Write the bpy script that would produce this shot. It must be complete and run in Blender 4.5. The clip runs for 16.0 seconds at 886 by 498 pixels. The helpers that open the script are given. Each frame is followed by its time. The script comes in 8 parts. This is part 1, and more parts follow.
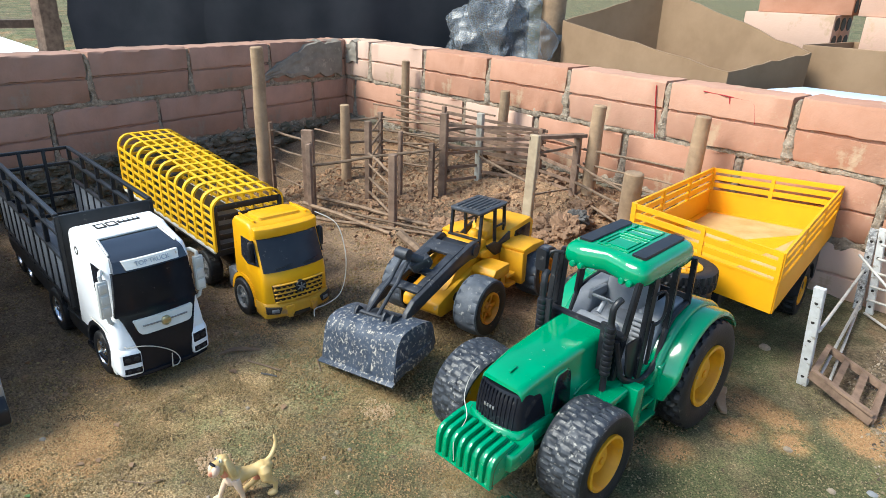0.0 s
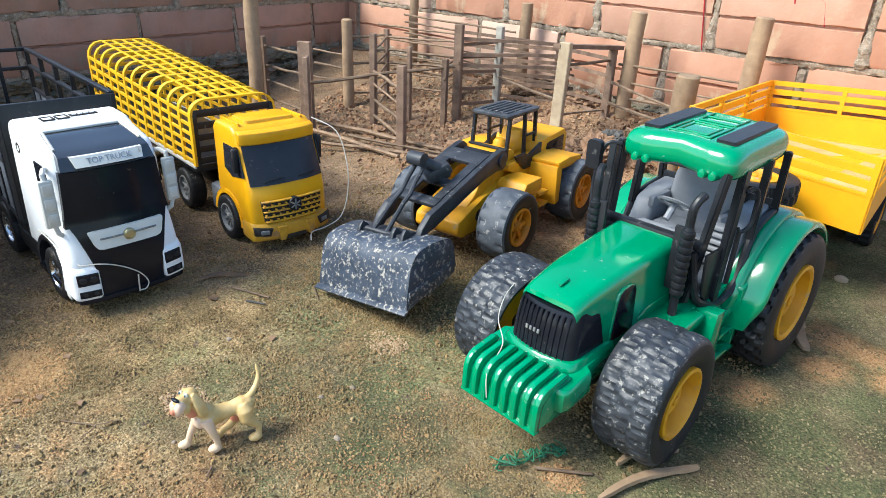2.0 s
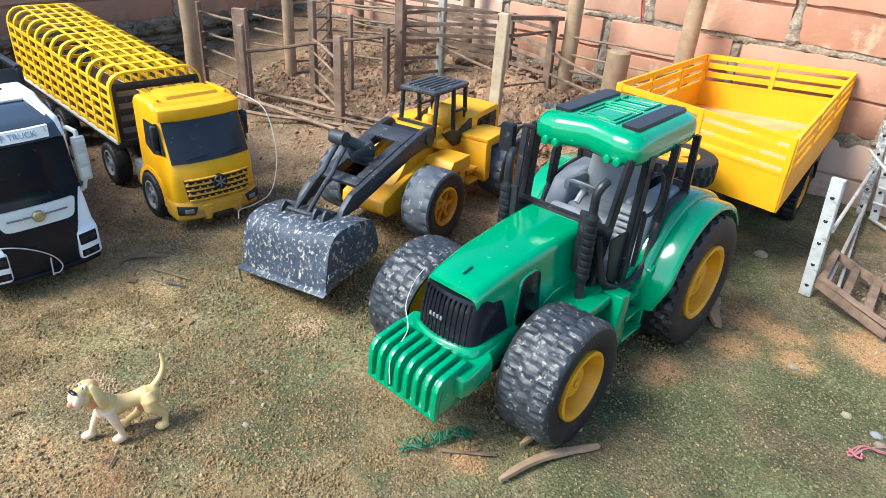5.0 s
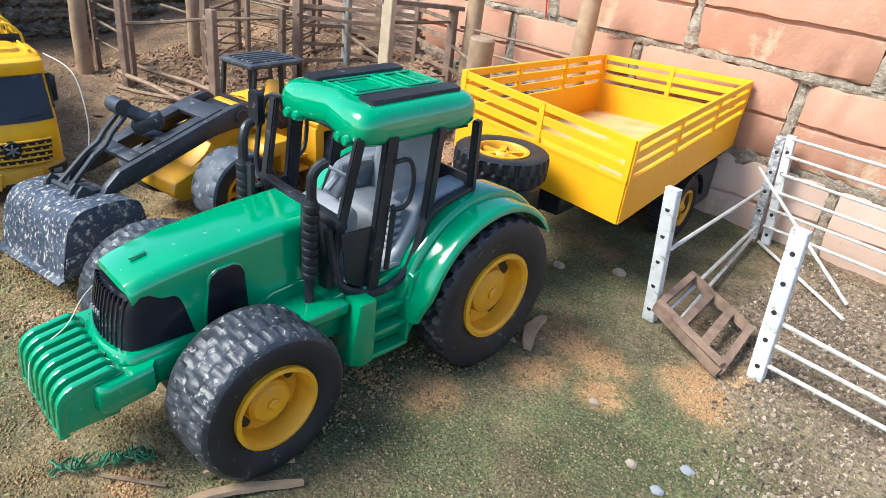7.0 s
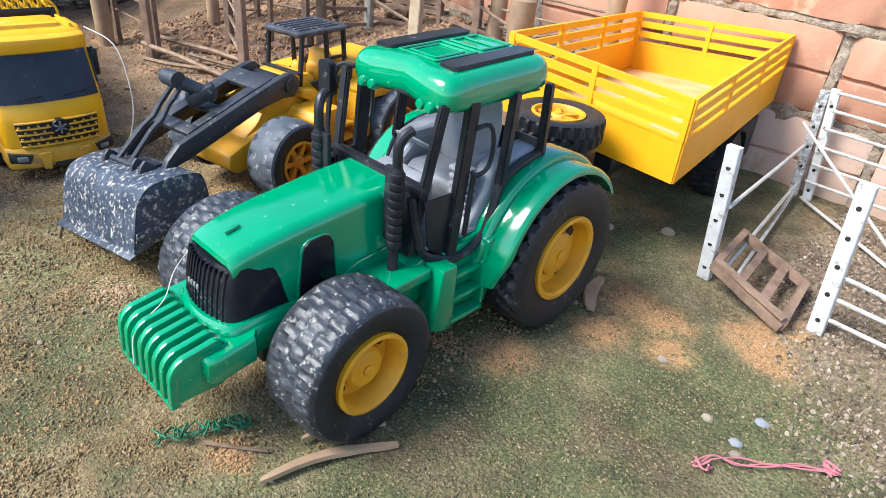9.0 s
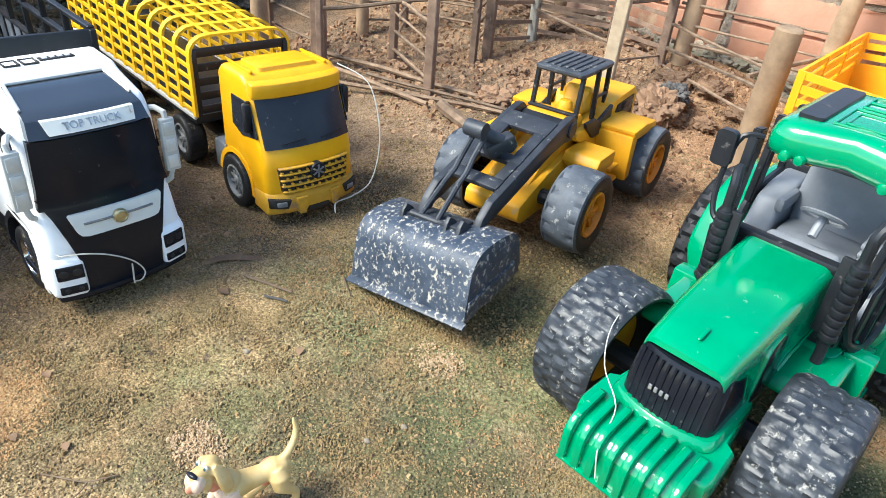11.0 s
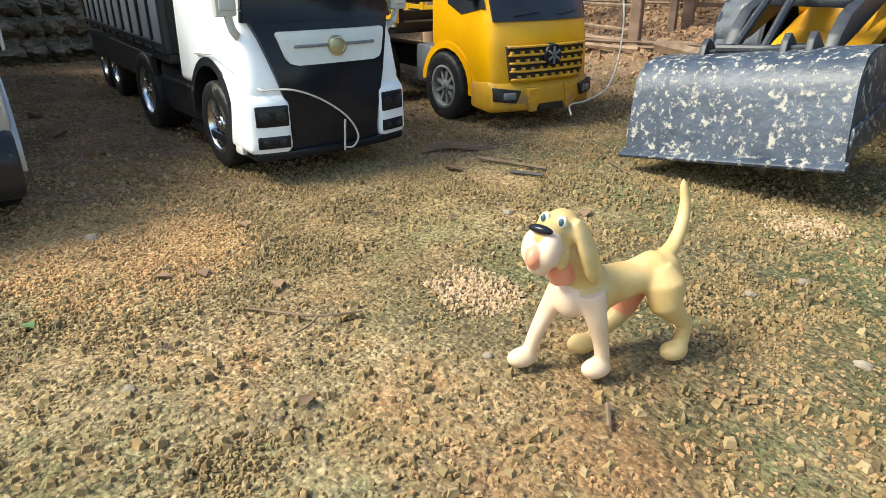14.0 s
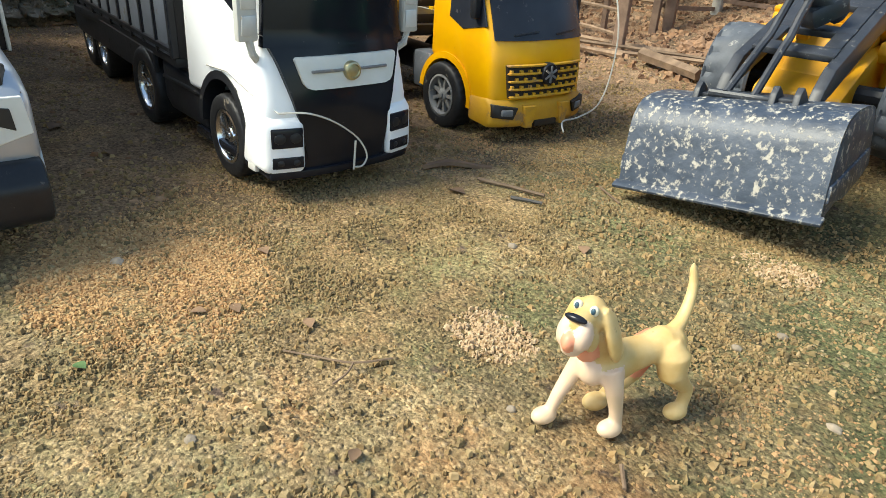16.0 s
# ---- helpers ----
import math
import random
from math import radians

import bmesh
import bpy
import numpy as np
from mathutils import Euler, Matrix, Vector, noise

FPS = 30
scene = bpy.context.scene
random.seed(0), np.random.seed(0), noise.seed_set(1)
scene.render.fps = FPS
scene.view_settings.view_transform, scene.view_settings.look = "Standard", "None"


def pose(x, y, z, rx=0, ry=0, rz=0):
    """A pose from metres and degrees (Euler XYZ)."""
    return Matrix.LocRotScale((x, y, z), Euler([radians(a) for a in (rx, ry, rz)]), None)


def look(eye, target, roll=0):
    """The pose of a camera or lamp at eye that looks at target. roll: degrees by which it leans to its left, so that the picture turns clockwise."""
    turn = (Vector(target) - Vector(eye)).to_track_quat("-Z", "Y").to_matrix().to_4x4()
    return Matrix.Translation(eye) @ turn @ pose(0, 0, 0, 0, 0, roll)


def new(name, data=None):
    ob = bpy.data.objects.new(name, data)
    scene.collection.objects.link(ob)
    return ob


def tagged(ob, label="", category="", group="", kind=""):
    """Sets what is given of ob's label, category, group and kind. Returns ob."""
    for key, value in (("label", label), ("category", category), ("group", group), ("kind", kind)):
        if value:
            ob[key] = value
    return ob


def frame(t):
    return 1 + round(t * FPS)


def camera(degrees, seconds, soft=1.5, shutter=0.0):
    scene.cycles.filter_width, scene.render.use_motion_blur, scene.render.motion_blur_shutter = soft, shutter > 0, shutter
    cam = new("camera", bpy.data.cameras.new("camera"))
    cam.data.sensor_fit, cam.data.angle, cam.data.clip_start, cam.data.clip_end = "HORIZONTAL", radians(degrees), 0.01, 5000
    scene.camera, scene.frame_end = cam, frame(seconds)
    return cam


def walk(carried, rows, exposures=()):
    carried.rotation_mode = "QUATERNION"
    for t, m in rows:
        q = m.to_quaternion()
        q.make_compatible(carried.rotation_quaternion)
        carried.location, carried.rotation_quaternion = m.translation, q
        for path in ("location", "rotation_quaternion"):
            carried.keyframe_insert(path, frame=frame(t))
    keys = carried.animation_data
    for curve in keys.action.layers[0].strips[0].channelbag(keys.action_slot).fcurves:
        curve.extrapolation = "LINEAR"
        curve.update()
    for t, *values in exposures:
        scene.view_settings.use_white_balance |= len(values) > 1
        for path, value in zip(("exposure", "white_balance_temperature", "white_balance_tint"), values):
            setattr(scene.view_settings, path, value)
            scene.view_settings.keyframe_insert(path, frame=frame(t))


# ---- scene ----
cam = camera(68.36, 16.0, soft=0.75)
PATH = [
    (0, (0.1079, 0.1108, 0.4812), (-1.2369, 1.3918, -0.2608), 1.95),
    (0.5, (0.0426, 0.1060, 0.4336), (-1.4479, 1.1896, -0.3436), 0.07),
    (1, (0.0178, 0.1642, 0.3797), (-1.3583, 1.3661, -0.4337), 1.52),
    (1.5, (0.0092, 0.1719, 0.3718), (-1.3270, 1.4055, -0.4606), 2.51),
    (2, (0.0140, 0.1747, 0.3648), (-1.3026, 1.4217, -0.4788), 2.27),
    (2.5, (0.0139, 0.1811, 0.3695), (-1.2802, 1.4465, -0.4814), 1.11),
    (3, (0.0192, 0.1701, 0.3680), (-1.3188, 1.4051, -0.4593), 2.27),
    (3.5, (0.0260, 0.1855, 0.3663), (-1.2420, 1.4312, -0.5505), 1.78),
    (3.7, (0.0295, 0.1936, 0.3654), (-1.1989, 1.4703, -0.5626), 1.63),
    (5.8, (0.0649, 0.2598, 0.3918), (-1.1521, 1.5276, -0.5629), 6.45),
    (6, (0.1090, 0.3115, 0.3666), (-1.1411, 1.6196, -0.4855), 9.23),
    (6.5, (0.1391, 0.3968, 0.3492), (-1.1077, 1.6621, -0.5698), 5.08),
    (7, (0.1360, 0.4190, 0.3469), (-1.0885, 1.7114, -0.5645), 7.05),
    (7.5, (0.1504, 0.4212, 0.3545), (-1.0650, 1.6853, -0.6073), 5.78),
    (8, (0.1518, 0.4030, 0.3433), (-1.0500, 1.6538, -0.6524), 6.32),
    (8.2, (0.1480, 0.3939, 0.3459), (-1.0844, 1.6090, -0.6564), 5.16),
    (10.3, (-0.0620, 0.3073, 0.3423), (-1.1285, 1.6586, -0.6759), 6.59),
    (10.5, (-0.0927, 0.2811, 0.3442), (-1.2038, 1.5798, -0.6945), 5.95),
    (11, (-0.1392, 0.2209, 0.3657), (-1.3309, 1.4305, -0.6909), 5.19),
    (11.5, (-0.1341, 0.2229, 0.3569), (-1.3183, 1.4517, -0.6860), 3.48),
    (12, (-0.1020, 0.2209, 0.3556), (-1.4605, 1.3174, -0.6202), 4.97),
    (12.5, (-0.0862, 0.1875, 0.3397), (-1.6010, 1.0383, -0.6510), 2.62),
    (13, (-0.1338, 0.1899, 0.2275), (-1.6716, 1.0362, -0.7310), 6.96),
    (13.4, (-0.1935, 0.1959, 0.1318), (-1.9103, 0.9672, -0.5446), -0.17),
    (13.5, (-0.2024, 0.2046, 0.1194), (-1.9113, 0.9876, -0.5637), -0.27),
    (14, (-0.2643, 0.1747, 0.1264), (-1.7839, 1.2103, -0.6601), -0.36),
    (14.5, (-0.3241, 0.1437, 0.1584), (-1.5949, 1.3989, -0.7414), 3.80),
    (15, (-0.3207, 0.1361, 0.1523), (-1.5460, 1.4518, -0.7238), 5.37),
    (15.5, (-0.3036, 0.1389, 0.1488), (-1.5402, 1.4449, -0.7259), 6.10),
    (16, (-0.2783, 0.1479, 0.1708), (-1.6835, 1.2594, -0.7181), 3.73),
]
walk(cam, [(t, look(eye, target, roll)) for t, eye, target, roll in PATH], exposures=[(0.0, 0.89, 6150, 3), (0.5, 1.01, 6050, 2), (1.5, 1.04, 6100, 4), (3.5, 1.07, 6050, 4), (6.0, 1.20, 5950, 3), (8.0, 1.2, 5980, 7), (10.5, 1.32, 6050, 8), (11.0, 1.28, 6150, 3), (11.5, 1.2, 6150, 5), (12.5, 1.22, 6450, 6), (13.0, 1.24, 6600, 5), (13.5, 1.18, 6750, 3), (14.5, 1.1, 6750, 0), (16.0, 1.08, 6900, 0)])

# ---- light ----
world = bpy.data.worlds.new("sky")
scene.world = world
world.use_nodes = True
wn = world.node_tree.nodes
sky = wn.new("ShaderNodeTexSky")
sky.sky_type, sky.sun_disc = "NISHITA", False
SUN_AZ, SUN_EL = 205.0, 48.0          # compass bearing from +y towards +x, elevation
sky.sun_elevation, sky.sun_rotation = radians(SUN_EL), radians(SUN_AZ)
wn["Background"].inputs["Strength"].default_value = 0.15
world.node_tree.links.new(sky.outputs[0], wn["Background"].inputs["Color"])
lamp = bpy.data.lights.new("sun", "SUN")
lamp.energy, lamp.angle, lamp.color = 3.2, radians(26), (1.0, 0.95, 0.87)
sun = new("sun", lamp)
az, el = radians(SUN_AZ), radians(SUN_EL)
sun_way = Vector((math.sin(az) * math.cos(el), math.cos(az) * math.cos(el), math.sin(el)))
sun.matrix_world = look(tuple(sun_way * 5), (0, 0, 0))

# ---- mesh tools ----


def smooth(a):
    a = min(max(a, 0.0), 1.0)
    return a * a * (3 - 2 * a)


def mesh_of(bm, name, mats, angle=35):
    me = bpy.data.meshes.new(name)
    bmesh.ops.recalc_face_normals(bm, faces=bm.faces)
    bm.to_mesh(me)
    bm.free()
    for m in mats if isinstance(mats, (list, tuple)) else [mats]:
        me.materials.append(m)
    me.polygons.foreach_set("use_smooth", [True] * len(me.polygons))
    me.set_sharp_from_angle(angle=radians(angle))
    return me


def part(name, bm, material, parent, label="", kind=""):
    ob = new(name, mesh_of(bm, name, material))
    ob.parent = parent
    return tagged(ob, label=label, kind=kind)


def thing(name, m, label, category, group=""):
    ob = new(name)
    ob.empty_display_size = 0.02
    ob.matrix_world = m
    return tagged(ob, label, category, group)


def solid(name, bm, material, m, label, category, group="", kind=""):
    ob = new(name, mesh_of(bm, name, material))
    ob.matrix_world = m
    return tagged(ob, label, category, group, kind)


def box(bm, c, s, bev=0.0, rot=(0, 0, 0), seg=2):
    m = pose(*c, *rot) @ Matrix.Diagonal((s[0], s[1], s[2], 1))
    vs = bmesh.ops.create_cube(bm, size=1, matrix=m)["verts"]
    if bev:
        es = list({e for v in vs for e in v.link_edges})
        bmesh.ops.bevel(bm, geom=es, offset=bev, segments=seg, affect="EDGES", profile=0.5)
    return bm


def prism(bm, pts, y0, y1, bev=0.0, seg=2, plane="xz"):
    def at(p, y):
        return (p[0], y, p[1]) if plane == "xz" else ((y, p[0], p[1]) if plane == "yz" else (p[0], p[1], y))
    a = [bm.verts.new(at(p, y0)) for p in pts]
    b = [bm.verts.new(at(p, y1)) for p in pts]
    n = len(pts)
    fs = [bm.faces.new(a), bm.faces.new(list(reversed(b)))]
    fs += [bm.faces.new((a[i], b[i], b[(i + 1) % n], a[(i + 1) % n])) for i in range(n)]
    bmesh.ops.recalc_face_normals(bm, faces=fs)
    if bev:
        es = list({e for f in fs for e in f.edges})
        bmesh.ops.bevel(bm, geom=es, offset=bev, segments=seg, affect="EDGES", profile=0.5)
    return bm


def loft(bm, loops, close=True):
    rows = [[bm.verts.new(p) for p in lp] for lp in loops]
    n = len(rows[0])
    for a, b in zip(rows, rows[1:]):
        for i in range(n):
            bm.faces.new((a[i], a[(i + 1) % n], b[(i + 1) % n], b[i]))
    if close:
        bm.faces.new(list(reversed(rows[0])))
        bm.faces.new(rows[-1])
    return bm


def rrect(w, h, r, n=4):
    out = []
    for cx, cy, a0 in ((w / 2 - r, h / 2 - r, 0), (-w / 2 + r, h / 2 - r, 90), (-w / 2 + r, -h / 2 + r, 180), (w / 2 - r, -h / 2 + r, 270)):
        for k in range(n + 1):
            a = radians(a0 + 90 * k / n)
            out.append((cx + r * math.cos(a), cy + r * math.sin(a)))
    return out


def tube(bm, path, r, seg=6, r1=None):
    path = [Vector(p) for p in path]
    r1 = r if r1 is None else r1
    rows = []
    up = Vector((0.31, 0.17, 0.93))
    for i, p in enumerate(path):
        d = (path[min(i + 1, len(path) - 1)] - path[max(i - 1, 0)]).normalized()
        u = d.cross(up).normalized()
        v = d.cross(u)
        k = r + (r1 - r) * i / (len(path) - 1)
        rows.append([p + (u * math.cos(6.2832 * j / seg) + v * math.sin(6.2832 * j / seg)) * k for j in range(seg)])
    return loft(bm, rows)


def bend(pts, n=5):
    """Points of a smooth line through pts."""
    pts = [Vector(p) for p in pts]
    out = []
    for i in range(len(pts) - 1):
        a, b, c, d = pts[max(i - 1, 0)], pts[i], pts[i + 1], pts[min(i + 2, len(pts) - 1)]
        for k in range(n):
            t = k / n
            out.append(b + (c - a) * (t / 2) + (a - b * 2.5 + c * 2 - d * 0.5) * t * t + (b * 1.5 - a * 0.5 - c * 1.5 + d * 0.5) * t ** 3)
    return out + [pts[-1]]


def lathe(bm, prof, at=(0, 0, 0), axis="y", seg=28):
    """prof: (radius, along) pairs round the axis through at."""
    rows = []
    for r, a in prof:
        ring = []
        for j in range(seg):
            c, s = math.cos(6.28319 * j / seg) * r, math.sin(6.28319 * j / seg) * r
            p = {"y": (c, a, s), "z": (c, s, a), "x": (a, c, s)}[axis]
            ring.append((p[0] + at[0], p[1] + at[1], p[2] + at[2]))
        rows.append(ring)
    if prof[0][0] > 0.002 and prof[-1][0] > 0.002:
        return loft(bm, rows + [rows[0]], False)
    return loft(bm, rows)


def strip(bm, zs, yl, yr, xf, thick=0.003):
    """A panel that follows the profile x = xf(z), between y = yl(z) and yr(z)."""
    a = [[(xf(z) + d, yl(z), z) for z in zs] + [(xf(z) + d, yr(z), z) for z in reversed(zs)] for d in (0, -thick)]
    n = len(zs)
    fr = [bm.verts.new(p) for p in a[0]]
    bk = [bm.verts.new(p) for p in a[1]]
    m = 2 * n
    for vs in (fr, bk):
        for i in range(n - 1):
            bm.faces.new((vs[i], vs[i + 1], vs[m - 2 - i], vs[m - 1 - i]))
    for i in range(m):
        bm.faces.new((fr[i], fr[(i + 1) % m], bk[(i + 1) % m], bk[i]))
    return bm


def lerp(table, z):
    if z <= table[0][0]:
        return table[0][1]
    for (a, p), (b, q) in zip(table, table[1:]):
        if z <= b:
            return p + (q - p) * (z - a) / (b - a)
    return table[-1][1]


def words(name, text, size, material, parent, m, depth=0.0006, label=""):
    cu = bpy.data.curves.new(name, "FONT")
    cu.body, cu.size, cu.extrude, cu.align_x, cu.align_y = text, size, depth, "CENTER", "CENTER"
    tmp = bpy.data.objects.new(name, cu)
    scene.collection.objects.link(tmp)
    me = bpy.data.meshes.new_from_object(tmp.evaluated_get(bpy.context.evaluated_depsgraph_get()))
    bpy.data.objects.remove(tmp)
    me.materials.clear()
    me.materials.append(material)
    ob = new(name, me)
    ob.parent, ob.matrix_local = parent, m
    return tagged(ob, label=label)


def bow(bm, hw, d, lead=0.4, x0=-0.06, x1=-0.02):
    """Rounds a flat front in plan: the middle leads, the corners fall back."""
    for k in (-0.85, -0.6, -0.3, 0.0, 0.3, 0.6, 0.85):
        bmesh.ops.bisect_plane(bm, geom=bm.verts[:] + bm.edges[:] + bm.faces[:], dist=1e-6, plane_co=(0, k * hw, 0), plane_no=(0, 1, 0))
    for v in bm.verts:
        v.co.x += d * (lead - abs(v.co.y / hw) ** 3) * smooth((v.co.x - x0) / (x1 - x0))
    return bm


def join_mesh(bm, other):
    """Adds a second bmesh to the first and frees it."""
    tmp = bpy.data.meshes.new("moulding")
    other.to_mesh(tmp)
    other.free()
    bm.from_mesh(tmp)
    bpy.data.meshes.remove(tmp)


# ---- materials ----


def mat(name, c1, c2=None, scale=40.0, rough=0.5, rough2=None, bump=0.0, bscale=None, metal=0.0, dust=None, coat=0.0, trans=0.0, ior=1.5, alpha=1.0, spread=0.0, detail=5.0, spec=0.5, alt=None):
    """Two tones mixed by noise, fine relief, and dust: (colour, share, scale)."""
    m = bpy.data.materials.new(name)
    m.use_nodes = True
    nt = m.node_tree
    b = nt.nodes["Principled BSDF"]
    tc = nt.nodes.new("ShaderNodeTexCoord")
    c2 = c2 or tuple(x * 0.8 for x in c1)
    nz = nt.nodes.new("ShaderNodeTexNoise")
    nz.inputs["Scale"].default_value, nz.inputs["Detail"].default_value, nz.inputs["Roughness"].default_value = scale, detail, 0.62
    nt.links.new(tc.outputs["Object"], nz.inputs["Vector"])
    mx = nt.nodes.new("ShaderNodeMix")
    mx.data_type = "RGBA"
    rp = nt.nodes.new("ShaderNodeMapRange")
    rp.inputs["From Min"].default_value, rp.inputs["From Max"].default_value = 0.36, 0.64
    nt.links.new(nz.outputs["Fac"], rp.inputs["Value"])
    nt.links.new(rp.outputs["Result"], mx.inputs["Factor"])
    mx.inputs["A"].default_value, mx.inputs["B"].default_value = (*c1, 1), (*c2, 1)
    col = mx.outputs["Result"]
    if alt:
        ri = nt.nodes.new("ShaderNodeObjectInfo")
        am = nt.nodes.new("ShaderNodeMapRange")
        am.inputs["From Min"].default_value, am.inputs["From Max"].default_value = 0.3, 1.0
        nt.links.new(ri.outputs["Random"], am.inputs["Value"])
        ax = nt.nodes.new("ShaderNodeMix")
        ax.data_type = "RGBA"
        nt.links.new(am.outputs["Result"], ax.inputs["Factor"])
        nt.links.new(col, ax.inputs["A"])
        ax.inputs["B"].default_value = (*alt, 1)
        col = ax.outputs["Result"]
    if spread:
        oi = nt.nodes.new("ShaderNodeObjectInfo")
        hs = nt.nodes.new("ShaderNodeHueSaturation")
        mr = nt.nodes.new("ShaderNodeMapRange")
        mr.inputs["To Min"].default_value, mr.inputs["To Max"].default_value = 1 - spread, 1 + spread
        nt.links.new(oi.outputs["Random"], mr.inputs["Value"])
        nt.links.new(mr.outputs["Result"], hs.inputs["Value"])
        nt.links.new(col, hs.inputs["Color"])
        col = hs.outputs["Color"]
    rsock = None
    rmix = nt.nodes.new("ShaderNodeMapRange")
    rmix.inputs["To Min"].default_value, rmix.inputs["To Max"].default_value = rough, rough2 if rough2 is not None else min(rough * 1.35, 1)
    nt.links.new(nz.outputs["Fac"], rmix.inputs["Value"])
    rsock = rmix.outputs["Result"]
    if dust:
        dc, share, ds = dust
        dn = nt.nodes.new("ShaderNodeTexNoise")
        dn.inputs["Scale"].default_value, dn.inputs["Detail"].default_value, dn.inputs["Roughness"].default_value = ds, 7, 0.7
        nt.links.new(tc.outputs["Object"], dn.inputs["Vector"])
        dr = nt.nodes.new("ShaderNodeMapRange")
        edge = 0.5 + (0.5 - share) * 0.5
        dr.inputs["From Min"].default_value, dr.inputs["From Max"].default_value = edge - 0.03, edge + 0.05
        nt.links.new(dn.outputs["Fac"], dr.inputs["Value"])
        dm = nt.nodes.new("ShaderNodeMix")
        dm.data_type = "RGBA"
        nt.links.new(dr.outputs["Result"], dm.inputs["Factor"])
        nt.links.new(col, dm.inputs["A"])
        dm.inputs["B"].default_value = (*dc, 1)
        col = dm.outputs["Result"]
        rm2 = nt.nodes.new("ShaderNodeMix")
        nt.links.new(dr.outputs["Result"], rm2.inputs["Factor"])
        nt.links.new(rsock, rm2.inputs["A"])
        rm2.inputs["B"].default_value = 0.9
        rsock = rm2.outputs["Result"]
    nt.links.new(col, b.inputs["Base Color"])
    nt.links.new(rsock, b.inputs["Roughness"])
    b.inputs["Metallic"].default_value = metal
    b.inputs["Coat Weight"].default_value = coat
    b.inputs["Coat Roughness"].default_value = 0.12
    b.inputs["Transmission Weight"].default_value = trans
    b.inputs["IOR"].default_value = ior
    b.inputs["Alpha"].default_value = alpha
    b.inputs["Specular IOR Level"].default_value = spec
    if bump:
        bn = nt.nodes.new("ShaderNodeTexNoise")
        bn.inputs["Scale"].default_value, bn.inputs["Detail"].default_value = bscale or scale * 4, 6
        nt.links.new(tc.outputs["Object"], bn.inputs["Vector"])
        bp = nt.nodes.new("ShaderNodeBump")
        bp.inputs["Strength"].default_value, bp.inputs["Distance"].default_value = bump, 0.002
        nt.links.new(bn.outputs["Fac"], bp.inputs["Height"])
        nt.links.new(bp.outputs["Normal"], b.inputs["Normal"])
    return m


DUST = (0.36, 0.29, 0.20)
M_GREEN = mat("green_plastic", (0.0, 0.255, 0.105), (0.0, 0.215, 0.088), 18, 0.08, 0.20, dust=((0.22, 0.32, 0.22), 0.13, 150), bump=0.07, bscale=45, coat=0.7)
M_YELLOW = mat("yellow_plastic", (0.80, 0.405, 0.004), (0.72, 0.325, 0.004), 16, 0.26, 0.45, dust=((0.55, 0.30, 0.06), 0.18, 45), bump=0.05, bscale=90)
M_AMBER = mat("amber_plastic", (0.74, 0.36, 0.008), (0.6, 0.27, 0.008), 22, 0.4, 0.6, dust=(DUST, 0.2, 55), bump=0.05)
M_CAGE = mat("cage_yellow", (0.80, 0.47, 0.01), (0.70, 0.38, 0.01), 25, 0.34, 0.5, dust=((0.45, 0.3, 0.1), 0.15, 50))
M_TRAILER = mat("trailer_yellow", (0.86, 0.405, 0.003), (0.80, 0.35, 0.003), 9, 0.38, 0.52, dust=((0.6, 0.4, 0.16), 0.12, 30), bump=0.03, bscale=70)
M_RIM = mat("rim_yellow", (0.72, 0.335, 0.006), (0.6, 0.26, 0.006), 40, 0.45, 0.6, dust=(DUST, 0.22, 80))
M_BLACK = mat("black_plastic", (0.010, 0.011, 0.014), (0.02, 0.021, 0.024), 30, 0.28, 0.45, dust=((0.12, 0.11, 0.10), 0.2, 90), bump=0.06, bscale=120, spec=0.3)
M_GLOSS = mat("glossy_black", (0.008, 0.009, 0.013), (0.014, 0.015, 0.02), 12, 0.10, 0.24, dust=((0.09, 0.08, 0.07), 0.12, 120), spec=0.22)
M_RUBBER = mat("worn_tyre", (0.014, 0.016, 0.021), (0.036, 0.041, 0.05), 60, 0.34, 0.55, dust=((0.30, 0.285, 0.255), 0.29, 190), bump=0.15, bscale=420)
M_LOADTYRE = mat("bluish_tyre", (0.042, 0.049, 0.061), (0.088, 0.098, 0.115), 40, 0.5, 0.75, dust=((0.30, 0.29, 0.265), 0.26, 90), bump=0.15, bscale=300)
M_DARKRUBBER = mat("dark_tyre", (0.011, 0.011, 0.013), (0.02, 0.02, 0.021), 40, 0.42, 0.65, dust=((0.2, 0.17, 0.13), 0.2, 110), bump=0.15, bscale=250, spec=0.35)
M_BUCKET = mat("scuffed_bucket", (0.020, 0.030, 0.048), (0.048, 0.062, 0.088), 60, 0.36, 0.55, dust=((0.37, 0.34, 0.285), 0.37, 200), bump=0.3, bscale=150)
M_WHITE = mat("white_plastic", (0.88, 0.88, 0.88), (0.82, 0.82, 0.81), 14, 0.32, 0.48, dust=((0.62, 0.58, 0.5), 0.12, 60))
M_GREYP = mat("pale_grey_plastic", (0.52, 0.51, 0.47), (0.44, 0.43, 0.4), 25, 0.5, 0.6, dust=(DUST, 0.15, 70))
M_SILVER = mat("silver_plastic", (0.46, 0.475, 0.50), (0.37, 0.385, 0.41), 10, 0.24, 0.42, metal=0.45, dust=((0.4, 0.37, 0.33), 0.18, 50))
M_CHROME = mat("chrome", (0.75, 0.75, 0.76), (0.6, 0.6, 0.6), 60, 0.15, 0.3, metal=1.0)
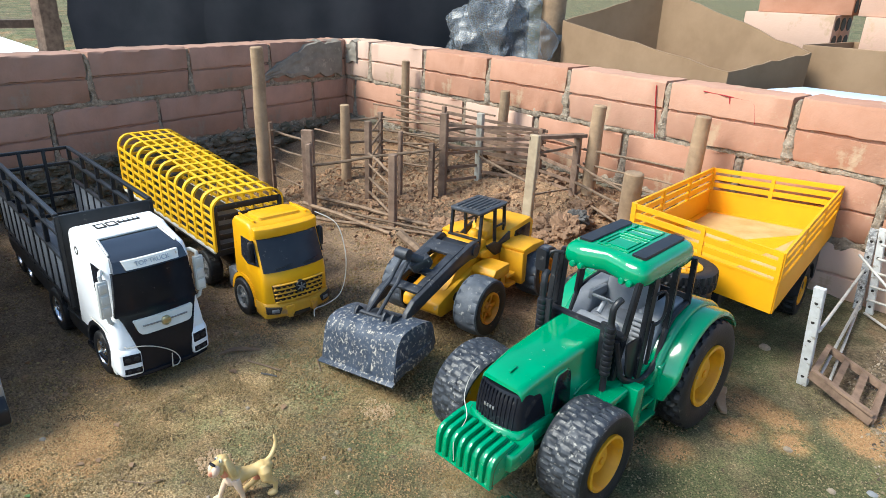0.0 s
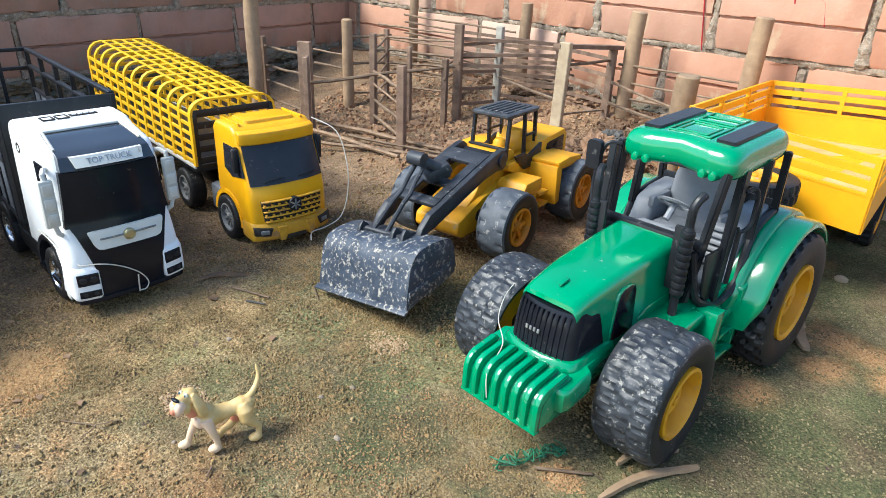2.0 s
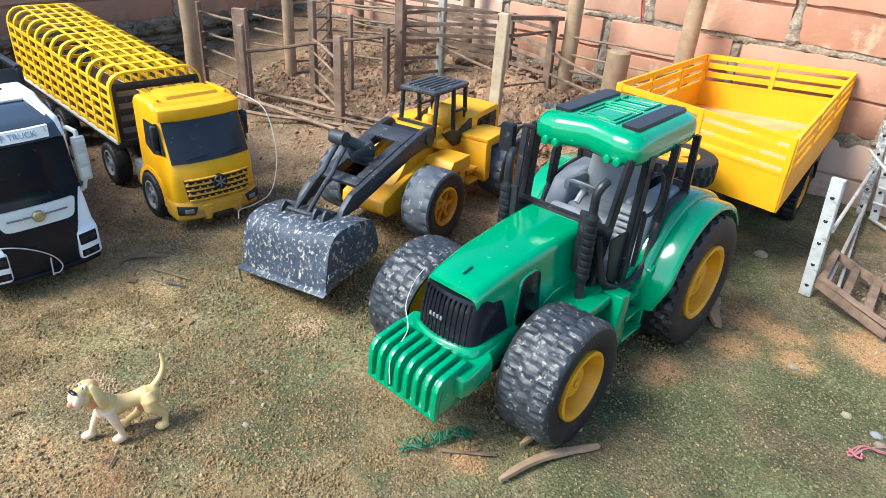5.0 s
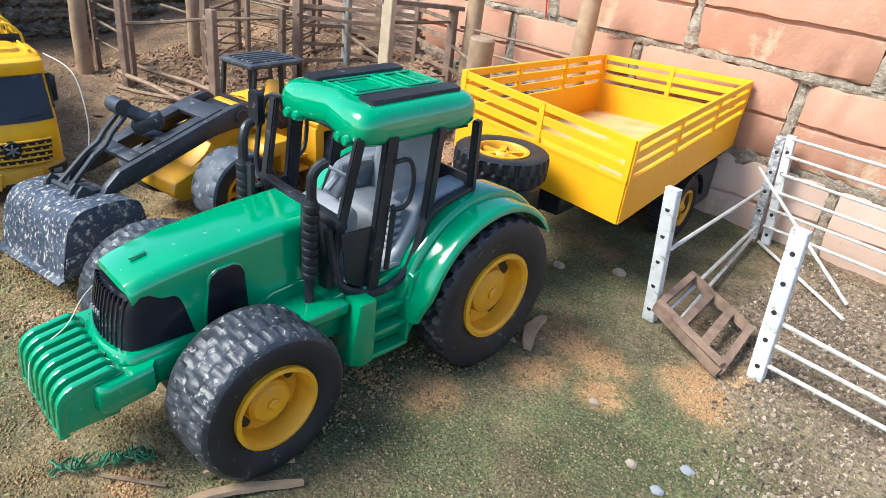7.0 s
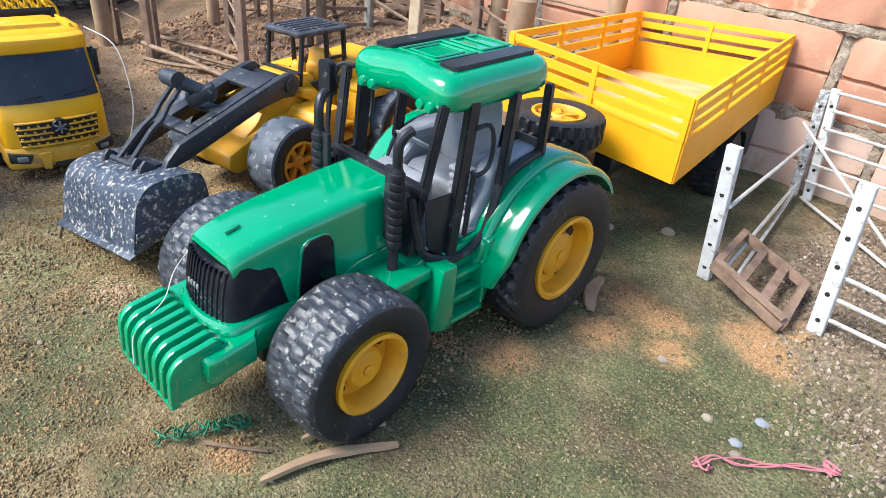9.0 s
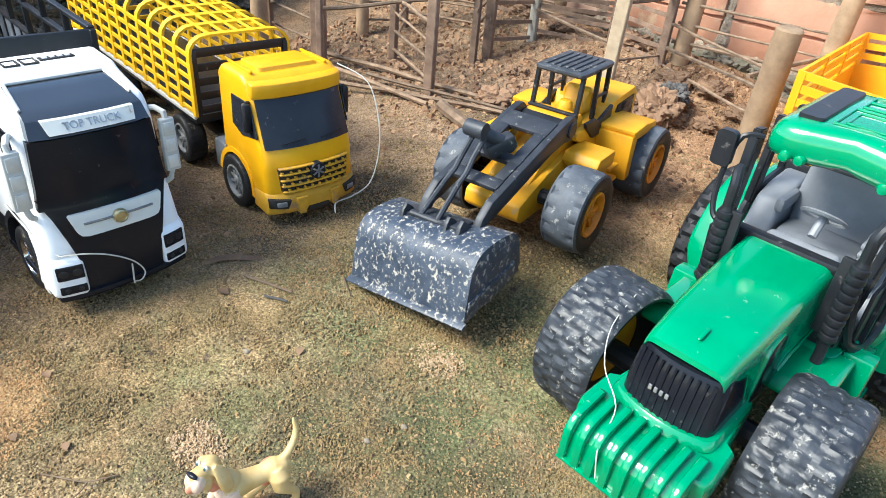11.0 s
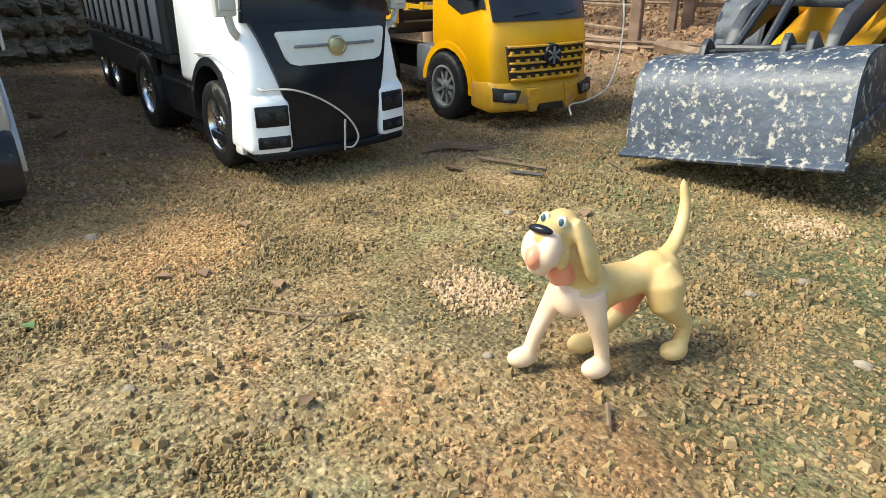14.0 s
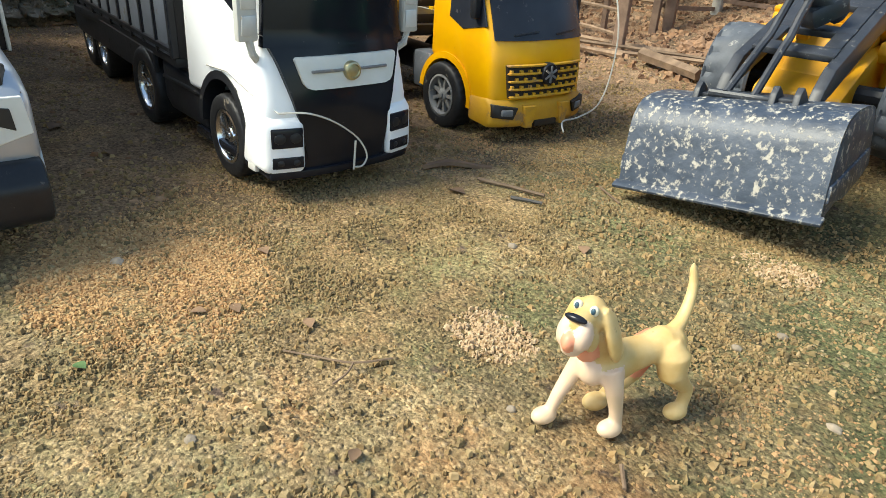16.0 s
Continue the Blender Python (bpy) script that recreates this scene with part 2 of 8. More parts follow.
M_ARM = mat("scuffed_black_arm", (0.016, 0.018, 0.023), (0.035, 0.038, 0.046), 50, 0.38, 0.6, dust=((0.22, 0.21, 0.19), 0.22, 160), bump=0.06, bscale=200)
M_ROOFGLOSS = mat("polished_black", (0.012, 0.014, 0.018), (0.02, 0.022, 0.027), 12, 0.04, 0.12, spec=0.7, coat=0.6)
M_LETTER = mat("raised_grey_letter", (0.30, 0.33, 0.38), None, 30, 0.4)
M_GOLD = mat("gold_badge", (0.52, 0.47, 0.30), (0.36, 0.32, 0.20), 60, 0.3, 0.4, metal=0.9)
M_SEAT = mat("grey_cab", (0.20, 0.21, 0.23), (0.27, 0.28, 0.30), 30, 0.4, 0.55, dust=(DUST, 0.12, 60))
M_GREYWHEEL = mat("grey_wheel", (0.22, 0.22, 0.22), (0.14, 0.14, 0.14), 60, 0.5, 0.7, dust=(DUST, 0.25, 90))
M_GLASSY = mat("smoked_pane", (0.017, 0.020, 0.028), (0.03, 0.033, 0.042), 10, 0.18, 0.34, dust=((0.10, 0.09, 0.08), 0.18, 90), spec=0.25)
M_BROWNBOX = mat("brown_panel", (0.32, 0.118, 0.033), (0.24, 0.085, 0.026), 12, 0.45, 0.6, dust=(DUST, 0.12, 40))
M_MAROON = mat("maroon_panel", (0.125, 0.048, 0.044), (0.09, 0.034, 0.032), 14, 0.45, 0.6)
M_MUDDY = mat("muddy_yellow", (0.66, 0.35, 0.015), (0.50, 0.25, 0.03), 30, 0.5, 0.7, dust=((0.32, 0.19, 0.08), 0.34, 60), bump=0.2)
M_CHIN = mat("warm_grey_plate", (0.66, 0.65, 0.6), (0.58, 0.57, 0.52), 25, 0.4, 0.5, dust=(DUST, 0.12, 70))
M_PLATE = mat("yellow_plate", (0.44, 0.34, 0.05), (0.34, 0.25, 0.04), 60, 0.5, 0.6)
M_INK = mat("dark_ink", (0.02, 0.016, 0.012), None, 50, 0.5)
M_RED = mat("red_paint", (0.42, 0.02, 0.02), (0.3, 0.015, 0.02), 70, 0.5)
M_WOOD = mat("weathered_wood", (0.235, 0.152, 0.102), (0.125, 0.078, 0.052), 45, 0.8, 0.9, bump=0.5, bscale=140, spread=0.25)
M_POLE = mat("pole_wood", (0.36, 0.24, 0.14), (0.24, 0.155, 0.09), 35, 0.75, 0.9, bump=0.4, bscale=120, spread=0.15)
M_STICK = mat("stick", (0.26, 0.175, 0.11), (0.14, 0.09, 0.056), 60, 0.8, 0.9, bump=0.4, bscale=160, spread=0.3)
M_RAW = mat("raw_wood", (0.50, 0.39, 0.25), (0.34, 0.25, 0.16), 30, 0.75, 0.9, bump=0.4, bscale=130)
M_PALEWOOD = mat("grey_wood", (0.36, 0.335, 0.28), (0.23, 0.205, 0.165), 40, 0.75, 0.9, bump=0.4, bscale=130, spread=0.12)
M_BRICK = mat("clay_brick", (0.50, 0.262, 0.168), (0.41, 0.195, 0.115), 9, 0.85, 0.95, bump=0.35, bscale=150, dust=((0.46, 0.315, 0.20), 0.30, 13), spread=0.10, alt=(0.55, 0.385, 0.295))
M_BRICKD = mat("red_clay_brick", (0.46, 0.255, 0.18), (0.34, 0.20, 0.14), 9, 0.85, 0.95, bump=0.35, bscale=150, dust=((0.28, 0.2, 0.15), 0.3, 12), spread=0.2)
M_MORTAR = mat("cement_mortar", (0.35, 0.275, 0.20), (0.18, 0.14, 0.098), 110, 0.9, 1.0, bump=1.0, bscale=330, dust=((0.46, 0.38, 0.29), 0.30, 200))
M_CEMENT = mat("smeared_cement", (0.27, 0.235, 0.19), (0.20, 0.17, 0.135), 25, 0.9, 1.0, bump=0.4, bscale=180, dust=((0.34, 0.29, 0.23), 0.3, 40))
M_FOOTING = mat("mossy_rubble", (0.20, 0.165, 0.125), (0.085, 0.082, 0.05), 22, 0.95, 1.0, bump=0.9, bscale=170, dust=((0.30, 0.255, 0.20), 0.3, 50))
M_WIRE = mat("pale_cord", (0.6, 0.57, 0.5), None, 50, 0.5)
M_METAL = mat("galvanised", (0.62, 0.61, 0.58), (0.5, 0.49, 0.46), 40, 0.45, 0.6, metal=0.3, dust=(DUST, 0.15, 80))
M_CARD = mat("cardboard", (0.28, 0.18, 0.103), (0.23, 0.145, 0.08), 10, 0.85, 0.95, bump=0.1)
M_CARDIN = mat("cardboard_inside", (0.22, 0.14, 0.085), (0.18, 0.11, 0.065), 10, 0.85, 0.95)
M_TARP = mat("dark_tarp", (0.008, 0.010, 0.014), (0.016, 0.017, 0.022), 6, 0.6, 0.85, bump=0.3, bscale=12, spec=0.12)
M_BLUE = mat("pale_blue_board", (0.55, 0.66, 0.78), (0.5, 0.6, 0.72), 8, 0.5, 0.6)
M_BAG = mat("clear_bag", (0.24, 0.26, 0.28), (0.10, 0.11, 0.12), 30, 0.2, 0.4, bump=1.0, bscale=35, alpha=0.5)
M_DOG = mat("cream_toy", (0.54, 0.345, 0.115), (0.62, 0.45, 0.21), 60, 0.38, 0.55, bump=0.05, dust=((0.34, 0.20, 0.085), 0.2, 60))
M_DOGPALE = mat("pale_toy", (0.70, 0.50, 0.37), (0.66, 0.48, 0.30), 45, 0.42, 0.55)
M_PINK = mat("salmon_toy", (0.70, 0.29, 0.17), (0.64, 0.22, 0.13), 60, 0.42, 0.5)
M_CREAM = mat("cream_eye", (0.68, 0.62, 0.46), None, 60, 0.4)
M_EYE = mat("dark_eye", (0.03, 0.075, 0.11), None, 60, 0.3)
M_PINKPLASTIC = mat("pink_plastic", (0.52, 0.16, 0.18), (0.40, 0.13, 0.15), 60, 0.5)
M_GREENROPE = mat("green_cord", (0.012, 0.15, 0.065), (0.01, 0.08, 0.038), 80, 0.6)
M_CLOD = mat("dry_earth", (0.245, 0.145, 0.084), (0.15, 0.088, 0.051), 40, 0.95, 1.0, bump=0.8, bscale=160, spread=0.2)
M_STONE = mat("pebble", (0.30, 0.245, 0.18), (0.2, 0.155, 0.11), 60, 0.85, 0.95, bump=0.4, spread=0.35)
M_LEAF = mat("dead_leaf", (0.22, 0.13, 0.07), (0.13, 0.08, 0.05), 60, 0.8, spread=0.3)

# ---- ground ----
WALL_Y, WALL_TOP, COURSE = 1.325, 0.326, 0.1165


def rise(x, y):
    """Height of the packed earth: flat in front, banked up towards the pen and the wall."""
    back = smooth((y - 0.58 - 0.3 * max(0.0, -0.45 - x)) / 0.2) * smooth((-0.33 - x) / 0.13)
    h = 0.026 * back + 0.028 * smooth((y - 1.12) / 0.16) * smooth((-0.33 - x) / 0.15) + 0.035 * smooth((y - 0.95) / 0.3) * smooth((-0.42 - x) / 0.2)
    return h + 0.003 * noise.noise((x * 5, y * 5, 0.3)) * smooth((y + 0.5) / 0.3)


def soil_material():
    m = bpy.data.materials.new("mossy_soil")
    m.use_nodes = True
    nt = m.node_tree
    L, N = nt.links.new, nt.nodes.new
    b = nt.nodes["Principled BSDF"]
    tc = N("ShaderNodeTexCoord")

    def nz(scale, detail=6, rough=0.65, off=0.0):
        n = N("ShaderNodeTexNoise")
        n.inputs["Scale"].default_value, n.inputs["Detail"].default_value, n.inputs["Roughness"].default_value = scale, detail, rough
        if off:
            mp = N("ShaderNodeMapping")
            mp.inputs["Location"].default_value = (off, off * 0.7, 0)
            L(tc.outputs["Object"], mp.inputs["Vector"])
            L(mp.outputs["Vector"], n.inputs["Vector"])
        else:
            L(tc.outputs["Object"], n.inputs["Vector"])
        return n.outputs["Fac"]

    def ramp(v, a, z):
        r = N("ShaderNodeMapRange")
        r.inputs["From Min"].default_value, r.inputs["From Max"].default_value = a, z
        L(v, r.inputs["Value"])
        return r.outputs["Result"]

    def mixc(f, a, c):
        x = N("ShaderNodeMix")
        x.data_type = "RGBA"
        L(f, x.inputs["Factor"])
        for s, v in (("A", a), ("B", c)):
            if isinstance(v, tuple):
                x.inputs[s].default_value = (*v, 1)
            else:
                L(v, x.inputs[s])
        return x.outputs["Result"]

    def times(a, c):
        x = N("ShaderNodeMath")
        x.operation = "MULTIPLY"
        L(a, x.inputs[0])
        if isinstance(c, float):
            x.inputs[1].default_value = c
        else:
            L(c, x.inputs[1])
        return x.outputs[0]
    fine = nz(430, 4, 0.75)
    earth = mixc(ramp(fine, 0.38, 0.62), (0.095, 0.07, 0.04), (0.27, 0.20, 0.115))
    moss = mixc(ramp(fine, 0.38, 0.62), (0.052, 0.060, 0.026), (0.165, 0.165, 0.075))
    col = mixc(ramp(nz(6.5, 8, 0.7), 0.47, 0.62), moss, earth)
    col = mixc(times(ramp(nz(4.2, 8, 0.72, 3.1), 0.54, 0.66), 0.75), col, mixc(ramp(fine, 0.4, 0.6), (0.24, 0.12, 0.05), (0.36, 0.2, 0.09)))
    # bare earth of the bank towards the wall
    sx = N("ShaderNodeSeparateXYZ")
    L(tc.outputs["Object"], sx.inputs[0])
    away = N("ShaderNodeVectorMath")
    away.operation = "DISTANCE"
    L(tc.outputs["Object"], away.inputs[0])
    away.inputs[1].default_value = (-0.5, 0.6, 0)
    drift = N("ShaderNodeMath")
    drift.operation = "SUBTRACT"
    L(nz(1.4, 4, 0.6, 7.7), drift.inputs[0])
    L(away.outputs["Value"], drift.inputs[1])
    home = ramp(drift.outputs[0], -1.9, -1.0)
    bank = times(home, ramp(sx.outputs["Y"], 0.58, 0.80))
    bank = times(bank, ramp(times(sx.outputs["X"], -1.0), 0.30, 0.48))
    col = mixc(bank, col, mixc(ramp(nz(40, 6), 0.35, 0.65), (0.18, 0.099, 0.051), (0.33, 0.197, 0.108)))
    # brown gravelly earth round the gate
    gate = times(ramp(sx.outputs["Y"], 0.86, 0.98), ramp(sx.outputs["X"], -0.16, -0.02))
    gate = times(times(gate, home), ramp(nz(14, 7, 0.7, 2.7), 0.28, 0.46))
    col = mixc(gate, col, mixc(ramp(nz(150, 5, 0.7), 0.36, 0.62), (0.095, 0.066, 0.042), (0.31, 0.225, 0.145)))
    # stains of orange sand
    for cx, cy, r in ((-0.129, 0.887, 0.035), (-0.119, 0.822, 0.03), (-0.084, 0.887, 0.03), (-0.062, 0.846, 0.026), (-0.025, 0.926, 0.03), (0.004, 0.912, 0.03), (-0.011, 0.963, 0.03), (-0.151, 0.726, 0.03)):
        dv = N("ShaderNodeVectorMath")
        dv.operation = "DISTANCE"
        L(tc.outputs["Object"], dv.inputs[0])
        dv.inputs[1].default_value = (cx, cy, 0)
        near = ramp(times(dv.outputs["Value"], -1.0), -r * 1.15, -r * 0.35)
        stain = times(near, ramp(nz(38, 7, 0.75, cx * 9), 0.39, 0.50))
        col = mixc(stain, col, mixc(ramp(fine, 0.4, 0.6), (0.34, 0.175, 0.07), (0.54, 0.32, 0.15)))
    # bare tan sand in front of the trucks
    front = times(ramp(times(sx.outputs["Y"], -1.0), -0.60, -0.34), ramp(nz(8, 8, 0.75, 1.4), 0.43, 0.60))
    speck = nz(640, 3, 0.75, 0.8)
    sand = mixc(ramp(speck, 0.38, 0.62), (0.085, 0.06, 0.03), (0.33, 0.245, 0.13))
    sand = mixc(times(ramp(nz(23, 6, 0.7, 4.4), 0.5, 0.62), 0.7), sand, mixc(ramp(speck, 0.4, 0.6), (0.22, 0.11, 0.045), (0.42, 0.245, 0.11)))
    col = mixc(times(front, home), col, sand)
    tawny = times(ramp(times(sx.outputs["Y"], -1.0), -0.50, -0.38), ramp(times(sx.outputs["X"], -1.0), 0.44, 0.58))
    col = mixc(times(times(tawny, home), ramp(nz(7, 6, 0.7, 8.8), 0.34, 0.62)), col, mixc(ramp(speck, 0.38, 0.62), (0.13, 0.07, 0.033), (0.40, 0.24, 0.115)))
    # plain brown tone over moss and sand from the truck fronts leftwards
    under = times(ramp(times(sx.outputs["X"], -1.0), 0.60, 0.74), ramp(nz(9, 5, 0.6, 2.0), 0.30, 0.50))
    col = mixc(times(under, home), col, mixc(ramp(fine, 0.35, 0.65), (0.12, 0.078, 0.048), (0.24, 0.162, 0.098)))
    col = mixc(ramp(nz(60, 5, 0.6, 5.0), 0.62, 0.72), col, (0.08, 0.055, 0.04))
    L(col, b.inputs["Base Color"])
    b.inputs["Roughness"].default_value = 0.95
    b.inputs["Specular IOR Level"].default_value = 0.2
    vo = N("ShaderNodeTexVoronoi")
    vo.inputs["Scale"].default_value = 260
    L(tc.outputs["Object"], vo.inputs["Vector"])
    cs = N("ShaderNodeSeparateColor")
    L(vo.outputs["Color"], cs.inputs[0])
    lump = times(ramp(cs.outputs[0], 0.62, 0.70), ramp(times(vo.outputs["Distance"], -1.0), -0.5, -0.15))
    col2 = mixc(times(lump, 0.55), col, mixc(cs.outputs[1], (0.40, 0.29, 0.17), (0.12, 0.085, 0.05)))
    gr = N("ShaderNodeTexVoronoi")
    gr.inputs["Scale"].default_value = 560
    L(tc.outputs["Object"], gr.inputs["Vector"])
    gs = N("ShaderNodeSeparateColor")
    L(gr.outputs["Color"], gs.inputs[0])
    tone = N("ShaderNodeMapRange")
    tone.inputs["To Min"].default_value, tone.inputs["To Max"].default_value = 0.62, 1.5
    L(gs.outputs[0], tone.inputs["Value"])
    shade = N("ShaderNodeMix")
    shade.data_type, shade.blend_type = "RGBA", "MULTIPLY"
    shade.inputs["Factor"].default_value = 1.0
    L(col2, shade.inputs["A"])
    broad = N("ShaderNodeMapRange")
    broad.inputs["From Min"].default_value, broad.inputs["From Max"].default_value = 0.36, 0.64
    broad.inputs["To Min"].default_value, broad.inputs["To Max"].default_value = 0.72, 1.2
    L(nz(15, 6, 0.65, 9.3), broad.inputs["Value"])
    wide = N("ShaderNodeMapRange")
    wide.inputs["From Min"].default_value, wide.inputs["From Max"].default_value = 0.40, 0.60
    wide.inputs["To Min"].default_value, wide.inputs["To Max"].default_value = 0.80, 1.22
    L(nz(4.5, 5, 0.6, 6.6), wide.inputs["Value"])
    calm = N("ShaderNodeMix")
    L(times(ramp(sx.outputs["X"], -0.42, -0.22), 0.6), calm.inputs["Factor"])
    L(tone.outputs["Result"], calm.inputs["A"])
    calm.inputs["B"].default_value = 0.92
    L(times(calm.outputs["Result"], times(broad.outputs["Result"], wide.outputs["Result"])), shade.inputs["B"])
    L(shade.outputs["Result"], b.inputs["Base Color"])
    dome = times(ramp(times(gr.outputs["Distance"], -1.0), -0.6, 0.0), gs.outputs[1])
    hsum = N("ShaderNodeMath")
    hsum.operation = "ADD"
    L(times(lump, 0.5), hsum.inputs[0])
    hs2 = N("ShaderNodeMath")
    hs2.operation = "ADD"
    L(times(nz(42, 8, 0.72), 1.2), hs2.inputs[0])
    L(times(nz(240, 5, 0.7, 6.0), 0.35), hs2.inputs[1])
    L(hs2.outputs[0], hsum.inputs[1])
    bp = N("ShaderNodeBump")
    bp.inputs["Strength"].default_value, bp.inputs["Distance"].default_value = 0.85, 0.003
    hs3 = N("ShaderNodeMath")
    hs3.operation = "ADD"
    L(hsum.outputs[0], hs3.inputs[0])
    L(times(dome, 0.45), hs3.inputs[1])
    L(hs3.outputs[0], bp.inputs["Height"])
    L(bp.outputs["Normal"], b.inputs["Normal"])
    return m


M_SOIL = soil_material()


def axis_steps(a, z, step, far):
    mid = list(np.arange(a, z + step / 2, step))
    out = [step * 1.6 ** k for k in range(1, 40)]
    tail = np.cumsum(out)
    tail = tail[tail < far]
    return [a - t for t in reversed(tail)] + mid + [z + t for t in tail]


gx, gy = axis_steps(-1.75, 0.55, 0.011, 400), axis_steps(-0.1, 1.75, 0.011, 400)
gv, gf = [], []
for yy in gy:
    for xx in gx:
        near = abs(xx) < 3 and abs(yy) < 3
        z = rise(xx, yy) + (0.0016 * noise.noise((xx * 38, yy * 38, 1.7)) + 0.0011 * noise.noise((xx * 90, yy * 90, 4.1)) if near else 0)
        gv.append((xx, yy, z))
nx = len(gx)
for j in range(len(gy) - 1):
    for i in range(nx - 1):
        k = j * nx + i
        gf.append((k, k + 1, k + nx + 1, k + nx))
gme = bpy.data.meshes.new("ground")
gme.from_pydata(gv, [], gf)
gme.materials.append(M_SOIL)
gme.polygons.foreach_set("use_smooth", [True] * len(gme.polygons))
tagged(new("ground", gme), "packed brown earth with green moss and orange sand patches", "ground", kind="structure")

# ---- brick walls ----


def brick_mesh(seed, material, length=0.228, depth=0.085, height=0.106):
    """A hollow clay block lying flat: long face with one deep groove and worn arrises."""
    rnd = random.Random(seed)
    h = height / 2
    prof = [(0.002, -h), (0.0, -h + 0.004), (0.0, -0.0035), (0.006, -0.002), (0.006, 0.0015), (0.0, 0.003), (0.0, h - 0.004), (0.002, h), (depth, h), (depth, -h)]
    n = 15
    loops = []
    for i in range(n):
        x = -length / 2 + length * i / (n - 1)
        e = 0.003 if i in (0, n - 1) else 0
        lp = []
        for k, (d, z) in enumerate(prof):
            w = 0.0010 * noise.noise((x * 14 + seed * 7, z * 30, seed)) if k < 8 else 0
            chip = rnd.uniform(0.001, 0.006) if k in (0, 1, 6, 7) and rnd.random() < (0.7 if i in (0, n - 1) else 0.18) else 0
            lp.append((x, d + w + e + chip, z + (rnd.uniform(-0.0012, 0.0012))))
        loops.append(lp)
    bm = bmesh.new()
    loft(bm, loops)
    return mesh_of(bm, "brick", material, 40)


def mortar_bed(bm, x0, x1, z, r, rnd, seed):
    """A ragged squeezed-out line of mortar along a bed joint."""
    n = int((x1 - x0) / 0.0055)
    loops = []
    for i in range(n + 1):
        x = x0 + (x1 - x0) * i / n
        k = r * max(0.3, 0.55 + 1.1 * noise.noise((x * 13, z * 9, seed)) + 0.7 * noise.noise((x * 47, z * 9, seed)) + 0.5 * noise.noise((x * 120, z * 9, seed)))
        o = 0.004 * noise.noise((x * 9, z * 5, seed + 4)) + 0.003 * noise.noise((x * 60, z, seed + 6))
        out = k * (0.5 + 0.7 * noise.noise((x * 31, z, seed + 2)))
        lp = []
        for d in range(0, 360, 30):
            a = radians(d)
            j = 1 + 0.3 * noise.noise((x * 90, d * 0.07, seed)) + rnd.uniform(-0.2, 0.2)
            lp.append((x + rnd.uniform(-0.0015, 0.0015), 0.007 - (0.003 + max(out, -0.004)) * 0.75 * j * max(0, math.cos(a)) + (0.012 if math.cos(a) < 0 else 0), z + o + (0.5 * r + k * 0.85) * math.sin(a) * j))
        loops.append(lp)
    loft(bm, loops)


def brick_wall(name, m, x0, x1, joints, pitch, gap, footing, label):
    """Local x runs along the wall, y into it, z up. joints: x of a head joint in odd and even courses. footing: x up to which rubble takes the place of the third course."""
    rnd = random.Random(len(name))
    bm = bmesh.new()
    box(bm, ((x0 + x1) / 2, 0.055, WALL_TOP / 2 - 0.05), (x1 - x0, 0.09, WALL_TOP + 0.07))
    wall = new(name, mesh_of(bm, name, M_MORTAR))
    wall.matrix_world = m
    tagged(wall, label, "wall", kind="structure")
    mb = bmesh.new()
    pieces = []
    for c in range(3):
        zt = WALL_TOP - c * COURSE
        zc = zt - 0.053
        x = joints[c % 2] + math.floor((x0 - joints[c % 2]) / pitch) * pitch
        while x < x1:
            a, b = max(x + gap * rnd.uniform(0.7, 1.2), x0), min(x + pitch - gap * rnd.uniform(0.7, 1.2), x1)
            if b - a > 0.03 and (c < 2 or a > footing):
                pieces.append(((a + b) / 2, zc, (b - a) / 0.228))
            if x0 < x < x1 and (c < 2 or x > footing):
                n = 18
                lp = []
                for i in range(n + 1):
                    z = zt - rnd.uniform(0.003, 0.006) - 0.105 * i / n
                    low = i / n
                    k = gap * (0.75 + 0.55 * low + 0.6 * noise.noise((x * 31, z * 34, c)) + 0.5 * noise.noise((x * 31, z * 110, c)))
                    o = 0.004 * noise.noise((x * 7, z * 60, c + 3))
                    dip = 0.011 - 0.007 * low
                    lp.append([(x + o + k * math.sin(t), dip - k * rnd.uniform(0.3, 0.75) * max(0, math.cos(t)) + (0.01 if math.cos(t) < 0 else 0), z) for t in (radians(d) for d in range(0, 360, 45))])
                loft(mb, lp)
            x += pitch
        mortar_bed(mb, x0, x1, zt - 0.1115, 0.0125 if c else 0.0078, rnd, c)
    part("mortar_joint", mb, M_MORTAR, wall, "lumpy grey cement squeezed from the joints")
    # rubble footing under the courses
    fb = bmesh.new()
    x = x0
    while x < min(x1, footing + 0.1):
        w = rnd.uniform(0.035, 0.085)
        for z in (0.086, 0.055, 0.022):
            st = bmesh.new()
            h = rnd.uniform(0.014, 0.021)
            o = Vector((x * 9, z * 70, 1))
            for v in bmesh.ops.create_icosphere(st, subdivisions=4, radius=1)["verts"]:
                p = v.co.normalized()
                k = 1 + 0.45 * noise.noise(p * 1.5 + o) + 0.22 * noise.noise(p * 5 + o) + 0.10 * noise.noise(p * 13 + o)
                v.co = Vector((x + w / 2 + p.x * w * 0.55 * k, 0.012 + p.y * 0.022 * k, z + rnd.uniform(-0.0006, 0.0006) + p.z * h * k))
            join_mesh(fb, st)
        x += w * 0.8
    part("footing_stone", fb, M_FOOTING, wall, "rough grey rubble footing", kind="stuff")
    return wall, pieces


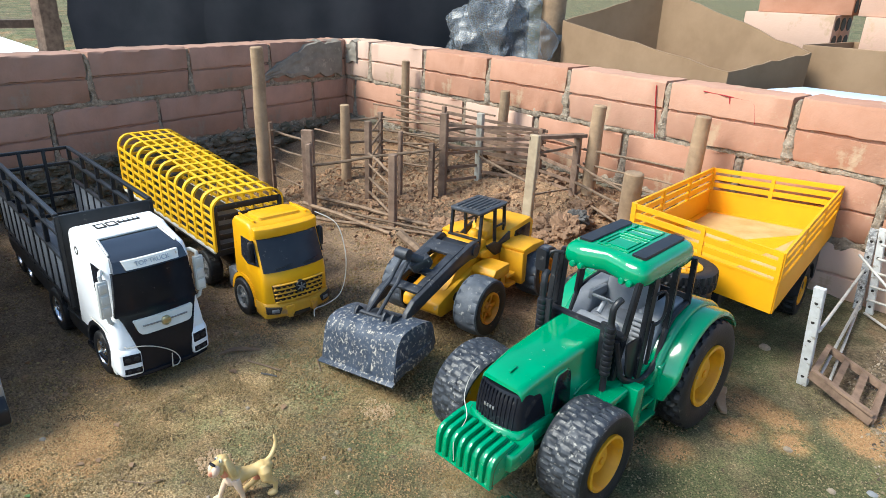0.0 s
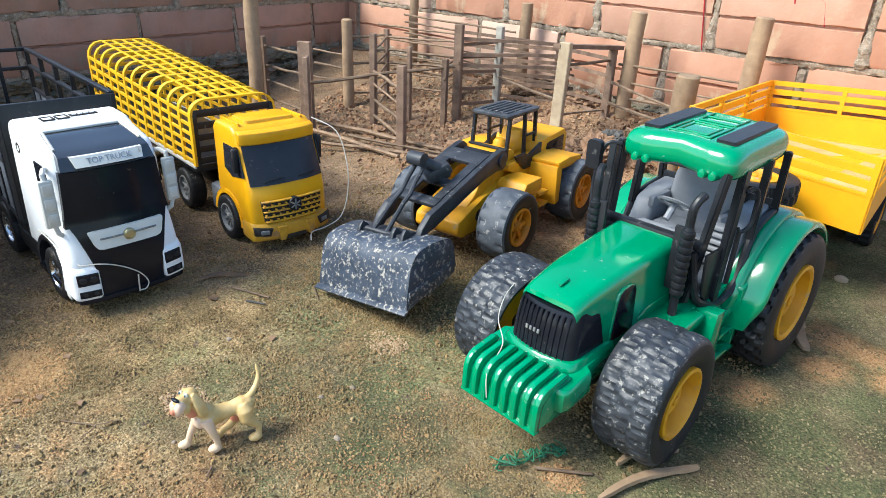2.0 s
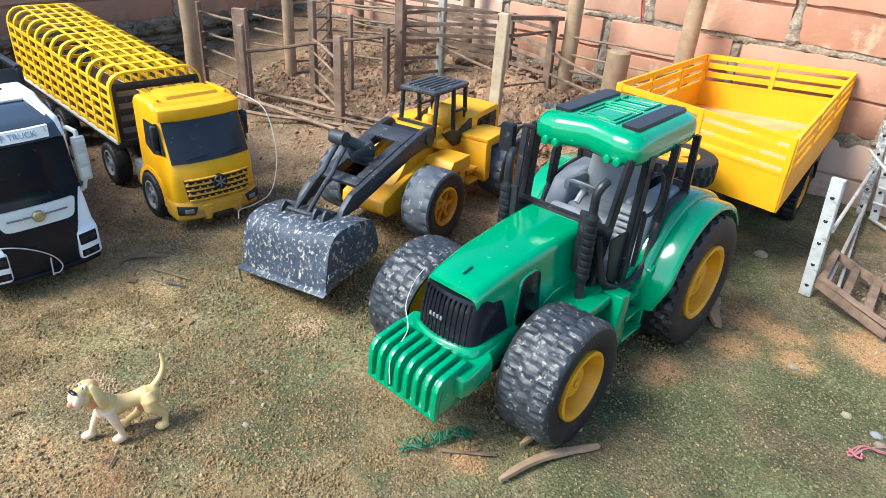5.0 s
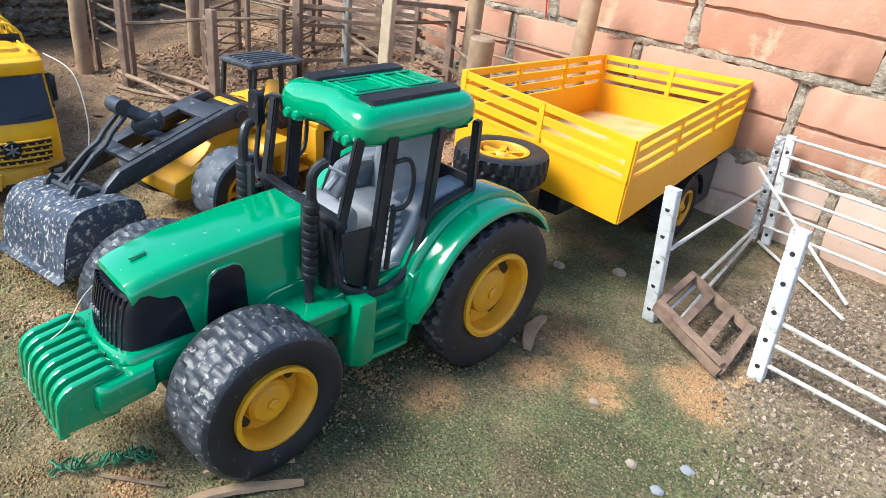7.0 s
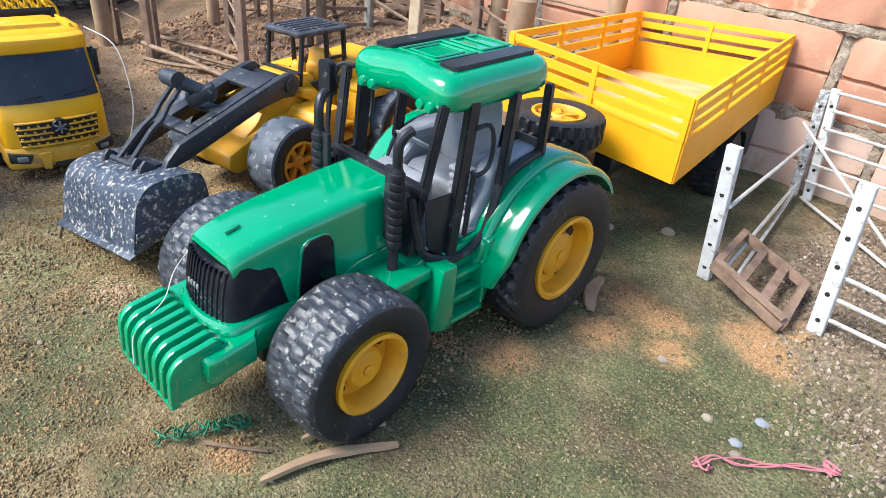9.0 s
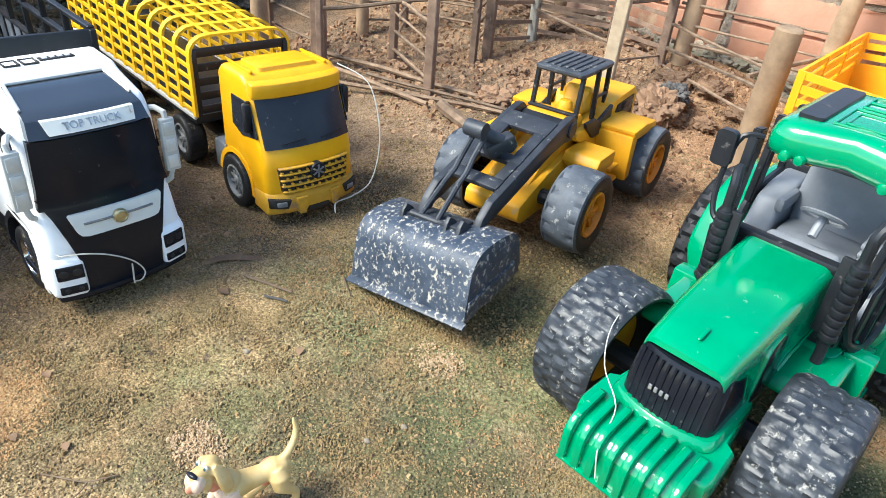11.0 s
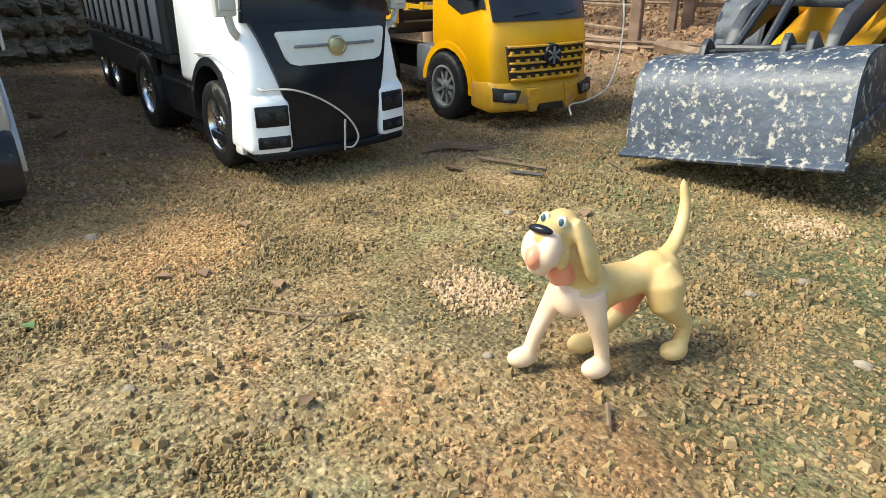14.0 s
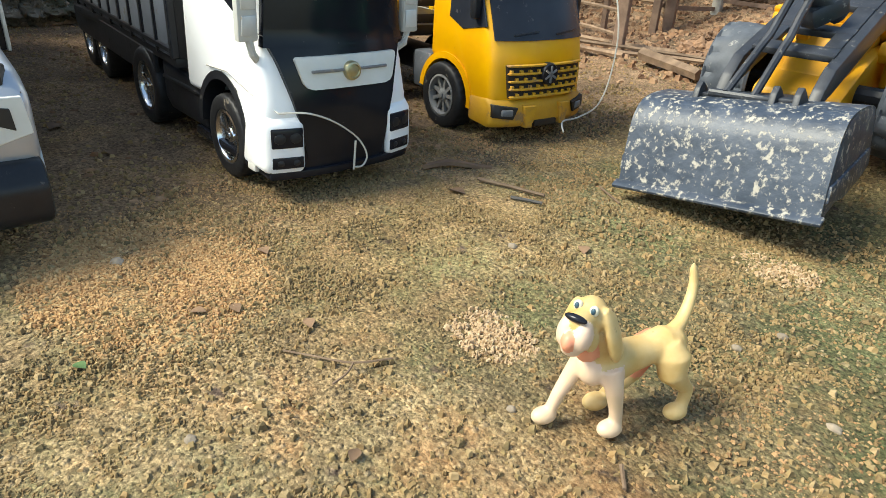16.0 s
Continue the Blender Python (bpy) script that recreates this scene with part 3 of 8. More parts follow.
def cement_patch(wall, x0, x1, zlow, seed):
    """A smear of cement over the upper course, ragged below, its lower edge given at both ends."""
    bm = bmesh.new()
    n, m = 26, 14
    rows = []
    for i in range(n + 1):
        u = i / n
        x = x0 + (x1 - x0) * u
        zb = zlow[0] + (zlow[1] - zlow[0]) * u + 0.014 * noise.noise((x * 30, 1, seed))
        zt = WALL_TOP + 0.002 - max(0, 0.6 - u) * zlow[2] + 0.008 * noise.noise((x * 40, 7, seed))
        rows.append([bm.verts.new((x, -0.006 - 0.004 * noise.noise((x * 25, k * 0.5, seed)) + (0.02 if i in (0, n) or k in (0, m) else 0), zb + (zt - zb) * k / m)) for k in range(m + 1)])
    for i in range(n):
        for k in range(m):
            bm.faces.new((rows[i][k], rows[i + 1][k], rows[i + 1][k + 1], rows[i][k + 1]))
    part("cement_patch", bm, M_CEMENT, wall, "smooth grey cement smeared over the corner")


RIGHT_M = pose(0, WALL_Y, 0)
right_wall, right_bricks = brick_wall("wall_right", RIGHT_M, -1.66, 1.3, (-0.3025, -0.3825), 0.2424, 0.0085, -0.62, "low wall of pale orange hollow clay blocks with rough mortar")
LEFT_M = pose(-1.632, WALL_Y, 0, 0, 0, 99.7)
left_wall, left_bricks = brick_wall("wall_left", LEFT_M, -2.4, 0.0, (-0.785, -0.8814), 0.2475, 0.0065, 0.0, "low wall of dull red hollow clay blocks in shade")
cement_patch(left_wall, -0.35, -0.01, (0.235, 0.215, 0.16), 3)
cement_patch(right_wall, -1.625, -1.57, (0.262, 0.255, 0.02), 8)

# ---- wheels ----


def wheel(parent, at, r, w, side, rubber, rimmat, rim_r=0.6, lugs=22, style="dish", kind="lug", label=""):
    """A toy wheel, axle along local y. side: +1 or -1, the outer face. kind: tread of slanted lugs or of low blocks."""
    x, y, z = at
    s = side
    q = r * rim_r
    across = [(q, -0.10), (q, 0.40), (r * 0.66, 0.47), (r * 0.80, 0.5), (r * 0.91, 0.485), (r * 0.965, 0.44)]
    tread = [0.40, 0.30, 0.20, 0.12, 0.04, -0.04, -0.12, -0.20, -0.30, -0.40]
    inner = [(r * 0.965, -0.44), (r * 0.93, -0.5), (r * 0.89, -0.5), (r * 0.87, -0.2), (q * 0.98, -0.12)]
    per = 6 if kind == "low" else 4
    seg = lugs * per
    loops = []
    for j in range(seg):
        a = 6.28319 * j / seg
        ph = j / per

        def height(u):
            if kind == "lug":
                if abs(u) < 0.15:
                    return r * 0.97
                k = (ph + (0.5 if u > 0 else 0)) % 1.0
                return r * (1.0 if k < 0.6 else 0.90)
            if kind == "worn":
                k = (ph + (0.5 if u > 0 else 0)) % 1.0
                if abs(u) < 0.17:
                    return r * 0.992
                return r * (0.985 if k < 0.72 else 0.93) * (1 if abs(u) < 0.35 else 0.985)
            if kind == "road":
                return r * (0.985 if ph % 1.0 < 0.26 or 0.1 < abs(u) < 0.14 else 1.0)
            if kind == "low":
                k = (ph + (0.5 if 0.08 < abs(u) < 0.26 else 0)) % 1.0
                gap = k < 0.18 or 0.1 < abs(u) < 0.14
                return r * (0.968 if gap else 1.0)
            if kind == "chevron":
                k = (ph + abs(u) * 1.6 + (0.5 if u > 0 else 0)) % 1.0
                return r * (0.925 if k < 0.26 and abs(u) > 0.06 else 1.0)
            k = (ph + (0.5 if u > 0 else 0)) % 1.0
            return r * (0.94 if k < 0.26 else 1.0)
        prof = across + [(height(u) - (0.012 * r if abs(u) > 0.38 else 0), u) for u in tread] + inner
        loops.append([(x + p * math.cos(a), y + s * w * u, z + p * math.sin(a)) for p, u in prof])
    bm = bmesh.new()
    rows = [[bm.verts.new(p) for p in lp] for lp in loops]
    m = len(rows[0])
    for j in range(seg):
        for i in range(m):
            fc = bm.faces.new((rows[j][i], rows[j][(i + 1) % m], rows[(j + 1) % seg][(i + 1) % m], rows[(j + 1) % seg][i]))
            fc.material_index = 0 if 4 <= i <= 16 else 1
    ob = part("wheel", bm, [rubber, M_DARKRUBBER], parent, label)
    bm = bmesh.new()
    if style == "dish":
        lathe(bm, [(q * 1.02, s * w * 0.40), (q * 1.02, s * w * 0.47), (q * 0.93, s * w * 0.485), (q * 0.87, s * w * 0.44), (q * 0.82, s * w * 0.14), (q * 0.55, s * w * 0.12), (q * 0.52, s * w * 0.26), (q * 0.44, s * w * 0.31), (q * 0.2, s * w * 0.33), (0.0005, s * w * 0.33), (0.0005, -s * w * 0.1), (q * 1.02, -s * w * 0.1)], at, "y", 36)
        rim = part("rim", bm, rimmat, ob)
        for k in range(4):
            a = 6.28319 * (k + 0.4) / 4
            bm = bmesh.new()
            m4 = pose(x, y + s * w * 0.132, z) @ Matrix.Rotation(a, 4, "Y") @ pose(q * 0.685, 0, 0)
            loft(bm, [[tuple(m4 @ Vector((p[0], d, p[1]))) for p in rrect(q * 0.2, q * 0.42, q * 0.08, 3)] for d in (-0.0006, 0.0008)])
            part("rim_slot", bm, M_INK, rim)
    else:
        lathe(bm, [(q * 1.02, s * w * 0.40), (q * 1.02, s * w * 0.46), (q * 0.92, s * w * 0.475), (q * 0.86, s * w * 0.40), (q * 0.84, s * w * 0.1), (q * 1.0, s * w * 0.1)], at, "y", 32)
        lathe(bm, [(0.0005, s * w * 0.40), (q * 0.22, s * w * 0.40), (q * 0.3, s * w * 0.36), (q * 0.36, s * w * 0.26), (q * 0.36, -s * w * 0.1), (0.0005, -s * w * 0.1)], at, "y", 20)
        n = 6 if style == "spoke" else 9
        for i in range(n):
            a = 6.28319 * i / n
            m4 = pose(x, y + s * w * 0.27, z) @ Matrix.Rotation(a, 4, "Y") @ pose(q * 0.6, 0, 0)
            bmesh.ops.create_cube(bm, size=1, matrix=m4 @ Matrix.Diagonal((q * 0.56, w * 0.14, q * (0.24 if style == "spoke" else 0.17), 1)))
        rim = part("rim", bm, rimmat, ob)
        bm = bmesh.new()
        lathe(bm, [(q * 0.98, s * w * 0.12), (q * 0.3, s * w * 0.12), (0.0005, s * w * 0.12), (0.0005, s * w * 0.04), (q * 0.98, s * w * 0.04)], at, "y", 24)
        part("rim_back", bm, M_INK, rim)
    bm = bmesh.new()
    lathe(bm, [(q * 0.13, s * w * 0.30), (q * 0.14, s * w * (0.36 if style == "dish" else 0.44)), (q * 0.1, s * w * (0.38 if style == "dish" else 0.46)), (0.0005, s * w * (0.38 if style == "dish" else 0.46))], at, "y", 12)
    part("hub_cap", bm, rimmat, ob)
    return ob


# ---- green farm tractor ----


def build_tractor():
    T = thing("toy_tractor", pose(-0.2435, 0.6996, 0.0, 0, 0, -89), "large green plastic toy farm tractor with yellow rims standing on earth", "tractor")

    # hood: rounded sections from the grille back to the cab, the nose gently curved in plan
    def nose(x, y):
        return x - 0.006 * (y / 0.028) ** 2 * smooth((x - 0.11) / 0.06)
    bm = bmesh.new()
    loops = []
    for x, zt, hw, zb in ((0.166, 0.1235, 0.018, 0.121), (0.1745, 0.1255, 0.0240, 0.1205), (0.1775, 0.1285, 0.0254, 0.1205), (0.1765, 0.1318, 0.0258, 0.121), (0.170, 0.1350, 0.0264, 0.1215), (0.16, 0.1375, 0.0270, 0.1215), (0.153, 0.1391, 0.0275, 0.1212), (0.150, 0.1397, 0.0277, 0.120), (0.148, 0.1401, 0.0278, 0.117), (0.146, 0.1405, 0.0280, 0.112), (0.144, 0.1408, 0.0281, 0.105), (0.142, 0.1412, 0.0282, 0.098), (0.140, 0.1415, 0.0284, 0.0915), (0.137, 0.142, 0.0285, 0.0875), (0.13, 0.143, 0.0288, 0.086), (0.08, 0.149, 0.0302, 0.086), (0.0425, 0.1522, 0.0310, 0.086)):
        h = zt - zb
        sec = rrect(2 * hw, 2 * h, min(0.0075, h * 0.85), 5)
        loops.append([(nose(x, p[0]), p[0] * (1.0 + 0.06 * smooth((h - max(p[1], 0)) / 0.05)), zb + max(p[1], 0) - 0.0018 * (p[0] / hw) ** 2) for p in sec])
    loft(bm, loops)
    hood = part("hood", bm, M_GREEN, T)
    bm = bmesh.new()
    box(bm, (0.1575, 0.001, 0.1383), (0.011, 0.0026, 0.002), 0.0008, (0, 12, 0))
    part("hood_badge", bm, M_GREEN, hood)
    for sy in (-1, 1):
        pts = [(0.0985, 0.088), (0.1295, 0.088), (0.129, 0.1), (0.1265, 0.122), (0.1245, 0.1275), (0.120, 0.1305), (0.109, 0.1315), (0.104, 0.129), (0.1015, 0.124)]
        big = [((x - 0.114) * 1.09 + 0.114, (z - 0.11) * 1.06 + 0.11) for x, z in pts]
        part("vent_frame", prism(bmesh.new(), big, sy * 0.026, sy * 0.0312, 0.0012), M_GREEN, hood)
        part("side_vent", prism(bmesh.new(), pts, sy * 0.028, sy * 0.0318, 0.001), M_GLOSS, hood, "black vent panel in the hood")
        bm = bmesh.new()
        tube(bm, [(0.092, sy * 0.0318, 0.094), (0.082, sy * 0.0322, 0.1005), (0.058, sy * 0.0328, 0.1035), (0.04, sy * 0.033, 0.105)], 0.0011, 6)
        part("panel_ridge", bm, M_GREEN, hood)
    # grille block wrapping round the nose, leaning back to the top
    bm = bmesh.new()
    lps = []
    for z, front, back, hw in ((0.087, 0.1845, 0.134, 0.0298), (0.094, 0.184, 0.1375, 0.0296), (0.106, 0.1825, 0.141, 0.0288), (0.117, 0.1800, 0.1445, 0.0278), (0.1245, 0.1762, 0.149, 0.0266)):
        ys = [-1, -0.985, -0.94, -0.85, -0.6, -0.3, 0, 0.3, 0.6, 0.85, 0.94, 0.985, 1]
        back_off = {1: 0.0085, 0.985: 0.0042, 0.94: 0.0016}
        lps.append([(nose(front, u * hw) - back_off.get(abs(u), 0.0), u * hw, z) for u in ys] + [(back, hw, z), (back, -hw, z)])
    loft(bm, lps)
    g = part("grille", bm, M_GLOSS, T, "glossy black grille block")
    for i in range(11):
        y = -0.0225 + 0.045 * i / 10
        bm = bmesh.new()
        tube(bm, [(nose(0.1842, y), y, 0.089), (nose(0.1822, y), y, 0.107), (nose(0.1786, y), y, 0.1225)], 0.0011, 5)
        part("grille_bar", bm, M_GLOSS, g)
    for k in range(4):
        bm = bmesh.new()
        box(bm, (nose(0.1838, 0) + 0.0003, -0.0095 + 0.0036 * k, 0.1055), (0.0012, 0.0022, 0.0034), 0.0003, (0, -7, 0), 1)
        part("grille_badge", bm, M_GREYWHEEL, g)
    # green collar round the foot of the grille
    ys = [-1, -0.97, -0.88, -0.6, -0.3, 0, 0.3, 0.6, 0.88, 0.97, 1]
    rows = []
    for z, f, hw in ((0.0835, 0.1905, 0.0345), (0.0865, 0.1895, 0.0342), (0.0892, 0.187, 0.0325), (0.0892, 0.183, 0.0296), (0.0835, 0.183, 0.0296)):
        rows.append([(0.128, -hw, z)] + [(nose(f, u * hw) - (0.006 if abs(u) == 1 else 0.0022 if abs(u) == 0.97 else 0), u * hw, z) for u in ys] + [(0.128, hw, z)])
    bm = bmesh.new()
    vs = [[bm.verts.new(p) for p in r] for r in rows]
    for a, b in zip(vs, vs[1:] + vs[:1]):
        for i in range(len(a) - 1):
            bm.faces.new((a[i], a[i + 1], b[i + 1], b[i]))
    bm.faces.new([r[0] for r in vs])
    bm.faces.new([r[-1] for r in reversed(vs)])
    part("grille_collar", bm, M_GREEN, T)
    # front chassis, rounded deck and ribbed weight block
    bm = bmesh.new()
    prism(bm, [(0.03, 0.062), (0.195, 0.062), (0.195, 0.078), (0.185, 0.084), (0.03, 0.086)], -0.029, 0.029, 0.003)
    part("chassis", bm, M_GREEN, T)
    bm = bmesh.new()
    foot = [(0.128, -0.034), (0.128, 0.034), (0.166, 0.038), (0.17, 0.0435), (0.196, 0.0445), (0.2015, 0.0425), (0.2035, 0.037), (0.2035, -0.037), (0.2015, -0.0425), (0.196, -0.0445), (0.17, -0.0435), (0.166, -0.038)]
    loft(bm, [[(0.17 + (x - 0.17) * s, y * s, z + 0.0035 * smooth((0.2 - x) / 0.03)) for x, y in foot] for z, s in ((0.062, 0.97), (0.0645, 1.0), (0.076, 1.0), (0.0795, 0.985), (0.081, 0.955))])
    part("front_deck", bm, M_GREEN, T)
    arc = [(0.2065 + 0.0145 * math.cos(radians(q)), 0.0685 + 0.0145 * math.sin(radians(q))) for q in (0, 18, 36, 54, 72, 90)]
    W = part("front_weight", prism(bmesh.new(), [(0.185, 0.084), (0.185, 0.07), (0.19, 0.054), (0.2215, 0.0535)] + [(x - 0.0012, z - 0.0015) for x, z in arc], -0.0365, 0.0365, 0.001), M_GREEN, T)
    for i in range(8):
        y = -0.0342 + 0.0684 * i / 7
        bm = bmesh.new()
        out = [(0.2245, 0.0525)] + [(x + 0.0025, z + 0.0030) for x, z in arc] + [(0.192, 0.0892), (0.1875, 0.0862)]
        inn = [(0.19, 0.082), (0.203, 0.0815)] + [(x - 0.003, z - 0.003) for x, z in reversed(arc)][1:] + [(0.2185, 0.0525)]
        prism(bm, out + inn, y - 0.0026, y + 0.0026, 0.0013)
        part("rib", bm, M_GREEN, W)
    part("bottom_edge", box(bmesh.new(), (0.2215, 0, 0.0525), (0.006, 0.074, 0.0026), 0.0008), M_GREEN, W)
    # cab floor, steps, fenders
    bm = bmesh.new()
    prism(bm, [(-0.13, 0.06), (0.06, 0.06), (0.06, 0.09), (0.035, 0.098), (-0.06, 0.104), (-0.13, 0.10)], -0.054, 0.054, 0.004)
    part("cab_base", bm, M_GREEN, T)
    for sy in (-1, 1):
        bm = bmesh.new()
        prism(bm, [(0.038, 0.084), (0.038, 0.094), (0.088, 0.0915), (0.098, 0.087), (0.098, 0.082)], sy * 0.03, sy * 0.064, 0.0022, 3)
        part("side_deck", bm, M_GREEN, T)
        bm = bmesh.new()
        prism(bm, [(0.034, 0.095), (0.042, 0.046), (0.03, 0.040), (-0.012, 0.045), (-0.022, 0.066), (-0.026, 0.106)], sy * 0.048, sy * 0.0585, 0.002)
        step = part("step", bm, M_GREEN, T, "moulded green step with three treads")
        part("step_side", prism(bmesh.new(), [(0.036, 0.0955), (0.044, 0.045), (0.03, 0.0385), (0.020, 0.0405), (0.021, 0.0955)], sy * 0.054, sy * 0.074, 0.0018), M_GREEN, step)
        part("step_side", prism(bmesh.new(), [(-0.014, 0.102), (-0.012, 0.044), (-0.016, 0.044), (-0.026, 0.066), (-0.029, 0.108)], sy * 0.054, sy * 0.072, 0.0018), M_GREEN, step)
        for k, zz in enumerate((0.0445, 0.061, 0.078)):
            part("tread", box(bmesh.new(), (0.005, sy * (0.0685 - 0.0035 * k), zz), (0.036, 0.012, 0.0045), 0.0013), M_GREEN, step)
            part("riser", box(bmesh.new(), (0.005, sy * (0.0605 - 0.003 * k), zz + 0.008), (0.036, 0.003, 0.013), 0.0006, seg=1), M_GREEN, step)
        # fender: arc over the rear wheel, in two ridges that reach out behind
        bm = bmesh.new()
        for (r0, ya, yb) in ((0.086, 0.044, 0.0695), (0.0805, 0.065, 0.0905)):
            loops = []
            for a in range(-4, 147, 6):
                t = radians(a)
                c, s = math.cos(t), math.sin(t)
                w = yb - 0.012 * smooth((20 - a) / 30)
                o = (-0.0935 + r0 * c, 0.068 + r0 * s)
                i2 = (-0.0935 + (r0 - 0.004) * c, 0.068 + (r0 - 0.004) * s)
                loops.append([(o[0], sy * ya, o[1]), (o[0], sy * (w - 0.004), o[1]), (o[0] - 0.0012 * c, sy * (w - 0.0012), o[1] - 0.0012 * s), (o[0] - 0.003 * c, sy * w, o[1] - 0.003 * s), (i2[0] - 0.002 * c, sy * w, i2[1] - 0.002 * s), (i2[0], sy * (w - 0.002), i2[1]), (i2[0], sy * ya, i2[1])])
            loft(bm, loops)
        part("fender", bm, M_GREEN, T)
    # engine casting below, axles
    bm = bmesh.new()
    box(bm, (0.06, 0, 0.055), (0.19, 0.046, 0.03), 0.004)
    tube(bm, [(0.114, -0.085, 0.0545), (0.114, 0.06, 0.0545)], 0.009, 10)
    tube(bm, [(-0.0935, -0.08, 0.068), (-0.0935, 0.07, 0.068)], 0.012, 10)
    box(bm, (-0.0935, 0, 0.07), (0.07, 0.046, 0.04), 0.006)
    part("axle", bm, M_BLACK, T)
    for sy in (-1, 1):
        wheel(T, (0, 0, 0), 0.0545 if sy > 0 else 0.0565, 0.050, sy, M_RUBBER, M_RIM, 0.545, 30, "dish", "low", "scuffed grey tyre with clay in the tread").matrix_local = pose(0.114, 0.068 if sy > 0 else -0.077, 0.0545 if sy > 0 else 0.0565, 0, 0, 2 if sy > 0 else -4)
        wheel(T, (-0.0935, 0.073 if sy > 0 else -0.084, 0.0685), 0.0685, 0.046, sy, M_DARKRUBBER, M_RIM, 0.55, 26, "dish", "chevron", "black ribbed tyre")
    # cab: frame posts, sills, glassless openings
    roofz = 0.211

    def beam(a, b, w, d, material, name, parent):
        bm = bmesh.new()
        v = Vector(b) - Vector(a)
        m = Matrix.Translation((Vector(a) + Vector(b)) / 2) @ v.to_track_quat("Z", "Y").to_matrix().to_4x4()
        vs = bmesh.ops.create_cube(bm, size=1, matrix=m @ Matrix.Diagonal((w, d, v.length, 1)))["verts"]
        bmesh.ops.bevel(bm, geom=list({e for q in vs for e in q.link_edges}), offset=0.001, segments=2, affect="EDGES")
        return part(name, bm, material, parent)
    for sy in (-1, 1):
        for a, b, w in (((0.046, 0.046, 0.10), (0.027, 0.052, roofz), 0.0065), ((0.014, 0.0565, 0.094), (0.004, 0.0565, roofz), 0.011), ((-0.034, 0.059, 0.14), (-0.04, 0.058, roofz), 0.0085), ((-0.083, 0.0575, 0.152), (-0.08, 0.058, roofz), 0.0065)):
            beam((a[0], sy * a[1], a[2]), (b[0], sy * b[1], b[2]), 0.0065, w, M_BLACK, "cab_post", T)
        bm = bmesh.new()
        tube(bm, bend([(0.046, sy * 0.0457, 0.146), (0.04, sy * 0.0521, 0.106), (0.026, sy * 0.0578, 0.095), (0.008, sy * 0.0597, 0.091), (-0.014, sy * 0.0610, 0.0985), (-0.026, sy * 0.0603, 0.118), (-0.034, sy * 0.0597, 0.139), (-0.05, sy * 0.0584, 0.149), (-0.084, sy * 0.0571, 0.1555)], 3), 0.0036, 8)
        part("door_sill", bm, M_BLACK, T)
        bm = bmesh.new()
        prism(bm, [(0.042, 0.145), (0.036, 0.106), (0.024, 0.096), (0.016, 0.095), (0.012, 0.145)], sy * 0.0540, sy * 0.0565, 0.0006)
        part("door_panel", bm, M_BLACK, T)
        bm = bmesh.new()
        tube(bm, bend([(0.002, sy * 0.0597, 0.192), (-0.007, sy * 0.0641, 0.194), (-0.011, sy * 0.0660, 0.182), (-0.009, sy * 0.0654, 0.163), (-0.001, sy * 0.0622, 0.157), (0.002, sy * 0.0597, 0.16)], 3), 0.0018, 7)
        part("grab_rail", bm, M_BLACK, T)
        bm = bmesh.new()
        tube(bm, [(0.0015, sy * 0.0616, 0.158), (0.0045, sy * 0.0616, 0.11)], 0.0022, 7)
        part("door_bar", bm, M_BLACK, T)
        # moulded grey wheel-arch lining inside the rear quarter
        bm = bmesh.new()
        prism(bm, [(0.002, 0.1), (-0.014, 0.118), (-0.03, 0.15), (-0.05, 0.157), (-0.083, 0.160), (-0.085, 0.1)], sy * 0.0330, sy * 0.0540, 0.004, 3)
        part("cab_lining", bm, M_SEAT, T)
    bm = bmesh.new()
    box(bm, (0.0395, 0, 0.1500), (0.010, 0.104, 0.008), 0.0025)
    box(bm, (0.0325, 0, 0.1450), (0.004, 0.096, 0.005), 0.0015)
    box(bm, (0.041, 0, 0.12), (0.005, 0.086, 0.055), 0.002)
    part("cowl", bm, M_BLACK, T)
    bm = bmesh.new()
    prism(bm, [(0.030, 0.128), (0.022, 0.143), (0.010, 0.147), (0.002, 0.140), (0.002, 0.1), (0.030, 0.1)], -0.026, 0.026, 0.005, 3)
    part("dashboard", bm, M_SEAT, T)
    bm = bmesh.new()
    lathe(bm, [(0.0145, -0.0014), (0.0165, 0.0), (0.0145, 0.0014), (0.0132, 0.0)], (0, 0, 0), "z", 26)
    box(bm, (0, 0, 0), (0.028, 0.0042, 0.002), 0.0005)
    box(bm, (0.007, 0, 0), (0.0042, 0.02, 0.002), 0.0005)
    tube(bm, [(0, 0, 0), (0.004, 0, -0.016)], 0.003, 8)
    bmesh.ops.transform(bm, matrix=pose(0.006, 0.004, 0.166, 0, -32, 0), verts=bm.verts)
    part("steering_wheel", bm, M_SEAT, T)
    # seat: cushion, winged backrest with ribs, arm rests
    bm = bmesh.new()
    prism(bm, [(-0.018, 0.104), (-0.016, 0.128), (-0.024, 0.134), (-0.05, 0.134), (-0.06, 0.13), (-0.06, 0.104)], -0.03, 0.03, 0.005, 3)
    seat = part("seat", bm, M_SEAT, T)
    bm = bmesh.new()
    loft(bm, [[(x + 0.5 * p[1] * 0.6, p[0], z + p[1] * 0.25) for p in rrect(w, 0.018, 0.007)] for x, w, z in ((-0.054, 0.06, 0.124), (-0.057, 0.066, 0.148), (-0.061, 0.064, 0.172), (-0.065, 0.054, 0.188), (-0.067, 0.042, 0.197), (-0.068, 0.028, 0.201))])
    part("backrest", bm, M_SEAT, seat)
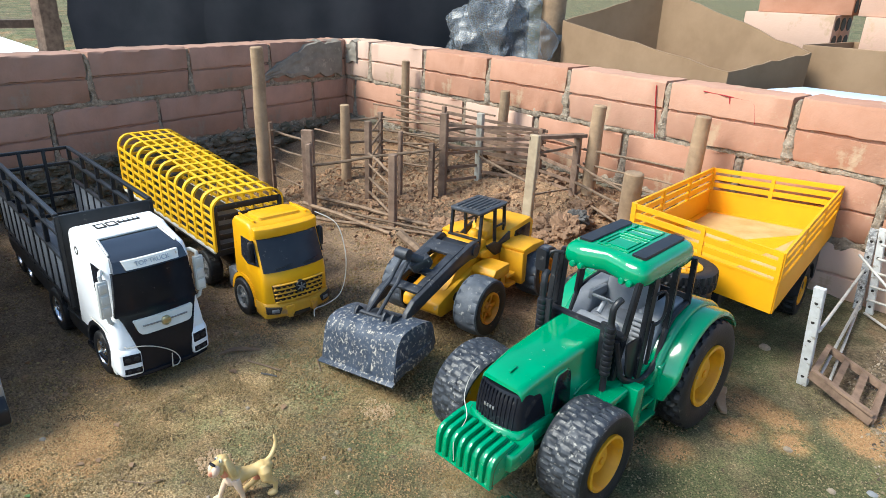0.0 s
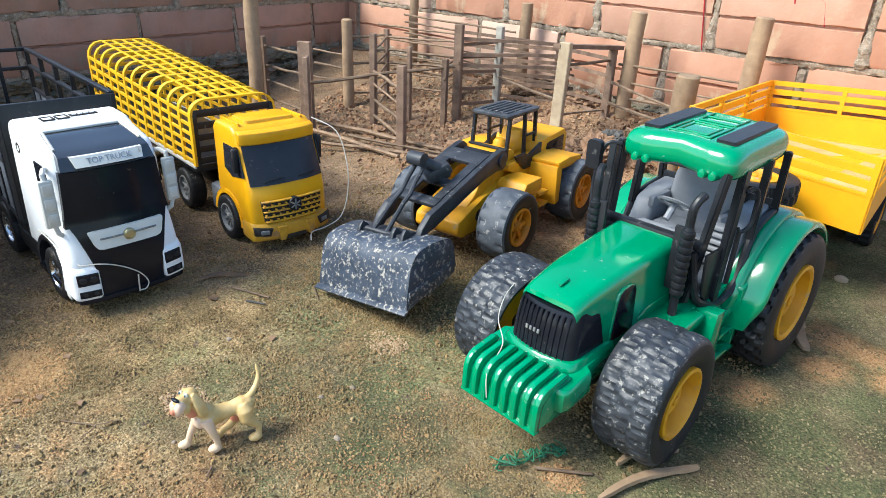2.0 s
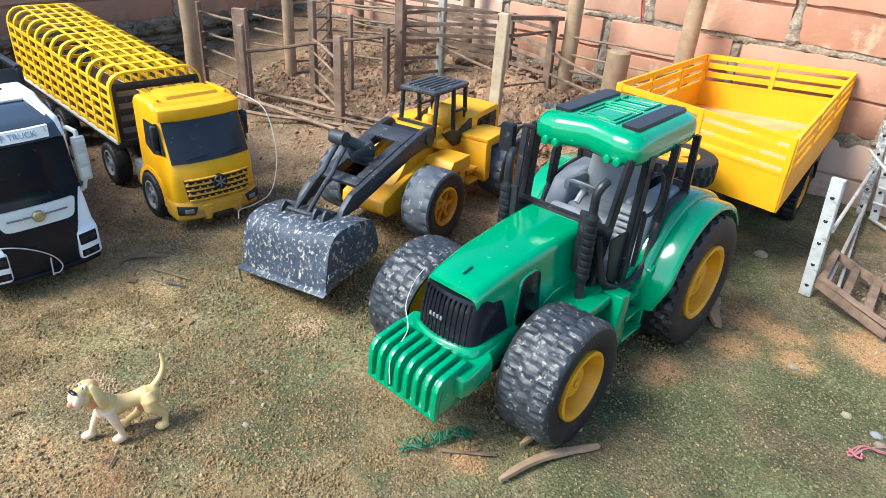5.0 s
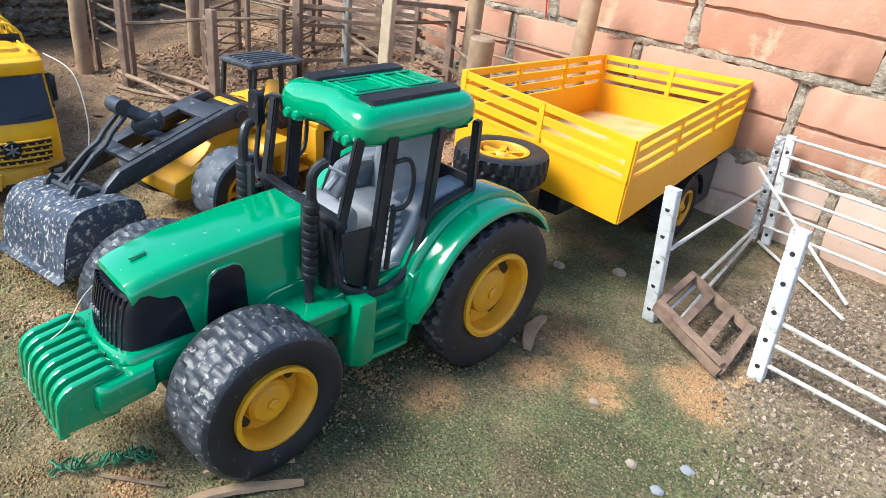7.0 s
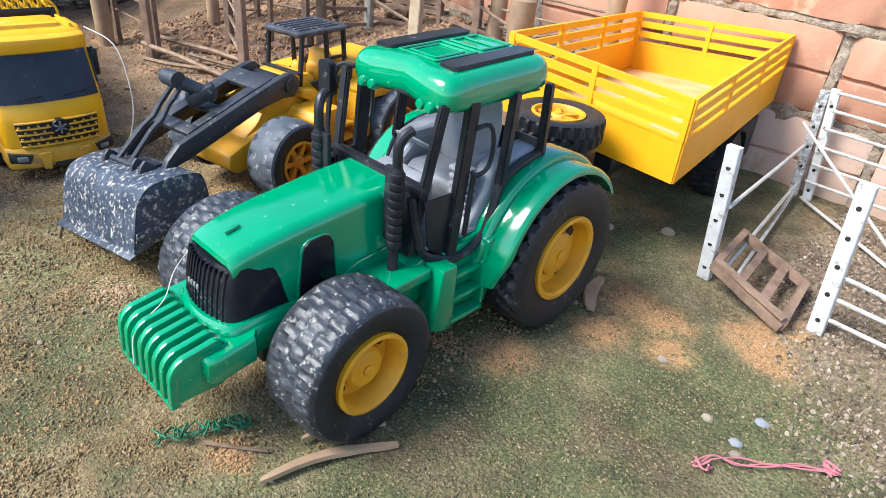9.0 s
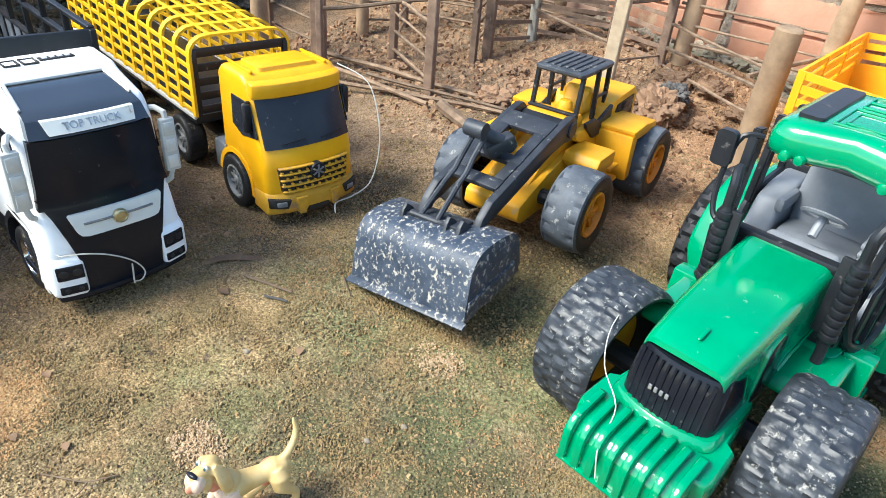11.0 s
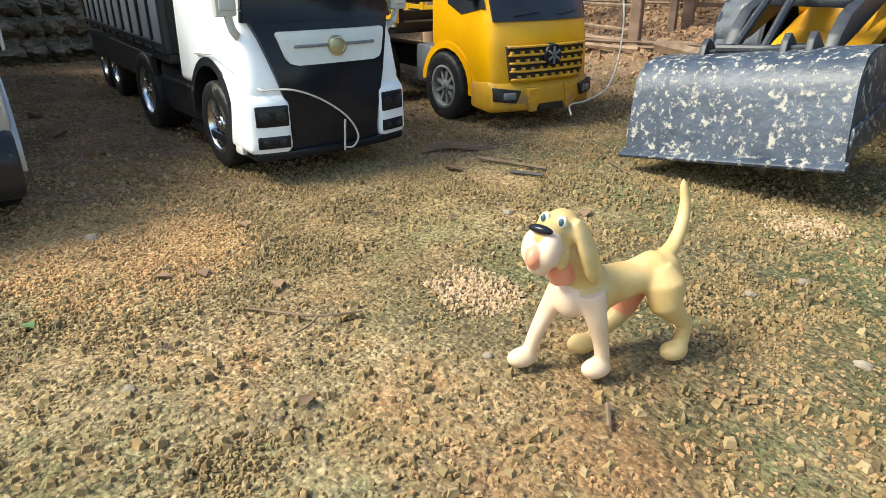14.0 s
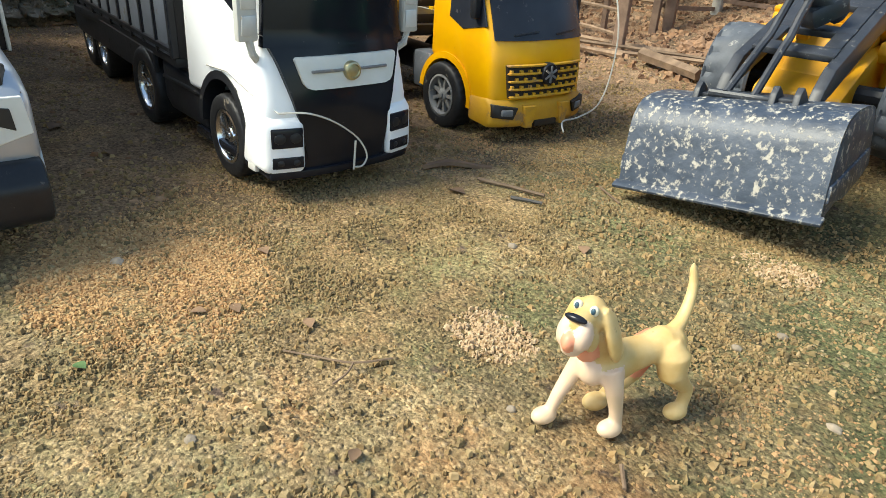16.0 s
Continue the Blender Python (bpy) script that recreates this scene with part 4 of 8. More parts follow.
    for sy in (-1, 1):
        part("arm_rest", box(bmesh.new(), (-0.038, sy * 0.0330, 0.15), (0.034, 0.007, 0.012), 0.003), M_SEAT, seat)
    for k in range(6):
        part("console_rib", box(bmesh.new(), (-0.0155 + 0.0006 * k, 0.039, 0.117 + 0.0068 * k), (0.013, 0.018, 0.0042), 0.0012), M_SEAT, seat)
    part("cab_floor", box(bmesh.new(), (-0.02, 0, 0.1055), (0.12, 0.11, 0.004), 0.001), M_SEAT, T)
    bm = bmesh.new()
    prism(bm, [(-0.078, 0.1), (-0.086, 0.1), (-0.088, 0.163), (-0.080, 0.166)], -0.056, 0.056, 0.002)
    part("rear_wall", bm, M_BLACK, T)
    # roof: rounded slab with a notch in the front edge, recessed strips and moulded lines
    bm = bmesh.new()
    loops = []
    edge = []
    for k in range(96):
        t = 6.28319 * k / 96
        c, q = math.cos(t), math.sin(t)
        ex = 0.24
        px, py = 0.0575 * math.copysign(abs(c) ** ex, c), 0.0525 * math.copysign(abs(q) ** ex, q)
        if px > 0:
            px -= 0.012 * smooth((0.0175 - abs(py)) / 0.008) * smooth((px - 0.03) / 0.02) - 0.004 * smooth((0.03 - abs(py)) / 0.02)
        edge.append((px, py))
    for z, o in ((0.2055, 0.90), (0.2075, 0.955), (0.2105, 0.99), (0.2155, 1.0), (0.2205, 0.995), (0.2250, 0.97), (0.2285, 0.925), (0.2305, 0.86), (0.2318, 0.76)):
        loops.append([(-0.0255 + px * o, py * o + 0.007, z + 0.0005 - 0.002 * (px / 0.07) - 0.0012 * (py / 0.05) ** 2) for px, py in edge])
    loft(bm, loops)
    roof = part("cab_roof", bm, M_GREEN, T)
    for sy in (-1, 1):
        bm = bmesh.new()
        loft(bm, [[(-0.027 + p[0], sy * 0.0325 + 0.007 + p[1], z + 0.0004 - 0.002 * p[0] / 0.07) for p in rrect(0.085, 0.0165 - q, 0.003)] for z, q in ((0.228, 0), (0.2325, 0), (0.2332, 0.001))])
        part("roof_inset", bm, M_BLACK, roof, "black textured strip in the roof")
        for k in (0, 1):
            bm = bmesh.new()
            lathe(bm, [(0.0005, 0.0045), (0.003, 0.004), (0.0042, 0.002), (0.0042, -0.005), (0.001, -0.006)], (0.0285 + 0.001 * k, 0.007 + sy * (0.0255 + 0.0095 * k), 0.2065), "x", 14)
            part("roof_lamp", bm, M_GREEN, roof)

    def line(pts, z=0.2323):
        bm = bmesh.new()
        tube(bm, [(x, y + 0.007, z - 0.002 * (x + 0.0255) / 0.07) for x, y in pts], 0.00085, 6)
        part("roof_moulding", bm, M_GREEN, roof)
    for sy in (-1, 1):
        line([(0.012, sy * 0.0185), (-0.03, sy * 0.0185)])
        line([(0.006, sy * 0.013), (-0.022, sy * 0.013)])
        line([(-0.038, sy * 0.0165), (-0.068, sy * 0.0165)])
    for x, w in ((0.012, 0.0185), (0.006, 0.013), (-0.022, 0.013), (-0.03, 0.0185), (-0.038, 0.0165), (-0.068, 0.0165), (-0.053, 0.0165)):
        line([(x, -w), (x, w)])
    bm = bmesh.new()
    box(bm, (-0.026, 0.005, 0.2062), (0.1, 0.096, 0.003), 0.001)
    part("roof_lining", bm, M_BLACK, roof)
    # exhaust stacks with ribbed sleeves
    for sy in (-1, 1):
        bm = bmesh.new()
        x, y = 0.0595, 0.001 + sy * 0.0435
        prof = [(0.001, 0.086), (0.0048, 0.088), (0.0048, 0.091), (0.0036, 0.093), (0.0036, 0.110)]
        for k in range(9):
            z = 0.112 + k * 0.0064
            prof += [(0.0056, z), (0.0058, z + 0.001), (0.0058, z + 0.0034), (0.0056, z + 0.0044), (0.0046, z + 0.005), (0.0046, z + 0.006)]
        prof += [(0.0036, 0.171), (0.0036, 0.173), (0.001, 0.174)]
        lathe(bm, prof, (x, y, 0), "z", 16)
        tube(bm, bend([(x, y, 0.168), (x, y, 0.184), (x - 0.001, y + sy * 0.0005, 0.189), (x - 0.004, y + sy * 0.002, 0.194), (x - 0.009, y + sy * 0.003, 0.1965)], 3), 0.0036, 10)
        box(bm, (x - 0.001, y - sy * 0.007, 0.142), (0.004, 0.009, 0.056), 0.001)
        part("exhaust_pipe", bm, M_BLACK, T)
        if sy > 0:
            continue
        bm = bmesh.new()
        tube(bm, bend([(0.044, sy * 0.046, 0.15), (0.041, sy * 0.056, 0.152), (0.038, sy * 0.061, 0.165), (0.034, sy * 0.062, 0.19), (0.03, sy * 0.058, 0.21), (0.024, sy * 0.046, 0.212)], 3), 0.0021, 7)
        arm = part("mirror_arm", bm, M_BLACK, T)
        bm = bmesh.new()
        loft(bm, [[(0.0345 + d, sy * 0.066 + p[0], 0.2 + p[1]) for p in rrect(0.014, 0.026, 0.004)] for d in (-0.003, 0.0, 0.003)])
        part("mirror", bm, M_BLACK, arm)
    # nylon line over the nose
    bm = bmesh.new()
    tube(bm, bend([(0.118, -0.062, 0.112), (0.15, -0.058, 0.103), (0.178, -0.043, 0.095), (0.198, -0.02, 0.0895), (0.2205, -0.014, 0.079), (0.2265, -0.008, 0.06)]), 0.0004, 5)
    part("nylon_line", bm, M_WIRE, T, "thin clear fishing line")
    return T


build_tractor()

# ---- yellow farm trailer ----


M_SANDY = mat("dry_sand", (0.60, 0.40, 0.17), (0.5, 0.3, 0.1), 25, 0.9, 1.0, bump=0.2)


def build_trailer():
    T = thing("toy_trailer", pose(-0.284, 1.135, 0.0, 0, 0, 7.0), "yellow plastic toy farm trailer with slatted sides hitched behind the tractor", "trailer")
    L, Wd, zb, zs, zt = 0.346, 0.212, 0.096, 0.141, 0.184
    bm = bmesh.new()
    box(bm, (0, 0, zb + 0.004), (Wd - 0.004, L - 0.004, 0.006), 0.001)
    bed = part("load_floor", bm, M_TRAILER, T)
    bm = bmesh.new()
    box(bm, (0, 0.02, zb + 0.008), (Wd - 0.03, L - 0.08, 0.0015), 0.0005)
    film = part("sand_film", bm, M_SANDY, T, "thin film of dry sand on the load floor")

    def side(name, horizontal, sgn):
        ln = Wd if horizontal else L
        off = sgn * (L / 2 if horizontal else Wd / 2)

        def b(u, z, du, dz, half=0.0018):
            bm = bmesh.new()
            n = 8 if du > 0.1 else 1
            lps = []
            for i in range(n + 1):
                uu = u - du / 2 + du * i / n
                rr = [(uu, off + p, z + q) for p, q in ((-half, -dz / 2), (half, -dz / 2), (half, dz / 2), (-half, dz / 2))]
                lps.append(rr if horizontal else [(y_, x_, z_) for x_, y_, z_ in rr])
            loft(bm, lps)
            return bm
        S = part(name, b(0, (zb + zs) / 2, ln, zs - zb), M_TRAILER, T)
        for z, h in ((0.1525, 0.0085), (0.1665, 0.0085), (0.1802, 0.0075)):
            part("slat", b(0, z, ln, h), M_TRAILER, S)
        for u in ((-0.5, -0.17, 0.17, 0.5) if not horizontal else (-0.5, 0.0, 0.5)):
            part("stake", b(u * (ln - 0.005), (zs + zt) / 2, 0.006, zt - zs, 0.0026), M_TRAILER, S)
        part("edge_rib", b(0, zs, ln, 0.003, 0.0024), M_TRAILER, S)
        boards.append(S)
    boards = []
    side("front_board", True, -1)
    side("tail_board", True, 1)
    side("side_board", False, -1)
    side("side_board", False, 1)
    # the body is warped out of true: two corners stand high, two low
    for ob in [bed, film] + boards + [c for S in boards for c in S.children]:
        for v in ob.data.vertices:
            p, q = v.co.x / Wd + 0.5, v.co.y / L + 0.5
            v.co.z += (1 - q) * (0.012 * (1 - p) - 0.0075 * p) + q * (0.003 * (1 - p) + 0.012 * p)
    bm = bmesh.new()
    box(bm, (0, 0, 0.078), (0.07, L - 0.02, 0.022), 0.003)
    box(bm, (0, -0.26, 0.075), (0.03, 0.22, 0.014), 0.003)
    for sx in (-1, 1):
        box(bm, (sx * 0.085, 0.11, 0.06), (0.03, 0.1, 0.06), 0.004)
        box(bm, (sx * 0.06, 0.0, 0.074), (0.07, 0.02, 0.016), 0.002)
    box(bm, (0.0, 0.06, 0.05), (0.14, 0.014, 0.014), 0.002)
    part("undercarriage", bm, M_BLACK, T)
    bm = bmesh.new()
    lathe(bm, [(0.001, 0.078), (0.04, 0.078), (0.043, 0.082), (0.043, 0.118), (0.04, 0.122), (0.001, 0.122)], (0.0, -0.238, 0), "z", 28)
    part("spare_drum", bm, M_BLACK, T)
    sp = wheel(T, (0, 0, 0), 0.047, 0.027, 1, M_DARKRUBBER, M_RIM, 0.56, 26, "spoke", "block", "spare wheel lying flat on the drawbar")
    sp.matrix_local = pose(0.0, -0.238, 0.136, 90, 0, 0)
    for sx in (-1, 1):
        wheel(T, (0, 0, 0), 0.043, 0.032, 1, M_DARKRUBBER, M_RIM, 0.56, 24, "spoke", "block").matrix_local = pose(sx * 0.088, 0.055, 0.043, 0, 0, -90 * sx)
    for sx in (-1, 1):
        bm = bmesh.new()
        lps = []
        for a in range(10, 171, 16):
            c, s = math.cos(radians(a)), math.sin(radians(a))
            lps.append([(sx * x_, 0.055 + rr * c, 0.043 + rr * s) for x_, rr in ((0.07, 0.05), (0.106, 0.05), (0.106, 0.048), (0.07, 0.048))])
        loft(bm, lps)
        part("mudguard", bm, M_BLACK, T)
    return T


build_trailer()

# ---- wheel loader ----


M_DUSTY = mat("dusty_black", (0.03, 0.032, 0.038), (0.06, 0.064, 0.072), 40, 0.4, 0.6, dust=((0.30, 0.28, 0.25), 0.26, 160), bump=0.1)


M_LOADRIM = mat("orange_rim", (0.72, 0.27, 0.008), (0.6, 0.21, 0.008), 40, 0.45, 0.6, dust=(DUST, 0.22, 80))


def build_loader():
    T = thing("toy_wheel_loader", pose(-0.5334, 0.7772, 0.030, 0, 0, -79), "yellow and black plastic toy wheel loader with dusty scuffed bucket", "loader")
    # front frame: a faceted yellow block that slopes down to the nose
    bm = bmesh.new()
    for hw0, pts in ((0.032, [(-0.01, 0.026), (0.112, 0.022), (0.122, 0.03), (0.120, 0.044), (0.104, 0.05), (0.07, 0.062), (0.03, 0.072), (-0.01, 0.072)]), (0.024, [(0.0, 0.06), (0.098, 0.04), (0.094, 0.054), (0.076, 0.066), (0.066, 0.080), (0.03, 0.090), (0.0, 0.088)])):
        prism(bm, pts, -hw0, hw0, 0.003)
    for sy in (-1, 1):
        prism(bm, [(0.06, 0.06), (0.075, 0.084), (0.05, 0.094), (0.034, 0.088), (0.03, 0.06)], sy * 0.014, sy * 0.0245, 0.003)
    part("front_frame", bm, M_AMBER, T)
    bm = bmesh.new()
    prism(bm, [(-0.134, 0.036), (-0.03, 0.030), (-0.02, 0.066), (0.02, 0.084), (0.02, 0.092), (-0.05, 0.093), (-0.056, 0.106), (-0.128, 0.111), (-0.138, 0.102)], -0.034, 0.034, 0.003)
    body = part("rear_body", bm, M_AMBER, T)
    part("rear_grille", box(bmesh.new(), (-0.1385, 0, 0.075), (0.003, 0.05, 0.05), 0.001), M_BLACK, body)
    for sy in (-1, 1):
        bm = bmesh.new()
        prism(bm, [(-0.124, 0.070), (-0.078, 0.072), (-0.072, 0.084), (-0.078, 0.1), (-0.124, 0.103)], sy * 0.0335, sy * 0.0358, 0.0008)
        part("engine_grille", bm, M_GLOSS, body)
        bm = bmesh.new()
        prism(bm, [(-0.004, 0.062), (0.036, 0.062), (0.040, 0.070), (0.034, 0.0785), (-0.004, 0.0785)], sy * 0.03, sy * 0.070, 0.002)
        prism(bm, [(0.0, 0.04), (0.01, 0.04), (0.012, 0.064), (0.0, 0.064)], sy * 0.034, sy * 0.066, 0.0015)
        part("front_mudguard", bm, M_AMBER, T)
        bm = bmesh.new()
        prism(bm, [(-0.098, 0.078), (-0.042, 0.080), (-0.034, 0.085), (-0.032, 0.0915), (-0.064, 0.093), (-0.098, 0.089)], sy * 0.03, sy * 0.077, 0.003)
        prism(bm, [(-0.046, 0.036), (-0.034, 0.034), (-0.031, 0.086), (-0.046, 0.084)], sy * 0.034, sy * 0.076, 0.002)
        part("rear_mudguard", bm, M_AMBER, T)
        for zz, xx in ((0.038, -0.018), (0.054, -0.015)):
            bm = bmesh.new()
            box(bm, (xx, sy * 0.053, zz), (0.024, 0.030, 0.004), 0.001)
            part("cab_step", bm, M_AMBER, T)
        bm = bmesh.new()
        prism(bm, [(-0.058, 0.078), (-0.016, 0.078), (0.004, 0.094), (0.008, 0.100), (-0.016, 0.100), (-0.026, 0.095), (-0.058, 0.106)], sy * 0.0325, sy * 0.037, 0.0012)
        part("cab_door", bm, M_BLACK, T)
        bm = bmesh.new()
        tube(bm, [(-0.147, sy * 0.01, 0.045), (-0.147, sy * 0.03, 0.045)], 0.004, 8)
        part("tow_pin", bm, M_BLACK, T)
    part("tow_bracket", box(bmesh.new(), (-0.142, 0, 0.045), (0.012, 0.066, 0.01), 0.002), M_BLACK, T)
    bm = bmesh.new()
    prism(bm, [(-0.018, 0.092), (-0.018, 0.102), (-0.034, 0.104), (-0.038, 0.121), (-0.046, 0.123), (-0.052, 0.092)], -0.015, 0.015, 0.004)
    part("seat", bm, M_AMBER, T)
    bm = bmesh.new()
    prism(bm, [(-0.054, 0.092), (-0.054, 0.113), (-0.059, 0.113), (-0.064, 0.092)], -0.028, 0.028, 0.001)
    part("cab_rear_wall", bm, M_AMBER, T)
    bm = bmesh.new()
    prism(bm, [(-0.006, 0.09), (-0.006, 0.102), (0.002, 0.107), (0.026, 0.107), (0.036, 0.1), (0.036, 0.086)], -0.0265, 0.0265, 0.002)
    part("dashboard", bm, M_AMBER, T)
    bm = bmesh.new()
    lathe(bm, [(0.001, 0.0), (0.008, 0.0), (0.0085, 0.008), (0.006, 0.012), (0.001, 0.013)], (-0.004, 0.004, 0.103), "z", 14)
    part("control_knob", bm, M_AMBER, T)
    bm = bmesh.new()
    box(bm, (0.0165, 0, 0.1085), (0.007, 0.056, 0.003), 0.001, (0, -6, 0))
    box(bm, (0.036, 0, 0.104), (0.01, 0.05, 0.004), 0.001, (0, 24, 0))
    part("cab_sill", bm, M_BLACK, T)
    for x0, x1, y in ((0.015, 0.010, 0.0255), (-0.028, -0.024, 0.0265), (-0.057, -0.053, 0.0255)):
        for sy in (-1, 1):
            bm = bmesh.new()
            d = Vector((x1 - x0, 0, 0.052))
            m = Matrix.Translation(((x0 + x1) / 2, sy * y, 0.122)) @ d.to_track_quat("Z", "Y").to_matrix().to_4x4()
            vs = bmesh.ops.create_cube(bm, size=1, matrix=m @ Matrix.Diagonal((0.0045, 0.0045, 0.056, 1)))["verts"]
            bmesh.ops.bevel(bm, geom=list({e for v in vs for e in v.link_edges}), offset=0.0006, segments=1, affect="EDGES")
            part("cab_post", bm, M_BLACK, T)
    for sy in (-1, 1):
        part("cab_rail", box(bmesh.new(), (-0.04, sy * 0.0265, 0.118), (0.034, 0.003, 0.003), 0.0006, seg=1), M_BLACK, T)
    bm = bmesh.new()
    loft(bm, [[(-0.022 + p[0], p[1], z) for p in rrect(0.078 - o, 0.056 - o, 0.005)] for z, o in ((0.1455, 0.003), (0.1475, 0.0), (0.150, 0.0), (0.1512, 0.003))])
    roof = part("cab_roof", bm, M_DUSTY, T, "dusty black cab roof with raised ribs")
    for k in range(6):
        bm = bmesh.new()
        box(bm, (-0.020, -0.019 + 0.0076 * k, 0.1518), (0.060, 0.0036, 0.002), 0.0005, seg=1)
        part("roof_rib", bm, M_DUSTY, roof)
    # wheels
    for sy in (-1, 1):
        for x in (0.078, -0.088):
            wheel(T, (x, 0.073 if sy > 0 else -0.057, 0.042), 0.042, 0.038, sy, M_LOADTYRE, M_LOADRIM, 0.54, 15, "spoke", "worn", "dusty grey chunky tyre")
    bm = bmesh.new()
    for x in (0.078, -0.088):
        tube(bm, [(x, -0.065, 0.042), (x, 0.065, 0.042)], 0.008, 10)
    box(bm, (0, 0, 0.034), (0.17, 0.03, 0.02), 0.003)
    part("axle", bm, M_BLACK, T)
    # lifting arms: a boss at the pivot, a broad band down to the bucket, bent at the foot
    boss = [(0.036 + 0.0135 * math.cos(radians(q)), 0.1005 + 0.0135 * math.sin(radians(q))) for q in (250, 215, 180, 145, 110, 80)]
    for sy in (-1, 1):
        bm = bmesh.new()
        prism(bm, [(0.047, 0.089)] + boss + [(0.06, 0.1085), (0.176, 0.072), (0.19, 0.060), (0.2, 0.043), (0.192, 0.040), (0.180, 0.052), (0.168, 0.0545), (0.072, 0.085)], sy * 0.0255, sy * 0.0335, 0.0015)
        arm = part("lift_arm", bm, M_ARM, T, "scuffed dusty black arm")
        bm = bmesh.new()
        lathe(bm, [(0.0005, sy * 0.0355), (0.0075, sy * 0.0355), (0.0085, sy * 0.0345), (0.0085, sy * 0.033)], (0.036, 0, 0.1005), "y", 18)
        part("pivot_cap", bm, M_ARM, arm)
    bm = bmesh.new()
    for px, py, sx, sy in ((0.066, 0.0, 0.024, 0.054), (0.096, 0.0205, 0.042, 0.012), (0.096, -0.0205, 0.042, 0.012), (0.12, 0.0, 0.012, 0.054), (0.136, 0.021, 0.026, 0.011), (0.136, -0.021, 0.026, 0.011), (0.155, 0.0, 0.014, 0.054)):
        z = 0.1055 - (px - 0.066) * 0.315
        box(bm, (px, py, z), (sx, sy, 0.005), 0.001, (0, 17.5, 0))
    part("arm_plate", bm, M_ARM, T, "black plate between the arms")
    # tilt lever with its two push rods
    bm = bmesh.new()
    tube(bm, [(0.149, -0.012, 0.120), (0.146, -0.009, 0.1185), (0.116, 0.012, 0.100)], 0.0068, 12)
    lathe(bm, [(0.0005, -0.020), (0.0075, -0.020), (0.008, -0.018), (0.008, 0.0), (0.0005, 0.001)], (0.147, 0, 0.1195), "y", 14)
    box(bm, (0.126, 0.004, 0.102), (0.03, 0.016, 0.014), 0.003, (0, 25, -35))
    part("tilt_lever", bm, M_ARM, T)
    for y0, y1, y2 in ((-0.014, -0.016, -0.022), (-0.002, -0.002, -0.004)):
        bm = bmesh.new()
        tube(bm, [(0.142, y0, 0.114), (0.160, y0, 0.097), (0.168, (y0 + y1) / 2, 0.086), (0.180, y1, 0.078), (0.206, y2, 0.0505)], 0.0027, 8)
        part("push_rod", bm, M_ARM, T)
    bm = bmesh.new()
    tube(bm, [(0.2055, -0.033, 0.0485), (0.2065, 0.0215, 0.0515)], 0.003, 10)
    part("cross_pin", bm, M_ARM, T)
    # bucket: turned down, a thick curved shell with side plates
    out = [(0.2515, -0.008), (0.2475, 0.008), (0.2435, 0.022), (0.2395, 0.034), (0.2335, 0.0425), (0.2255, 0.0478), (0.213, 0.0502), (0.196, 0.0505), (0.180, 0.0485), (0.172, 0.041), (0.169, 0.014)]
    skin = [(p[0], p[2]) for p in bend([(x, 0, z) for x, z in out], 4)]
    th = 0.0035
    ctr = (0.205, 0.008)
    inn = []
    for x, z in skin:
        d = math.hypot(x - ctr[0], z - ctr[1])
        inn.append((x - (x - ctr[0]) / d * th, z - (z - ctr[1]) / d * th))
    bw = 0.0665
    bm = bmesh.new()
    loft(bm, [[(x, y, z) for x, z in skin + inn[::-1]] for y in (-bw, -bw / 2, 0.0, bw / 2, bw)])
    bmesh.ops.recalc_face_normals(bm, faces=bm.faces)
    bk = part("bucket", bm, M_BUCKET, T, "dark plastic bucket covered with pale dried mud")
    bk.matrix_local = pose(0.21, 0.0, 0.0, 7.2, 0, -3.1) @ pose(-0.21, 0, -0.001)
    for sy in (-1, 1):
        bm = bmesh.new()
        prism(bm, [(x - 0.0015 if x > 0.2 else x + 0.001, z - 0.001) for x, z in out] + [(0.19, 0.006), (0.22, -0.001)], sy * (bw - 0.004), sy * (bw + 0.0005), 0.0012)
        side = part("side_plate", bm, M_BUCKET, bk)
        part("wear_strip", prism(bmesh.new(), [(0.248, 0.001), (0.2455, 0.011), (0.205, 0.017), (0.176, 0.022), (0.173, 0.010), (0.19, 0.004), (0.22, -0.002)], sy * (bw - 0.001), sy * (bw + 0.002), 0.0008), M_BUCKET, side)
    bm = bmesh.new()
    box(bm, (0.2535, 0, -0.0085), (0.0075, 2 * bw + 0.005, 0.0028), 0.001, (0, 28, 0))
    part("cutting_edge", bm, M_BUCKET, bk)
    for y in (-0.034, 0.0165, 0.031):
        bm = bmesh.new()
        prism(bm, [(0.19, 0.045), (0.217, 0.045), (0.2115, 0.056), (0.2065, 0.0605), (0.2015, 0.057)], y - 0.0022, y + 0.0022, 0.0008)
        part("bucket_lug", bm, M_ARM, bk)
    bm = bmesh.new()
    box(bm, (0.199, -0.004, 0.0515), (0.02, 0.068, 0.003), 0.001)
    part("lug_plate", bm, M_ARM, bk)
    return T


build_loader()

# ---- trucks ----


def cab_wheels(T, xs, y, r, w, rubber, rimmat):
    for x in xs:
        for sy in (-1, 1):
            wheel(T, (x, sy * y, r), r, w, sy, rubber, rimmat, 0.62, 26, "holes", "road")


